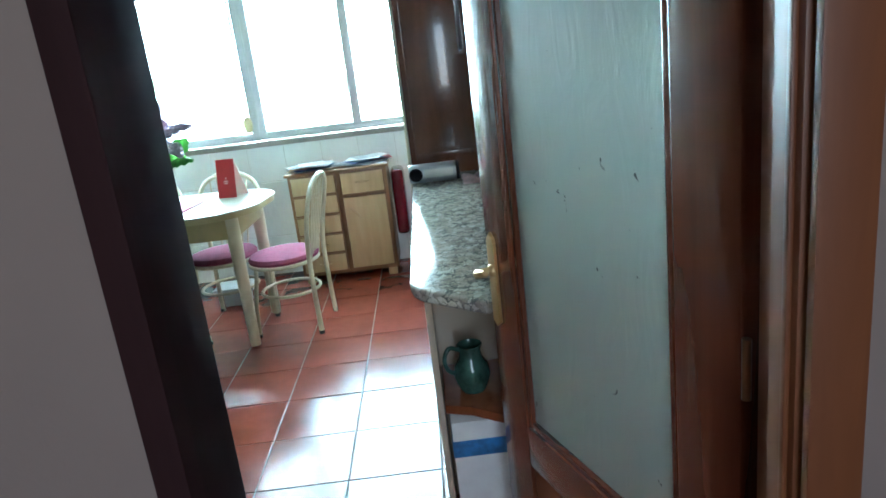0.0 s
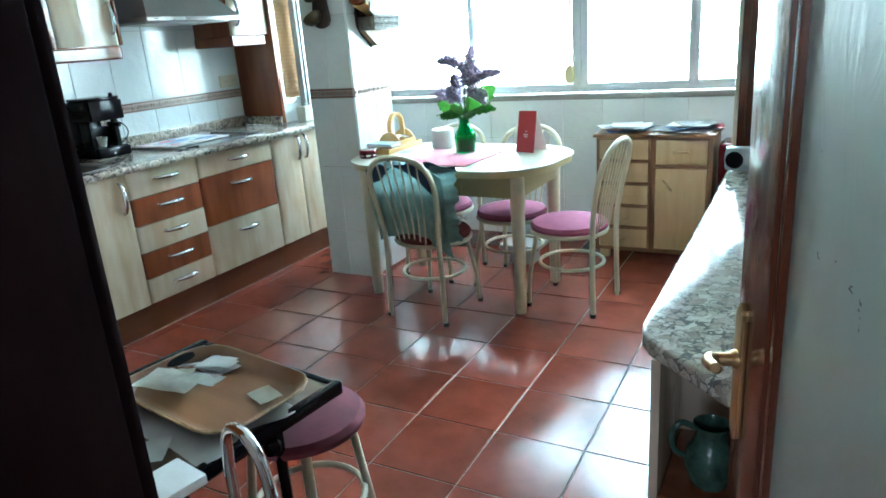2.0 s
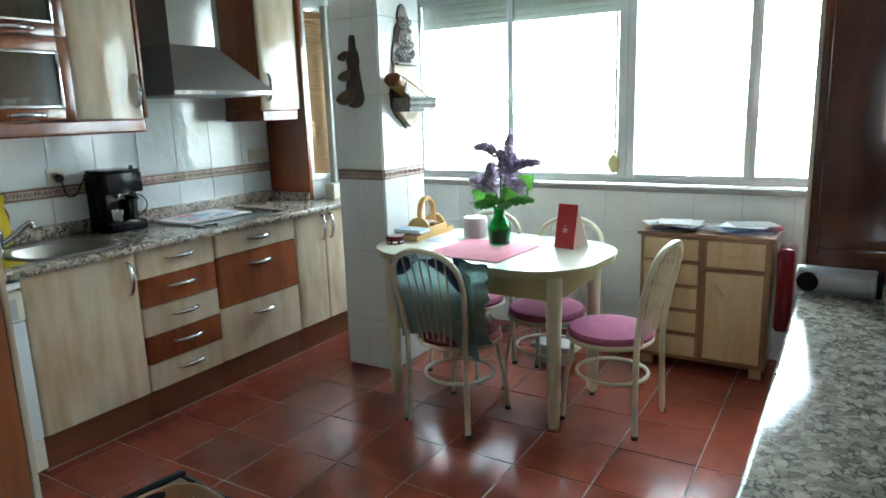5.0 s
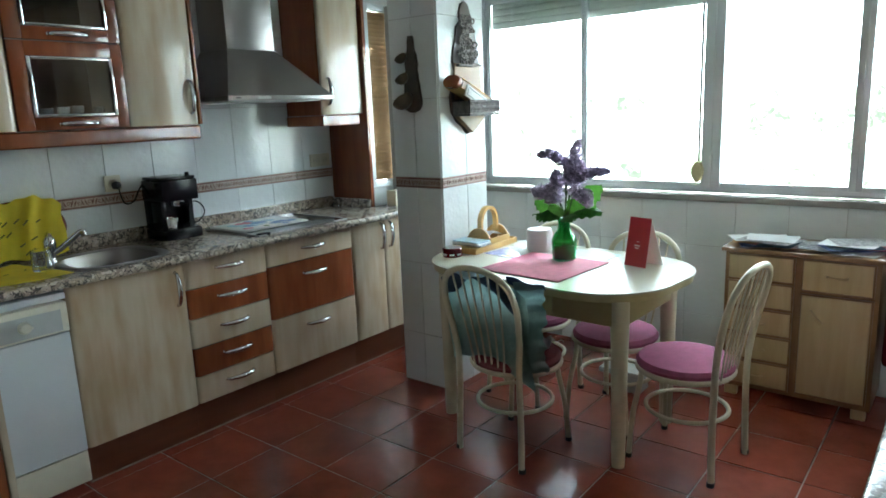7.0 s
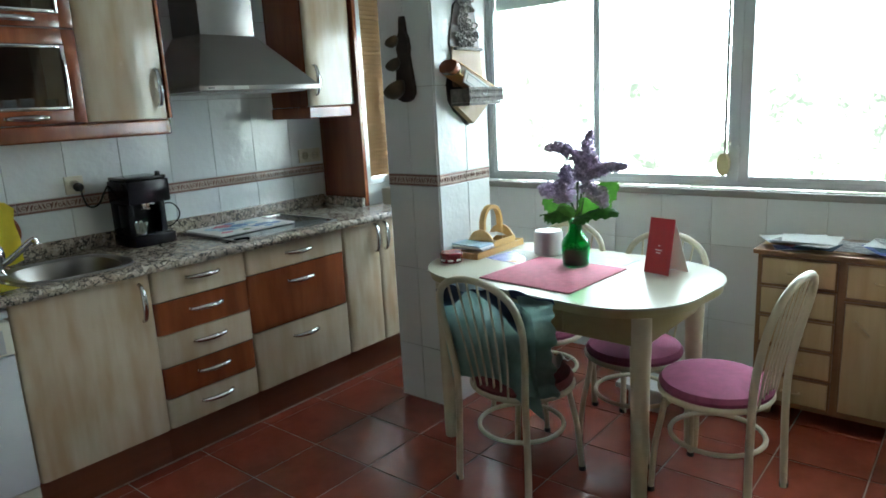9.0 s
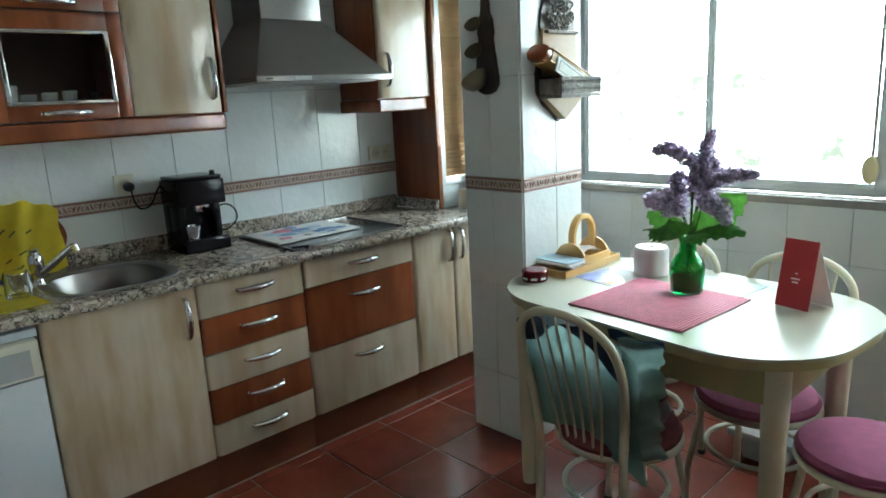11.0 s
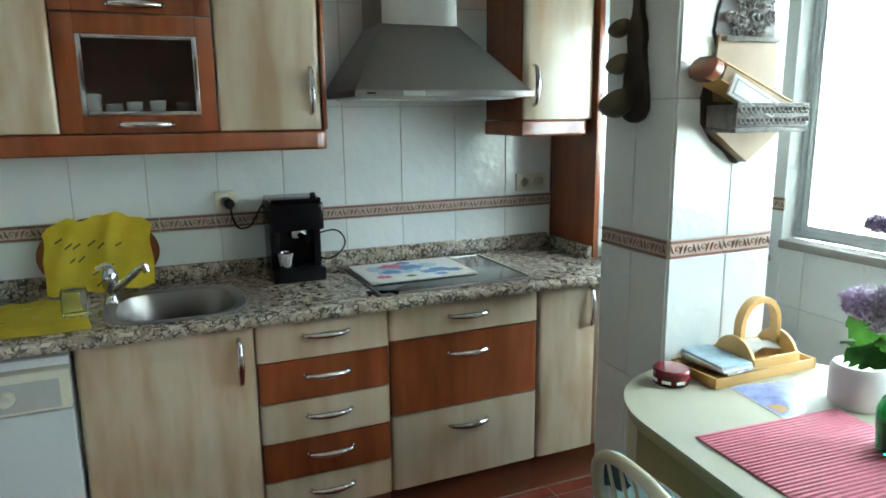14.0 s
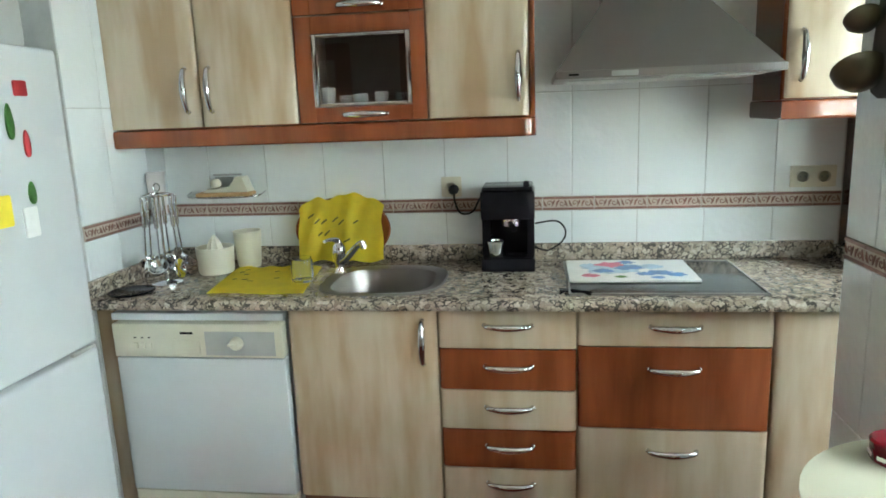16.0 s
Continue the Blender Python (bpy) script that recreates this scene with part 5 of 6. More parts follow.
part("dish", prism([(1.452, 1.205), (1.645, 1.205), (1.622, 1.266), (1.592, 1.266), (1.566, 1.222), (1.470, 1.219)], -3.165, -3.098, 0.004, axis="x"), M_IVORY, sr, "ivory soap dish with a raised end")
part("back_plate", box(-3.172, -3.166, 1.475, 1.600, 1.206, 1.262, 0.002), M_GREY, sr)
part("sponge", lathe([(0, 0), (0.014, 0.003), (0.021, 0.014), (0.021, 0.024), (0.013, 0.036), (0, 0.039)], (-3.128, 1.496, 1.2205), 16), M_IVORY, sr, "small pale round sponge")
part("bar", tube([(-3.13, 1.49, 1.274), (-3.13, 1.61, 1.274)], 0.004, 8), M_GREY, sr)
bh = thing("beaker_holder", "white wall holder with a glass beaker", "holder", (-3.03, 1.25, 1.11))
part("bracket", box(-3.10, -2.96, 1.252, 1.335, 1.10, 1.128, 0.008), M_WHITE, bh)
part("beaker", lathe([(0, 0.001), (0.03, 0.001), (0.036, 0.17), (0.033, 0.17), (0.028, 0.008), (0, 0.008)], (-3.03, 1.293, 1.129)), M_CERAMIC, bh, "pale beaker")
one("small_box", box(-2.80, -2.72, 4.02, 4.16, 0.901, 1.0, 0.006), M_IVORY, "small ivory plastic box on the worktop", "box")

# glasses behind the flap door
for i, (y, h) in enumerate(((2.06, 0.105), (2.12, 0.075), (2.18, 0.080), (2.25, 0.085), (2.33, 0.078))):
    g = one("drinking_glass", lathe([(0, 0.001), (0.022, 0.001), (0.027, h), (0.025, h), (0.020, 0.006), (0, 0.006)], (-2.93 - 0.02 * (i % 2), y, 1.4865), 18), M_DULL, "small clear drinking glass inside the glazed cabinet", "glass", "glasses in the cabinet")

# fridge magnets
for x, z, w, h, m, lab in ((-2.36, 1.605, 0.05, 0.045, M_RED, "red square magnet"), (-2.30, 1.51, 0.035, 0.13, M_LEAF, "green and white pen magnet"), (-2.355, 1.445, 0.03, 0.10, M_RED, "red pepper magnet"), (-2.345, 1.30, 0.035, 0.085, M_LEAF, "green leaf magnet"), (-2.215, 1.26, 0.08, 0.09, M_YELLOW, "yellow note magnet"), (-2.325, 1.215, 0.055, 0.09, M_PAPER, "pale paper magnet")):
    if h > w * 1.8:
        w, h = w * 0.75, h * 0.8
        out = [(x + w * 0.5 * math.cos(a) * (1 - 0.35 * math.sin(a)), z + h * 0.5 * math.sin(a)) for a in [2 * math.pi * i / 16 for i in range(16)]]
    else:
        out = rounded(x - w / 2, x + w / 2, z - h / 2, z + h / 2, 0.006, 3)
    one("fridge_magnet", prism(out, 1.3005, 1.308, 0.002, axis="y"), m, lab + " on the fridge door", "magnet", "fridge magnets")
one("appliance", box(-2.50, -2.05, 0.62, 1.24, 1.732, 1.95, 0.02), M_GREY, "grey box standing on top of the fridge", "box")

# ---- pillar ornaments ----
so = thing("spoon_rack", "dark carved wooden rack with three brass-like bowls", "ornament", (-2.126, 3.54, 1.49))
prof = [(0.012, 1.86), (0.018, 1.83), (0.014, 1.79), (0.034, 1.765), (0.030, 1.74), (0.040, 1.72), (0.028, 1.69), (0.040, 1.665), (0.036, 1.64), (0.048, 1.62), (0.045, 1.585), (0.058, 1.55), (0.058, 1.52), (0.042, 1.495), (0.012, 1.483)]
part("board", prism([(-2.126 + a, z) for a, z in prof] + [(-2.126 - a, z) for a, z in reversed(prof)], 3.532, 3.552, 0.004, axis="y"), M_DARKWOOD, so)
for z, r in ((1.755, 0.034), (1.655, 0.038), (1.545, 0.056)):
    bm = lathe([(0, -0.8 * r), (0.6 * r, -0.62 * r), (0.92 * r, -0.25 * r), (r, 0.1 * r), (0.9 * r, 0.1 * r), (0.55 * r, -0.5 * r), (0, -0.66 * r)], n=22)
    turned(bm, Matrix.Translation((-2.158, 3.50, z)) @ Matrix.Rotation(radians(-38), 4, "Y"))
    part("bowl", bm, plain("tarnished_brass", (0.10, 0.08, 0.045), 0.4, 0.5, 0.35) if z > 1.7 else bpy.data.materials["tarnished_brass"], so)
ws = thing("wall_shelf", "carved grey and bare wood wall shelf with books", "shelf", (-1.95, 3.78, 1.5))
prof = [(0.0, 2.03), (0.03, 2.015), (0.05, 1.97), (0.042, 1.93), (0.075, 1.90), (0.085, 1.84), (0.105, 1.79), (0.115, 1.73), (0.10, 1.68), (0.125, 1.62), (0.145, 1.55), (0.14, 1.48), (0.10, 1.43), (0.05, 1.40), (0.02, 1.37), (0.0, 1.362)]
part("plaque", prism([(3.785 + a, z) for a, z in prof] + [(3.785 - a, z) for a, z in reversed(prof[1:-1])], -1.978, -1.960, 0.004, axis="x"), M_DARKWOOD, ws)
part("wood_field", prism([(3.785 + a, z) for a, z in ((0.108, 1.54), (0.118, 1.60), (0.108, 1.72), (-0.108, 1.72), (-0.118, 1.60), (-0.108, 1.54))], -1.959, -1.950, 0.002, axis="x"), M_BARE, ws)
part("lower_field", prism([(3.785 + a, z) for a, z in ((-0.13, 1.46), (0.13, 1.46), (0.05, 1.405), (0.0, 1.370), (-0.05, 1.405))], -1.959, -1.925, 0.004, axis="x"), M_BARE, ws)
cv = bmesh.new()
rng = random.Random(9)
for i in range(64):
    t = rng.random()
    z = 1.725 + 0.23 * t
    w = 0.090 * (1 - 0.55 * t)
    y = 3.785 + (rng.random() * 2 - 1) * w
    r = 0.008 + 0.007 * rng.random()
    tube([(-1.952 + 0.012 * rng.random(), y + r * math.cos(a), z + r * math.sin(a)) for a in [2 * math.pi * k / 9 for k in range(9)]], 0.0042, 6, cv, True)
box(-1.959, -1.930, 3.685, 3.885, 1.703, 1.716, 0.004, cv)
part("carving", cv, M_CARVED, ws, "grey carved scroll relief")
part("shelf_floor", box(-1.958, -1.85, 3.655, 3.925, 1.455, 1.468, 0.004), M_CARVED, ws)
cv = box(-1.86, -1.848, 3.655, 3.925, 1.469, 1.535, 0.003)
for i in range(30):
    y, z, r = 3.67 + 0.24 * (i % 15) / 14, 1.487 + 0.03 * (i // 15), 0.008
    tube([(-1.846, y + r * math.cos(a), z + r * math.sin(a)) for a in [2 * math.pi * k / 8 for k in range(8)]], 0.0035, 6, cv, True)
part("front_rail", cv, M_CARVED, ws, "grey carved shelf front")
for y in (3.655, 3.913):
    part("shelf_end", box(-1.958, -1.861, y, y + 0.012, 1.469, 1.53, 0.003), M_CARVED, ws)
BK = Matrix.Translation((-1.905, 3.596, 1.622)) @ Matrix.Rotation(radians(-22), 4, "X")
bk = thing("book", "thick old book with a brown leather spine on the shelf", "book", (-1.905, 3.76, 1.53), group="books on the wall shelf")
part("page_block", turned(box(-0.045, 0.045, 0.02, 0.285, -0.020, 0.020, 0.004), BK), M_BARE, bk, "yellowed page block")
for z0, z1 in ((0.0205, 0.0245), (-0.0245, -0.0205)):
    part("cover", turned(box(-0.048, 0.048, 0.012, 0.290, z0, z1, 0.001), BK), M_PINE, bk)
part("spine", turned(prism(rounded(-0.049, 0.049, -0.030, 0.030, 0.026, 6), -0.018, 0.012, 0.006, axis="y"), BK), M_CHERRY, bk, "rounded brown leather spine")
BK2 = Matrix.Translation((-1.880, 3.636, 1.592)) @ Matrix.Rotation(radians(-24), 4, "X")
b2 = thing("book", "thin pale booklet with a framed cover on the shelf", "book", (-1.89, 3.76, 1.5), group="books on the wall shelf")
part("cover", turned(box(0.022, 0.030, 0.0, 0.19, -0.038, 0.020, 0.002), BK2), M_PAPER, b2)
for a in ((0.0305, 0.0325, 0.012, 0.178, 0.008, 0.012), (0.0305, 0.0325, 0.012, 0.178, -0.030, -0.026), (0.0305, 0.0325, 0.012, 0.016, -0.026, 0.008), (0.0305, 0.0325, 0.174, 0.178, -0.026, 0.008)):
    part("line", turned(box(*a), BK2), M_GREY, b2)

# ---- on the dining table ----
ZT = 0.7605
pm = thing("place_mat", "coral pink ribbed place mat on the table", "place mat", (-1.368, 3.537, ZT), -4.0, local=True)
part("base", box(-0.216, 0.216, -0.216, 0.216, 0.0, 0.0015), M_MATGAP, pm)
for i in range(36):
    x = -0.211 + 0.422 * i / 35
    part("rib", box(x - 0.0042, x + 0.0042, -0.218, 0.218, 0.0015, 0.0060, 0.0018, seg=1), M_MAT, pm)
vs = thing("vase", "green glass vase with lilac artificial flowers", "vase", (-1.30, 3.56, ZT))
VZ = ZT + 0.005
part("body", lathe([(0, 0.0), (0.046, 0.0), (0.052, 0.006), (0.057, 0.075), (0.057, 0.10), (0.048, 0.125), (0.029, 0.150), (0.026, 0.18), (0.031, 0.202), (0.028, 0.202), (0.023, 0.18), (0.026, 0.150), (0.044, 0.123), (0.053, 0.10), (0.053, 0.08), (0.048, 0.01), (0, 0.008)], (-1.30, 3.56, VZ), 32), M_GREENGLASS, vs).visible_shadow = False
part("filling", lathe([(0, 0.010), (0.046, 0.011), (0.0515, 0.076), (0, 0.078)], (-1.30, 3.56, VZ), 24), M_WATER, vs)
bm = bmesh.new()
for i in range(90):
    a, r = rng.random() * 6.28, 0.052 * math.sqrt(rng.random())
    box(*sum(([c - 0.0045, c + 0.0045] for c in (-1.30 + r * math.cos(a) * 0.9, 3.56 + r * math.sin(a) * 0.9, VZ + 0.084 + 0.006 * rng.random())), []), 0.0015, bm, 1)
tagged(part("beads", bm, M_LEAFL, vs, "pale green glass beads"), kind="stuff")


def floret_spike(base, tip, bend, n, r0):
    """A drooping spike of many small florets on a stem."""
    b, t = Vector(base), Vector(tip)
    m = (b + t) / 2 + Vector(bend)
    line = curve([b, m, t], 12)
    bm = bmesh.new()
    n = int(n * 1.3)
    for i in range(n):
        f = i / n
        p = line[min(int(f * (len(line) - 1)), len(line) - 2)]
        d = Vector((rng.gauss(0, 1), rng.gauss(0, 1), rng.gauss(0, 1))).normalized()
        rad = r0 * 1.45 * (0.25 + 0.85 * math.sin(math.pi * min(1, 0.22 + 0.75 * f)) ** 0.8) * (0.35 + 0.6 * rng.random())
        c = p + d * rad
        s = (0.0100 - 0.003 * f) * (0.7 + 0.6 * rng.random())
        u = d.orthogonal().normalized()
        w = d.cross(u)
        q = rng.random() * 3
        vv = [bm.verts.new(c + (u * math.cos(q + k * 1.5708) + w * math.sin(q + k * 1.5708)) * s + d * s * (0.35 if k % 2 else -0.1)) for k in range(4)]
        o = bm.verts.new(c - d * s * 0.8)
        for k in range(4):
            bm.faces.new([vv[k], vv[(k + 1) % 4], o])
    return bm, line


for base, tip, bend, n, r0 in (((-1.285, 3.56, 1.16), (-1.232, 3.56, 1.345), (0.006, 0, 0), 420, 0.026), ((-1.29, 3.56, 1.235), (-1.425, 3.55, 1.272), (-0.01, 0, 0.026), 330, 0.022), ((-1.255, 3.55, 1.155), (-1.085, 3.56, 1.205), (0, 0, 0.014), 380, 0.024),
                               ((-1.335, 3.55, 1.10), (-1.335, 3.56, 1.20), (-0.004, 0, 0), 300, 0.026), ((-1.31, 3.52, 1.085), (-1.425, 3.51, 1.105), (0, 0, 0.006), 380, 0.034), ((-1.235, 3.53, 1.115), (-1.145, 3.51, 1.045), (0.01, 0, 0.012), 320, 0.027), ((-1.27, 3.58, 1.18), (-1.225, 3.58, 1.24), (0, 0, 0), 260, 0.028)):
    bm, line = floret_spike(base, tip, bend, n, r0)
    f = part("flower_spike", bm, M_LILAC, vs, "lilac flower spike", False)
    part("stem", tube(curve([(-1.30, 3.56, VZ + 0.09), (-1.295 + (base[0] + 1.295) * 0.3, 3.56, 0.99), base], 5) + [line[6], line[-1]], 0.0025, 6), M_STEM, f)


def leaf_mesh(base, tip, width, sag, side):
    b, t = Vector(base), Vector(tip)
    d = t - b
    s = Vector(side).normalized()

    def put(u, v):
        w = width * (math.sin(math.pi * min(1, u * 0.94 + 0.03)) ** 0.75) * (1 + 0.16 * math.sin(u * 34) * abs(v * 2 - 1))
        return b + d * u + s * (v - 0.5) * w + Vector((0, 0, -sag * (2 * u - 1) ** 2 + sag - abs(v - 0.5) * width * 0.25 + 0.004 * math.sin(u * 30) * abs(v - 0.5)))
    return sheet(18, 6, put, 0.0008)


for base, tip, w, sag, side, m in (((-1.29, 3.56, 0.99), (-1.115, 3.55, 1.145), 0.115, 0.01, (0.55, 0.3, -0.8), M_LEAFL), ((-1.29, 3.55, 0.985), (-1.095, 3.52, 1.02), 0.085, 0.015, (0.1, 0.8, 0.5), M_LEAF), ((-1.31, 3.55, 0.985), (-1.425, 3.52, 1.06), 0.085, 0.01, (0.4, 0.4, 0.8), M_LEAFL),
                                   ((-1.31, 3.54, 0.985), (-1.40, 3.49, 0.995), 0.095, 0.012, (0.3, 0.7, 0.6), M_LEAF), ((-1.31, 3.57, 0.98), (-1.465, 3.56, 0.978), 0.035, 0.012, (0, 1, 0.3), M_LEAF), ((-1.29, 3.54, 0.98), (-1.20, 3.46, 0.985), 0.075, 0.012, (0.7, 0.5, 0.4), M_LEAF), ((-1.30, 3.57, 0.985), (-1.27, 3.66, 1.04), 0.085, 0.01, (1, 0, 0.2), M_LEAF), ((-1.30, 3.54, 0.985), (-1.32, 3.47, 1.05), 0.06, 0.01, (1, 0.2, 0.2), M_LEAFL)):
    lf = part("leaf", leaf_mesh(base, tip, w, sag, side), m, vs)
vs.matrix_basis = pose(-1.345, 3.690, ZT) @ Matrix.Diagonal((1.05, 1.05, 0.975, 1.0)) @ pose(1.30, -3.56, -ZT) @ vs.matrix_basis
tc = thing("table_card", "red folded table tent card with white text", "card", (-0.99, 3.74, ZT))
bm = bmesh.new()
A, B = Vector((-1.062, 3.738, ZT + 0.001)), Vector((-0.952, 3.712, ZT + 0.001))
top = Vector((0.006, 0.050, 0.217))
foot = Vector((0.045, 0.095, 0))


def slab(p, q, up, name, m):
    n = (q - p).cross(up).normalized() * 0.0012
    bm = bmesh.new()
    lo = [bm.verts.new(c - n) for c in (p, q, q + up, p + up)]
    hi = [bm.verts.new(c + n) for c in (p, q, q + up, p + up)]
    bm.faces.new(lo), bm.faces.new(hi)
    for i in range(4):
        bm.faces.new([lo[i], lo[(i + 1) % 4], hi[(i + 1) % 4], hi[i]])
    return part(name, bm, m, tc, "", False)


fpan = slab(A, B, top, "front_panel", M_RED)
slab(A + foot, B + foot, top - foot + Vector((0, 0, -0.002)), "back_panel", M_PAPER)
slab(A + foot * 0.06, A + foot * 0.06 + foot * 0.85, Vector((0.0, 0, 0.002)) + foot * 0.0 + Vector((0, 0, 0.004)), "base_strip", M_PAPER)
for k, (u0, u1, v) in enumerate(((0.36, 0.62, 0.42), (0.40, 0.58, 0.37), (0.46, 0.53, 0.50))):
    p = A + (B - A) * u0 + top * v + Vector((-0.0006, -0.0022, 0))
    bm = bmesh.new()
    q = A + (B - A) * u1 + top * v + Vector((-0.0006, -0.0022, 0))
    up = top * 0.02
    n = (q - p).cross(up).normalized() * 0.0006
    lo = [bm.verts.new(c - n) for c in (p, q, q + up, p + up)]
    hi = [bm.verts.new(c + n) for c in (p, q, q + up, p + up)]
    bm.faces.new(lo), bm.faces.new(hi)
    for i in range(4):
        bm.faces.new([lo[i], lo[(i + 1) % 4], hi[(i + 1) % 4], hi[i]])
    part("text_bar", bm, M_PAPER, fpan, "", False)
one("toilet_roll", lathe([(0.012, 0.0), (0.060, 0.0), (0.066, 0.008), (0.067, 0.10), (0.060, 0.112), (0.03, 0.116), (0.012, 0.112), (0.012, 0.0)], (-1.570, 3.845, ZT + 0.001)), M_CERAMIC, "pale round paper roll standing on the table", "paper roll")
tn = thing("tin", "round dark red tin with a lid", "tin", (-1.888, 3.518, ZT))
part("body", lathe([(0, 0), (0.048, 0), (0.05, 0.003), (0.05, 0.026), (0, 0.026)], (-1.888, 3.518, ZT)), M_REDTIN, tn)
part("lid", lathe([(0, 0.0265), (0.0495, 0.0265), (0.052, 0.04), (0.047, 0.045), (0.03, 0.046), (0, 0.046)], (-1.888, 3.518, ZT)), M_REDTIN, tn)
for k in range(3):
    a = radians(-100 + 45 * k)
    bm = box(-0.012, 0.012, -0.0008, 0.0008, -0.004, 0.004)
    turned(bm, Matrix.Translation((-1.888 + 0.0505 * math.cos(a), 3.518 + 0.0505 * math.sin(a), ZT + 0.014)) @ Matrix.Rotation(a + 1.5708, 4, "Z"))
    part("label", bm, M_PAPER, tn, "", False)
# pine tray with a napkin holder
ty = thing("wooden_tray", "flat pine tray beside the pillar", "tray", (-1.880, 3.785, ZT), 90.0, local=True)
part("base", box(-0.187, 0.187, -0.080, 0.080, 0.0, 0.012, 0.002), M_PINE, ty)
for a in ((-0.187, 0.187, -0.088, -0.0805, 0.0, 0.030), (-0.187, 0.187, 0.0805, 0.088, 0.0, 0.030), (-0.195, -0.1875, -0.088, 0.088, 0.0, 0.030), (0.1875, 0.195, -0.088, 0.088, 0.0, 0.030)):
    part("rim", box(*a, 0.002), M_PINE, ty)
nh = thing("napkin_holder", "pale pine napkin holder with an arched handle", "napkin holder", (-1.880, 3.785, ZT + 0.0125), 90.0, local=True)
part("base", box(-0.045, 0.135, -0.078, 0.078, 0.001, 0.010, 0.002), M_PINE, nh)
for y in (-0.073, 0.073):
    part("side", box(-0.045, 0.135, y - 0.005, y + 0.005, 0.010, 0.045, 0.002), M_PINE, nh)
for x in (-0.045, 0.125):
    part("end", prism([(0.078 * math.cos(a), 0.010 + 0.085 * math.sin(a)) for a in [math.pi * i / 14 for i in range(15)]], x, x + 0.010, 0.002, axis="x"), M_PINE, nh)
outl = [(0.045 + 0.080 * math.cos(math.pi * i / 20), 0.115 + 0.090 * math.sin(math.pi * i / 20)) for i in range(21)]
innl = [(0.045 + 0.064 * math.cos(math.pi * i / 20), 0.115 + 0.074 * math.sin(math.pi * i / 20)) for i in range(21)]
part("handle", prism([(0.125, 0.010)] + outl + [(-0.035, 0.010), (-0.019, 0.010)] + innl[::-1] + [(0.109, 0.010)], -0.014, 0.014, 0.002, axis="y"), M_PINE, nh)
bm = sheet(10, 6, lambda u, v: (-0.03 + 0.14 * u, -0.05 + 0.10 * v, 0.048 + 0.012 * math.sin(3 * u) + 0.008 * math.sin(9 * v + 4 * u)), 0.012)
one("napkin", turned(bm, pose(-1.880, 3.785, ZT + 0.0125, 0, 0, 90)), M_PAPER, "folded white paper napkin in the pine holder", "napkin")
for i, (dx, dy, r, m) in enumerate(((-0.100, -0.003, 3, M_NEWS), (-0.102, 0.0, 0, M_PAPER), (-0.098, 0.004, -3, M_SKYB))):
    bm = box(-0.062, 0.044, -0.085, 0.085, 0.0, 0.007, 0.001)
    turned(bm, pose(-1.880, 3.785, ZT, 0, 0, 90) @ pose(dx, dy, 0.0335 + i * 0.0075, 0, 0, r))
    one("booklet", bm, m, "slate blue printed booklet on the pine tray", "booklet", "booklets on the tray")
lt = thing("leaflet", "glossy white leaflet with blue print on the table", "leaflet", (-1.666, 3.735, ZT), -8.5, local=True)
part("sheet", box(-0.104, 0.104, -0.115, 0.115, 0.0005, 0.0015), M_PAPER, lt)
part("print", prism([(-0.102, -0.112), (0.102, -0.112), (0.080, -0.03), (0.02, 0.02), (-0.03, 0.035), (-0.102, 0.09)], 0.0016, 0.0019), M_LAV, lt, "soft blue printed picture", False)
part("print", prism([(0.02, -0.105), (0.075, -0.105), (0.06, -0.06), (0.03, -0.065)], 0.0020, 0.0022), M_BLIND, lt, "small orange patch", False)
one("plastic_sleeve", turned(box(-0.12, 0.12, -0.085, 0.085, 0, 0.0012), pose(-1.285, 3.850, ZT + 0.0005, 0, 0, -6)), M_SKYB, "clear pale document sleeve on the table", "sleeve")

# cloth over the chair's back
tx = thing("draped_cloth", "teal satin garment draped over a chair back", "cloth", (-1.351, 3.245, 0), -5.3, local=True)


def bow_y(z):
    return -0.172 - 0.072 * max(0, (z - 0.42) / 0.435) ** 1.3


def drape(u, v):
    x = -0.225 + 0.430 * u + 0.010 * math.sin(6 * v + 1) - 0.012 * v * (1 - u)
    top = 0.832 - 0.065 * abs(2 * u - 0.95) ** 2.2
    z = top - v * (0.375 + 0.04 * u)
    return (x, bow_y(z) + 0.028 + 0.007 * math.sin(11 * u + 3 * v) * (0.3 + v) + 0.003 * math.sin(37 * u + 8 * v), z + 0.003 * math.sin(14 * u))


part("main_panel", sheet(44, 22, drape, 0.002), M_TEAL, tx)


def fold(u, v):
    x = -0.226 + 0.405 * u
    top = 0.841 - 0.070 * abs(2 * u - 0.95) ** 2.2
    z = top - v * (0.046 + 0.040 * abs(2 * u - 0.9) + 0.014 * math.sin(9 * u))
    return (x, bow_y(z) + 0.018 + 0.005 * math.sin(13 * u), z + 0.007 * math.sin(17 * u + 1))


part("hem", sheet(34, 5, fold, 0.004), M_NAVY, tx, "dark navy folded hem")
part("lining", sheet(20, 6, lambda u, v: (-0.13 + 0.21 * u, bow_y(0.845) + 0.006 + 0.008 * (1 - v) + 0.004 * math.sin(12 * u), 0.842 - 0.030 * v * (0.6 + 0.4 * math.sin(5 * u)) + 0.005 * math.sin(15 * u)), 0.003), M_SKYB, tx, "pale lining turned out")
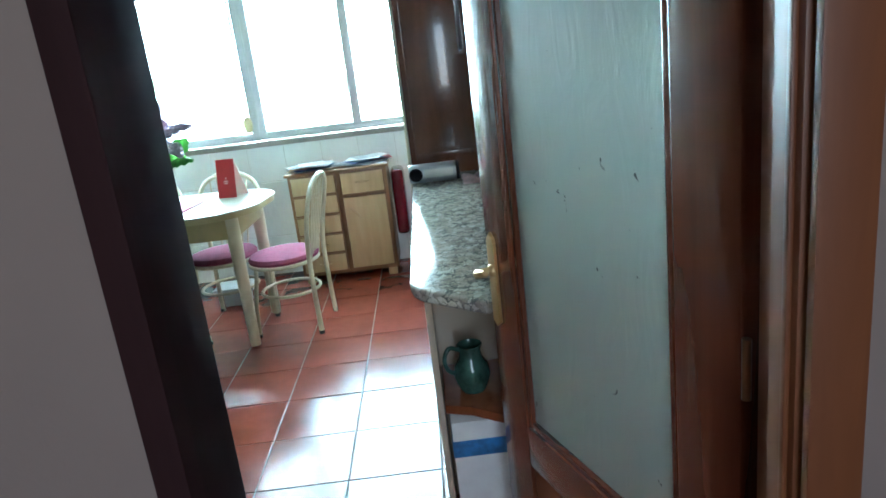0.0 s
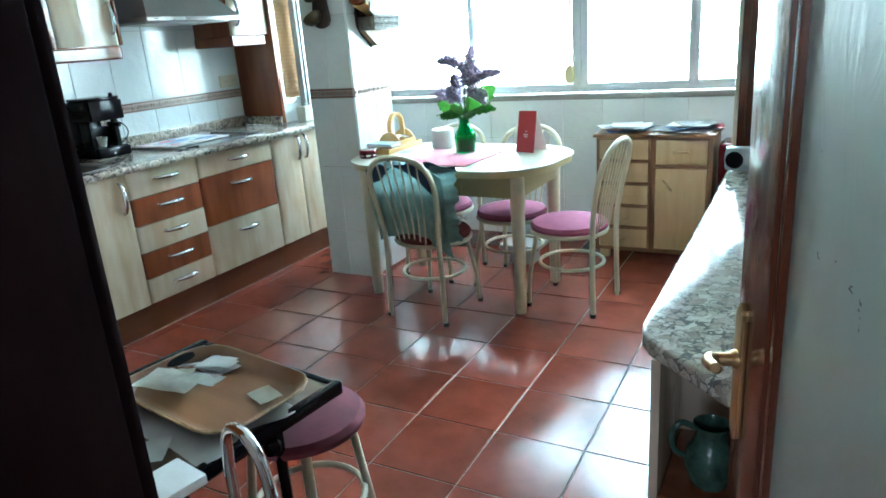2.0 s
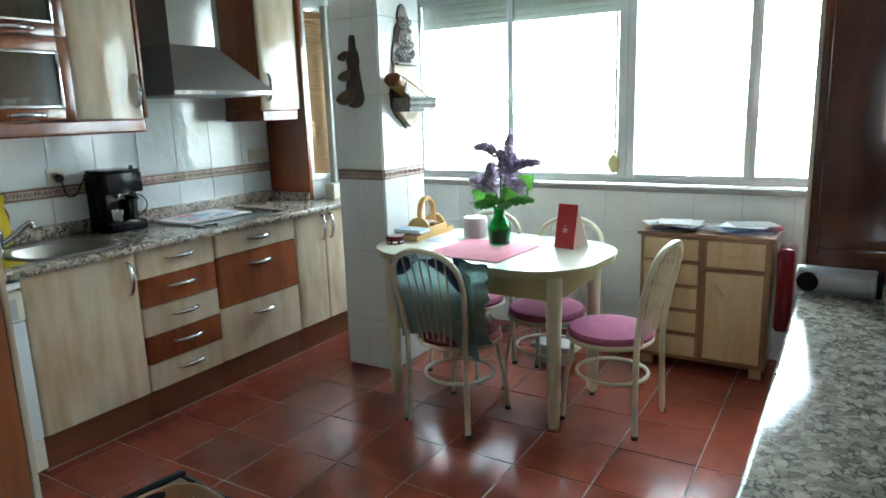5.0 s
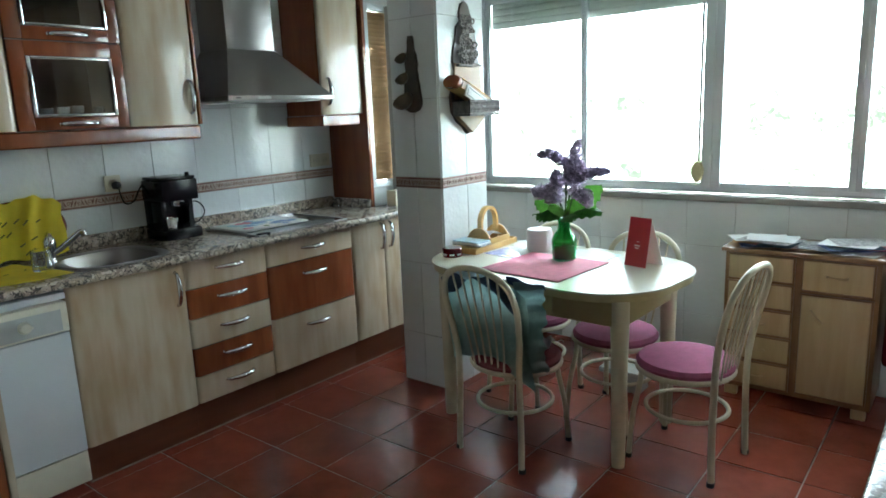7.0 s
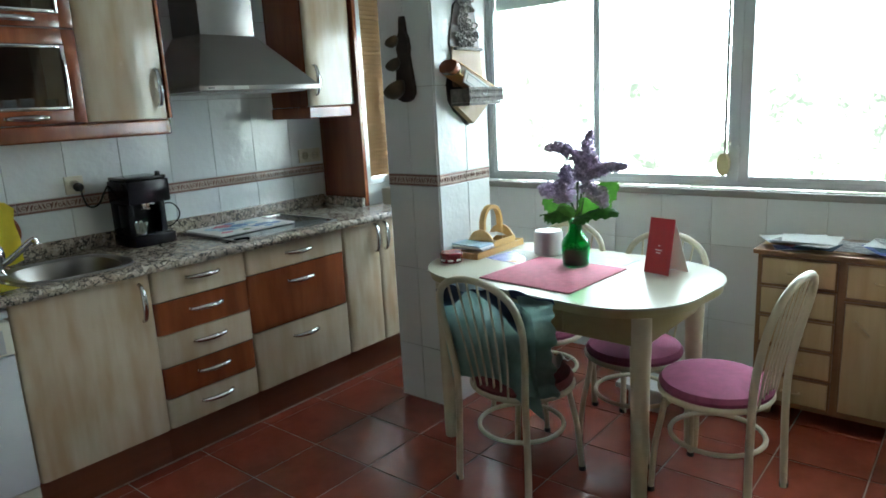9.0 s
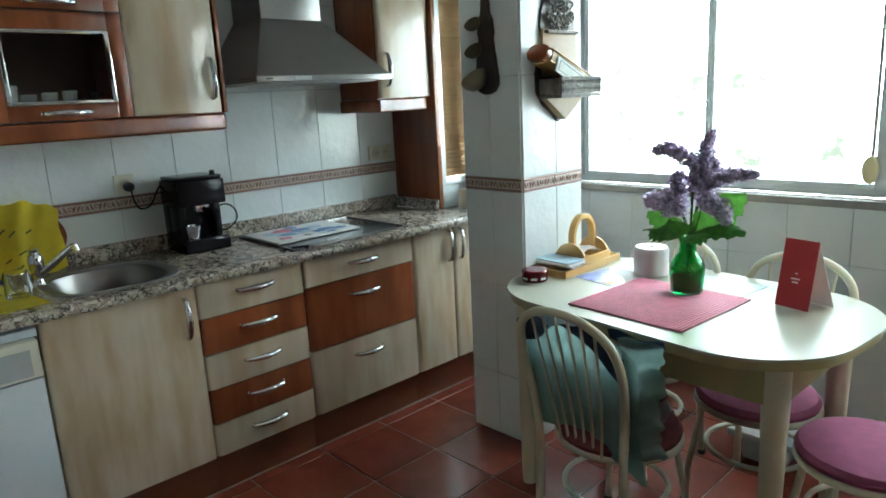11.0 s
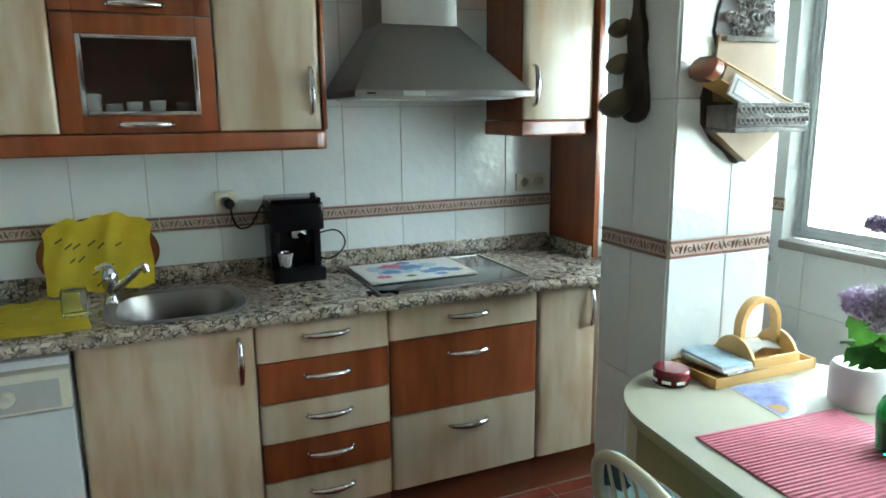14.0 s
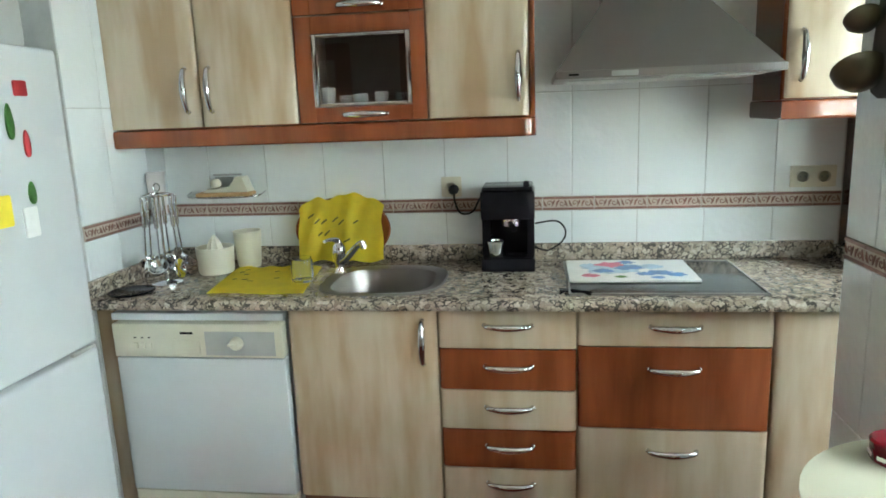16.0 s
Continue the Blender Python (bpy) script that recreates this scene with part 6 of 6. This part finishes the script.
part("side_fall", sheet(10, 40, lambda u, v: (0.165 + 0.075 * u * (1 - 0.35 * v) + u * (0.009 * math.sin(21 * v) + 0.006 * math.sin(47 * v + 1)), -0.215 + 0.10 * u + 0.05 * v + 0.010 * math.sin(10 * v + 5 * u), 0.822 - 0.382 * v - 0.03 * u + 0.004 * math.sin(9 * u)), 0.002), M_TEAL, tx, "ragged side fall of the garment")
part("hem", sheet(12, 5, lambda u, v: (0.135 + 0.112 * u, -0.216 + 0.100 * u + 0.012 * v - 0.004, 0.842 - 0.045 * u - v * (0.030 + 0.012 * math.sin(6 * u)) + 0.006 * math.sin(8 * u)), 0.004), M_NAVY, tx, "dark navy folded hem")
one("seat_cloth", turned(sheet(18, 14, lambda u, v: (0.02 + 0.13 * u, 0.05 + 0.12 * v, 0.489 + 0.022 * math.sin(7 * u + 5 * v) ** 2 + 0.02 * math.sin(4 * v) * u), 0.003), pose(-1.351, 3.245, -0.024, 0, 0, -5.3)), M_CERAMIC, "crumpled pale cloth lying on the chair seat", "cloth")

# ---- magazines on the chest ----
rng = random.Random(12)


def wavy(w, d, amp, seed, thick):
    return sheet(12, 8, lambda u, v: (w * (2 * u - 1), d * (2 * v - 1), amp * (1 + math.sin(4.1 * u + 2.3 * v + seed)) * (0.35 + abs(2 * u - 1) ** 2)), thick)


for pile, (px0, count, z) in enumerate(((-0.62, 9, 0.7750), (-0.27, 10, 0.7750), (-0.45, 4, 0.7750))):
    for i in range(count):
        w, d = rng.uniform(0.075, 0.13), rng.uniform(0.07, 0.115)
        th = rng.uniform(0.0012, 0.0036)
        m = (M_NEWS, M_PAPER, M_LAV, M_NEWS, M_RED, M_PAPER, M_SLATE, M_PAPER, M_BLIND)[(i * 2 + pile * 3) % 9]
        bm = wavy(w, d, rng.uniform(0.0005, 0.0018), rng.uniform(0, 6), th)
        turned(bm, pose(px0 + rng.uniform(-0.075, 0.075), 4.415 + rng.uniform(-0.03, 0.035), z + th, 0, 0, rng.uniform(-30, 30)))
        one("magazine", bm, m, "printed magazine in a loose pile on the chest", "magazine", "magazines on the chest")
        z += th + 0.0022
one("red_bag", box(-0.092, -0.01, 4.30, 4.54, 0.28, 0.72, 0.03, seg=3), M_REDTIN, "dark red bag hanging beside the chest", "bag")
st = thing("bathroom_scale", "white object standing under the table", "stool", (-1.18, 4.10, 0))
part("plate", box(-1.31, -1.05, 4.00, 4.20, 0.10, 0.13, 0.01), M_WHITE, st)
part("support", box(-1.26, -1.10, 4.04, 4.16, 0.0, 0.0995, 0.006), M_WHITE, st)

# ---- on the east counter ----
rd = thing("radio", "silver portable radio cassette player on granite", "radio", (0.19, 3.12, ZR))
RM = pose(0.19, 3.12, ZR + 0.001, 0, 0, -3)
bm = prism(rounded(-0.045, 0.045, 0.004, 0.092, 0.035, 6), -0.125, 0.105, 0.008, axis="x")
part("body", turned(bm, RM), M_SILVER, rd)
bm = lathe([(0, 0.004), (0.028, 0.004), (0.033, 0.0)], n=24)
part("speaker", turned(bm, RM @ Matrix.Translation((-0.09, -0.047, 0.048)) @ Matrix.Rotation(radians(90), 4, "X")), M_BLACK, rd)
part("grille", turned(box(-0.05, 0.09, -0.049, -0.044, 0.03, 0.07, 0.003), RM), M_GREY, rd)
part("end_cap", turned(box(0.104, 0.122, -0.04, 0.04, 0.008, 0.088, 0.006), RM), M_BLACK, rd)
one("crumpled_paper", sheet(16, 12, lambda u, v: (0.315 + 0.20 * u, 2.94 + 0.15 * v, ZR + 0.004 + 0.06 * abs(math.sin(5 * u + 3 * v)) * (1 - abs(2 * u - 1) * 0.4) * math.sin(math.pi * v)), 0.003), plain("pink_wrapper", (0.62, 0.42, 0.42), 0.5, 0, 0.3, 30), "crumpled pink wrapper on the granite counter", "paper")
jg = thing("pottery_jug", "green glazed pottery jug on the corner shelf", "jug", (0.212, 1.595, 0.474))
JM = Matrix.Translation((0.212, 1.595, 0.475)) @ Matrix.Scale(0.80, 4)
part("body", turned(lathe([(0, 0), (0.045, 0), (0.055, 0.02), (0.066, 0.06), (0.060, 0.095), (0.042, 0.125), (0.038, 0.15), (0.046, 0.172), (0.043, 0.173), (0.034, 0.15), (0.05, 0.09), (0.05, 0.02), (0, 0.012)]), JM), M_JUG, jg)
part("handle", turned(tube(curve([(-0.035, -0.008, 0.156), (-0.072, -0.025, 0.174), (-0.092, -0.035, 0.139), (-0.082, -0.03, 0.094), (-0.049, -0.015, 0.069)], 6), 0.008, 10), JM), M_JUG, jg)
gl = thing("glass_cabinet", "wall cabinet with a chrome framed glass door", "cabinet", (0.55, 2.7, 1.40))
part("body", box(0.40, XE - 0.004, 1.70, EY1 - 0.010, 1.40, 2.44, 0.003), M_TALL, gl)
part("pane", box(0.385, 0.396, 2.72, EY1 - 0.02, 1.42, 2.18, 0.002), M_HOB, gl, "dark glass door")
for a in ((0.378, 0.398, 2.70, 2.722, 1.40, 2.2), (0.378, 0.398, EY1 - 0.022, EY1 - 0.004, 1.40, 2.2), (0.378, 0.398, 2.722, EY1 - 0.022, 1.40, 1.42)):
    part("trim", box(*a, 0.004), M_CHROME, gl)

# ---- side table by the door ----
sd = thing("side_table", "brown folding side table with a black metal frame", "table", (-0.9, 1.2, 0))
QM = pose(-1.00, 1.165, 0, 0, 0, -7)
part("top", turned(box(-0.27, 0.26, -0.40, 0.40, 0.545, 0.562, 0.004), QM), M_TABLEBROWN, sd, "dark brown wooden top")
for a in ((0.255, 0.282, -0.41, 0.41), (-0.297, -0.270, -0.41, 0.41)):
    part("frame_rail", turned(box(*a, 0.535, 0.570, 0.006), QM), M_BLACK, sd, "black metal rail")
for a in ((-0.27, 0.255, 0.39, 0.41), (-0.27, 0.255, -0.41, -0.39)):
    part("frame_rail", turned(box(*a, 0.535, 0.566, 0.006), QM), M_BLACK, sd, "black metal rail")
for x, y in ((0.235, 0.22), (-0.25, 0.22), (0.235, -0.3), (-0.25, -0.3)):
    part("leg", turned(tube([(x, y, 0.0), (x, y, 0.534)], 0.014, 12), QM), M_BLACK, sd)
part("knob", turned(lathe([(0, 0), (0.02, 0.0), (0.022, 0.02), (0.015, 0.03), (0, 0.032)], (0.275, 0.17, 0.50)), QM), M_BLACK, sd)
YM = pose(-0.945, 1.365, 0.563, 0, 0, -9)
one("newspaper", turned(sheet(16, 12, lambda u, v: (-0.275 + 0.51 * u + 0.02 * math.sin(9 * v), -0.185 + 0.28 * v - 0.03 * u, 0.002 + 0.006 * abs(math.sin(4 * u + 5 * v)) - 0.012 * (v < 0.05) * u), 0.002), YM), M_PAPER, "white newspaper spread under the tray", "newspaper")
tr = thing("tray", "worn brown pressed wood tray with a raised lip", "tray", (-0.945, 1.365, 0.572), -9.0, local=True)
bm = bmesh.new()
loops = []
for grow, z in ((0.0, 0.0), (0.030, 0.024), (0.034, 0.025), (0.030, 0.030), (0.004, 0.007), (-0.012, 0.006)):
    loops.append([bm.verts.new((a, b, z)) for a, b in rounded(-0.200 - grow, 0.200 + grow, -0.122 - grow, 0.122 + grow, 0.055 + grow, 8)])
for a, b in zip(loops, loops[1:]):
    for i in range(len(a)):
        bm.faces.new([a[i], a[(i + 1) % len(a)], b[(i + 1) % len(a)], b[i]])
bm.faces.new(loops[0]), bm.faces.new(loops[-1])
part("dish", bm, M_TRAY, tr)
rim = rounded(-0.233, 0.233, -0.155, 0.155, 0.088, 8)
part("rim", tube([(a, b, 0.0275 + 0.0015 * math.sin(2.3 * i)) for i, (a, b) in enumerate(rim)], 0.0036, 6, closed=True), M_WORN, tr, "chipped pale rim")
bm = prism([(0.013 * math.cos(a), 0.045 * math.sin(a)) for a in [2 * math.pi * i / 18 for i in range(18)]], 0.0, 0.0015)
turned(bm, Matrix.Translation((-0.2165, 0.05, 0.0195)) @ Matrix.Rotation(radians(42), 4, "Y"))
part("grip_hole", bm, M_BLACK, tr, "dark oval grip hole")
rng = random.Random(21)
for i, (x, y, w, d, r, k, m) in enumerate(((-0.100, 0.082, 0.058, 0.040, -5, 0.006, M_CERAMIC), (-0.105, 0.086, 0.050, 0.034, 8, 0.004, M_PAPER), (-0.098, 0.094, 0.038, 0.030, 18, 0.004, M_PAPER), (-0.175, 0.066, 0.050, 0.008, 40, 0.002, M_PAPER), (-0.075, 0.022, 0.055, 0.026, 12, 0.004, M_PAPER), (-0.155, 0.012, 0.032, 0.018, 40, 0.003, M_IVORY), (-0.115, -0.045, 0.088, 0.050, 16, 0.012, M_BAG), (-0.10, -0.040, 0.060, 0.034, 5, 0.004, M_BAG), (0.140, 0.050, 0.038, 0.030, -12, 0.004, M_IVORY))):
    z = (0.0065, 0.013, 0.0175, 0.0065, 0.0065, 0.0105, 0.0145, 0.031, 0.0065)[i]
    bm = sheet(8, 6, lambda u, v: (w * (2 * u - 1), d * (2 * v - 1), k + (0.0018 if m is M_BAG else 0.0008) * math.sin(9 * u + i) + (0.0016 if m is M_BAG else 0.0006) * math.sin(9 * v + 2 * i + 4 * u)), k)
    one("paper_slip", turned(bm, pose(-0.945, 1.365, 0.572, 0, 0, -9) @ pose(x, y, z + 0.001, 0, 0, r)), m, "white paper slip or card on the tray", "paper", "papers on the tray")
one("tissue_pack", turned(sheet(12, 8, lambda u, v: (-0.055 + 0.11 * u, -0.045 + 0.09 * v, 0.012 + 0.008 * math.sin(6 * u) * math.sin(5 * v)), 0.010), pose(-0.895, 1.105, 0.565, 0, 0, 35)), M_PAPER, "soft white tissue pack on the side table", "tissues")
one("white_box", turned(box(-0.053, 0.053, -0.075, 0.075, 0, 0.022, 0.002), pose(-0.752, 1.031, 0.5625, 0, 0, -10)), M_PAPER, "flat white cardboard box on the side table", "box")
sl = thing("stool", "round pink padded stool with cream tubular legs", "stool", (-0.805, 1.505, 0), local=True)
part("seat", lathe([(0, 0.425), (0.15, 0.425), (0.175, 0.438), (0.178, 0.452), (0.165, 0.468), (0.11, 0.480), (0, 0.486)], n=36), M_DUSK, sl, "round padded dusky pink seat")
for i in range(4):
    a = radians(45 + 90 * i)
    part("leg", tube([(0.13 * math.cos(a), 0.13 * math.sin(a), 0.424), (0.185 * math.cos(a), 0.185 * math.sin(a), 0.0)], 0.0115, 10), M_CREAMPAINT, sl)
part("stretcher_ring", tube([(0.15 * math.cos(a), 0.15 * math.sin(a), 0.20) for a in [2 * math.pi * i / 36 for i in range(36)]], 0.009, 8, closed=True), M_CREAMPAINT, sl)
mc = thing("metal_chair", "chrome tubular chair pushed against the side table", "chair", (-0.49, 1.03, 0), -20.0, local=True)
part("back_frame", tube(curve([(-0.088, 0, 0.0), (-0.088, 0, 0.54), (-0.079, 0, 0.70), (-0.036, 0, 0.762), (0.036, 0, 0.762), (0.079, 0, 0.70), (0.088, 0, 0.54), (0.088, 0, 0.0)], 6), 0.011, 10), M_CHROME, mc)
part("grip", tube([(0.085, 0, 0.66), (0.088, 0, 0.58)], 0.017, 12), M_RUBBER, mc, "black ribbed grip")

# ---- tiles: each a piece of its wall or floor ----
PIECES = {}
rng = random.Random(5)


def tile_mesh(w, h, t, mat):
    key = (round(w, 3), round(h, 3), t, mat.name)
    if key not in PIECES:
        a, b, c = w / 2, h / 2, 0.0016
        v = [(-a, -b, 0), (a, -b, 0), (a, b, 0), (-a, b, 0), (-a, -b, t - c * 0.6), (a, -b, t - c * 0.6), (a, b, t - c * 0.6), (-a, b, t - c * 0.6), (-a + c, -b + c, t), (a - c, -b + c, t), (a - c, b - c, t), (-a + c, b - c, t)]
        f = [(0, 1, 5, 4), (1, 2, 6, 5), (2, 3, 7, 6), (3, 0, 4, 7), (4, 5, 9, 8), (5, 6, 10, 9), (6, 7, 11, 10), (7, 4, 8, 11), (8, 9, 10, 11)]
        me = bpy.data.meshes.new("tile")
        me.from_pydata(v, [], f)
        me.materials.append(mat)
        PIECES[key] = me
    return PIECES[key]


def lay(parent, u0, u1, v0, v1, mat, place, name="tile", gap=0.0016, t=0.006, tilt=0.0):
    if u1 - u0 < 0.012 or v1 - v0 < 0.012:
        return None
    ob = new(name, tile_mesh(u1 - u0 - 2 * gap, v1 - v0 - 2 * gap, t, mat))
    m = place((u0 + u1) / 2, (v0 + v1) / 2)
    ob.parent = parent
    ob.matrix_basis = m @ pose(0, 0, 0, rng.gauss(0, tilt), rng.gauss(0, tilt), 0)
    return ob


def cuts(lo, hi, at, step):
    k = math.ceil((lo - at) / step - 1e-6)
    out = [lo]
    while at + k * step < hi - 0.004:
        if at + k * step > lo + 0.004:
            out.append(at + k * step)
        k += 1
    return out + [hi]


def relief_mesh(w):
    """Raised red lines and scrolls of a border tile, about its middle."""
    bm = bmesh.new()
    for s in (-1, 1):
        box(-w / 2, w / 2, s * 0.0215 - 0.0042, s * 0.0215 + 0.0042, 0.0055, 0.0085, 0.001, bm, 1)
    m = max(1, round(w / 0.05))
    for k in range(m):
        c, g = (k + 0.5) * w / m - w / 2, 1 if k % 2 else -1
        spiral = [(c + (0.002 + 0.0010 * i) * math.cos(0.62 * i), g * (0.002 + 0.0010 * i) * math.sin(0.62 * i), 0.0065) for i in range(11)]
        tube(spiral, 0.0020, 5, bm)
        if w > 0.04:
            tube(curve([(c - 0.022, -g * 0.013, 0.0065), (c - 0.017, g * 0.004, 0.0065), (c - 0.009, g * 0.012, 0.0065)], 3), [0.0012 + 0.0030 * math.sin(math.pi * i / 6) for i in range(7)], 5, bm)
            tube(curve([(c + 0.010, g * 0.013, 0.0065), (c + 0.016, -g * 0.002, 0.0065), (c + 0.021, -g * 0.013, 0.0065)], 3), [0.0012 + 0.0030 * math.sin(math.pi * i / 6) for i in range(7)], 5, bm)
    me = bpy.data.meshes.new("relief")
    bm.to_mesh(me)
    bm.free()
    me.materials.append(M_BANDRED)
    return me


RELIEF = {}
ZROWS = (0.0, 0.29, 0.69, 1.095)
ZUP = (1.150, 1.550, 1.950, 2.350, ZC)


def tiled(parent, u0, u1, at, place, z0=0.0, z1=None, band=True, step=0.245, band_at=0.0):
    z1 = ZC if z1 is None else z1
    cols = cuts(u0, u1, at, step)
    for rows in (ZROWS, ZUP):
        for a, b in zip(rows, rows[1:]):
            a, b = max(a, z0), min(b, z1)
            if b - a > 0.012:
                for c, d in zip(cols, cols[1:]):
                    lay(parent, c, d, a, b, M_TILE, place, tilt=0.12)
    if band and z1 > 1.16:
        bc = cuts(u0, u1, band_at, 0.2)
        for c, d in zip(bc, bc[1:]):
            ob = lay(parent, c, d, 1.095, 1.150, M_BAND, place, "border_tile", 0.001, 0.006, 0.1)
            if ob:
                w = round(d - c, 3)
                if w not in RELIEF:
                    RELIEF[w] = relief_mesh(w - 0.003) if w > 0.15 else relief_mesh(w * 0.98)
                r = new("relief", RELIEF[w])
                r.parent = ob


D = bpy.data.objects
east = lambda x: (lambda u, v: Matrix.Translation((x, u, v)) @ Matrix(((0, 0, 1, 0), (1, 0, 0, 0), (0, 1, 0, 0), (0, 0, 0, 1))))
south = lambda y: (lambda u, v: Matrix.Translation((u, y, v)) @ Matrix(((1, 0, 0, 0), (0, 0, -1, 0), (0, 1, 0, 0), (0, 0, 0, 1))))
north = lambda y: (lambda u, v: Matrix.Translation((u, y, v)) @ Matrix(((-1, 0, 0, 0), (0, 0, 1, 0), (0, 1, 0, 0), (0, 0, 0, 1))))
tiled(D["wall_west"], 1.251, 3.918, 2.934, east(XW), 0.90, 2.5, True, 0.2485, 0.02)
tiled(D["wall_south_return"], XW, -2.62, -2.811, north(1.245), 0.90, 2.5, True, 0.245, -2.62)
tiled(D["pillar"], -2.285, -1.975, -2.135, south(3.562), 0, 2.5, True, 0.26, -1.975)
tiled(D["pillar"], 3.562, 3.955, 3.775, east(-1.975), 0, 2.5, True, 0.245, 3.562)
tiled(D["wall_north"], -2.52, XE, -1.097, south(YN), 0, 0.939, False, 0.262)
tiled(D["wall_north"], -2.87, -2.52, -2.669, south(YN), 0, 2.5, True, 0.262, -2.52)
tiled(D["wall_west_return"], 3.95, YN, 4.2, east(-2.87), 0, 1.02, False)
for c, d in zip(cuts(XW, XE, -0.252, 0.333), cuts(XW, XE, -0.252, 0.333)[1:]):
    for e, f in zip(cuts(0.5, YN, 1.934, 0.333), cuts(0.5, YN, 1.934, 0.333)[1:]):
        lay(D["floor"], c, d, e, f, M_FLOOR, lambda u, v: Matrix.Translation((u, v, -0.0085 + 0.0006 * rng.random())), "floor_tile", 0.0028, 0.009, 0.10)
for c, d in zip(cuts(-1.0, 1.3, -0.252, 0.333), cuts(-1.0, 1.3, -0.252, 0.333)[1:]):
    for e, f in zip(cuts(-2.12, 0.5, 0.195, 0.333), cuts(-2.12, 0.5, 0.195, 0.333)[1:]):
        lay(D["floor"], c, d, e, f, M_FLOOR, lambda u, v: Matrix.Translation((u, v, -0.0085 + 0.0006 * rng.random())), "floor_tile", 0.0028, 0.009, 0.10)
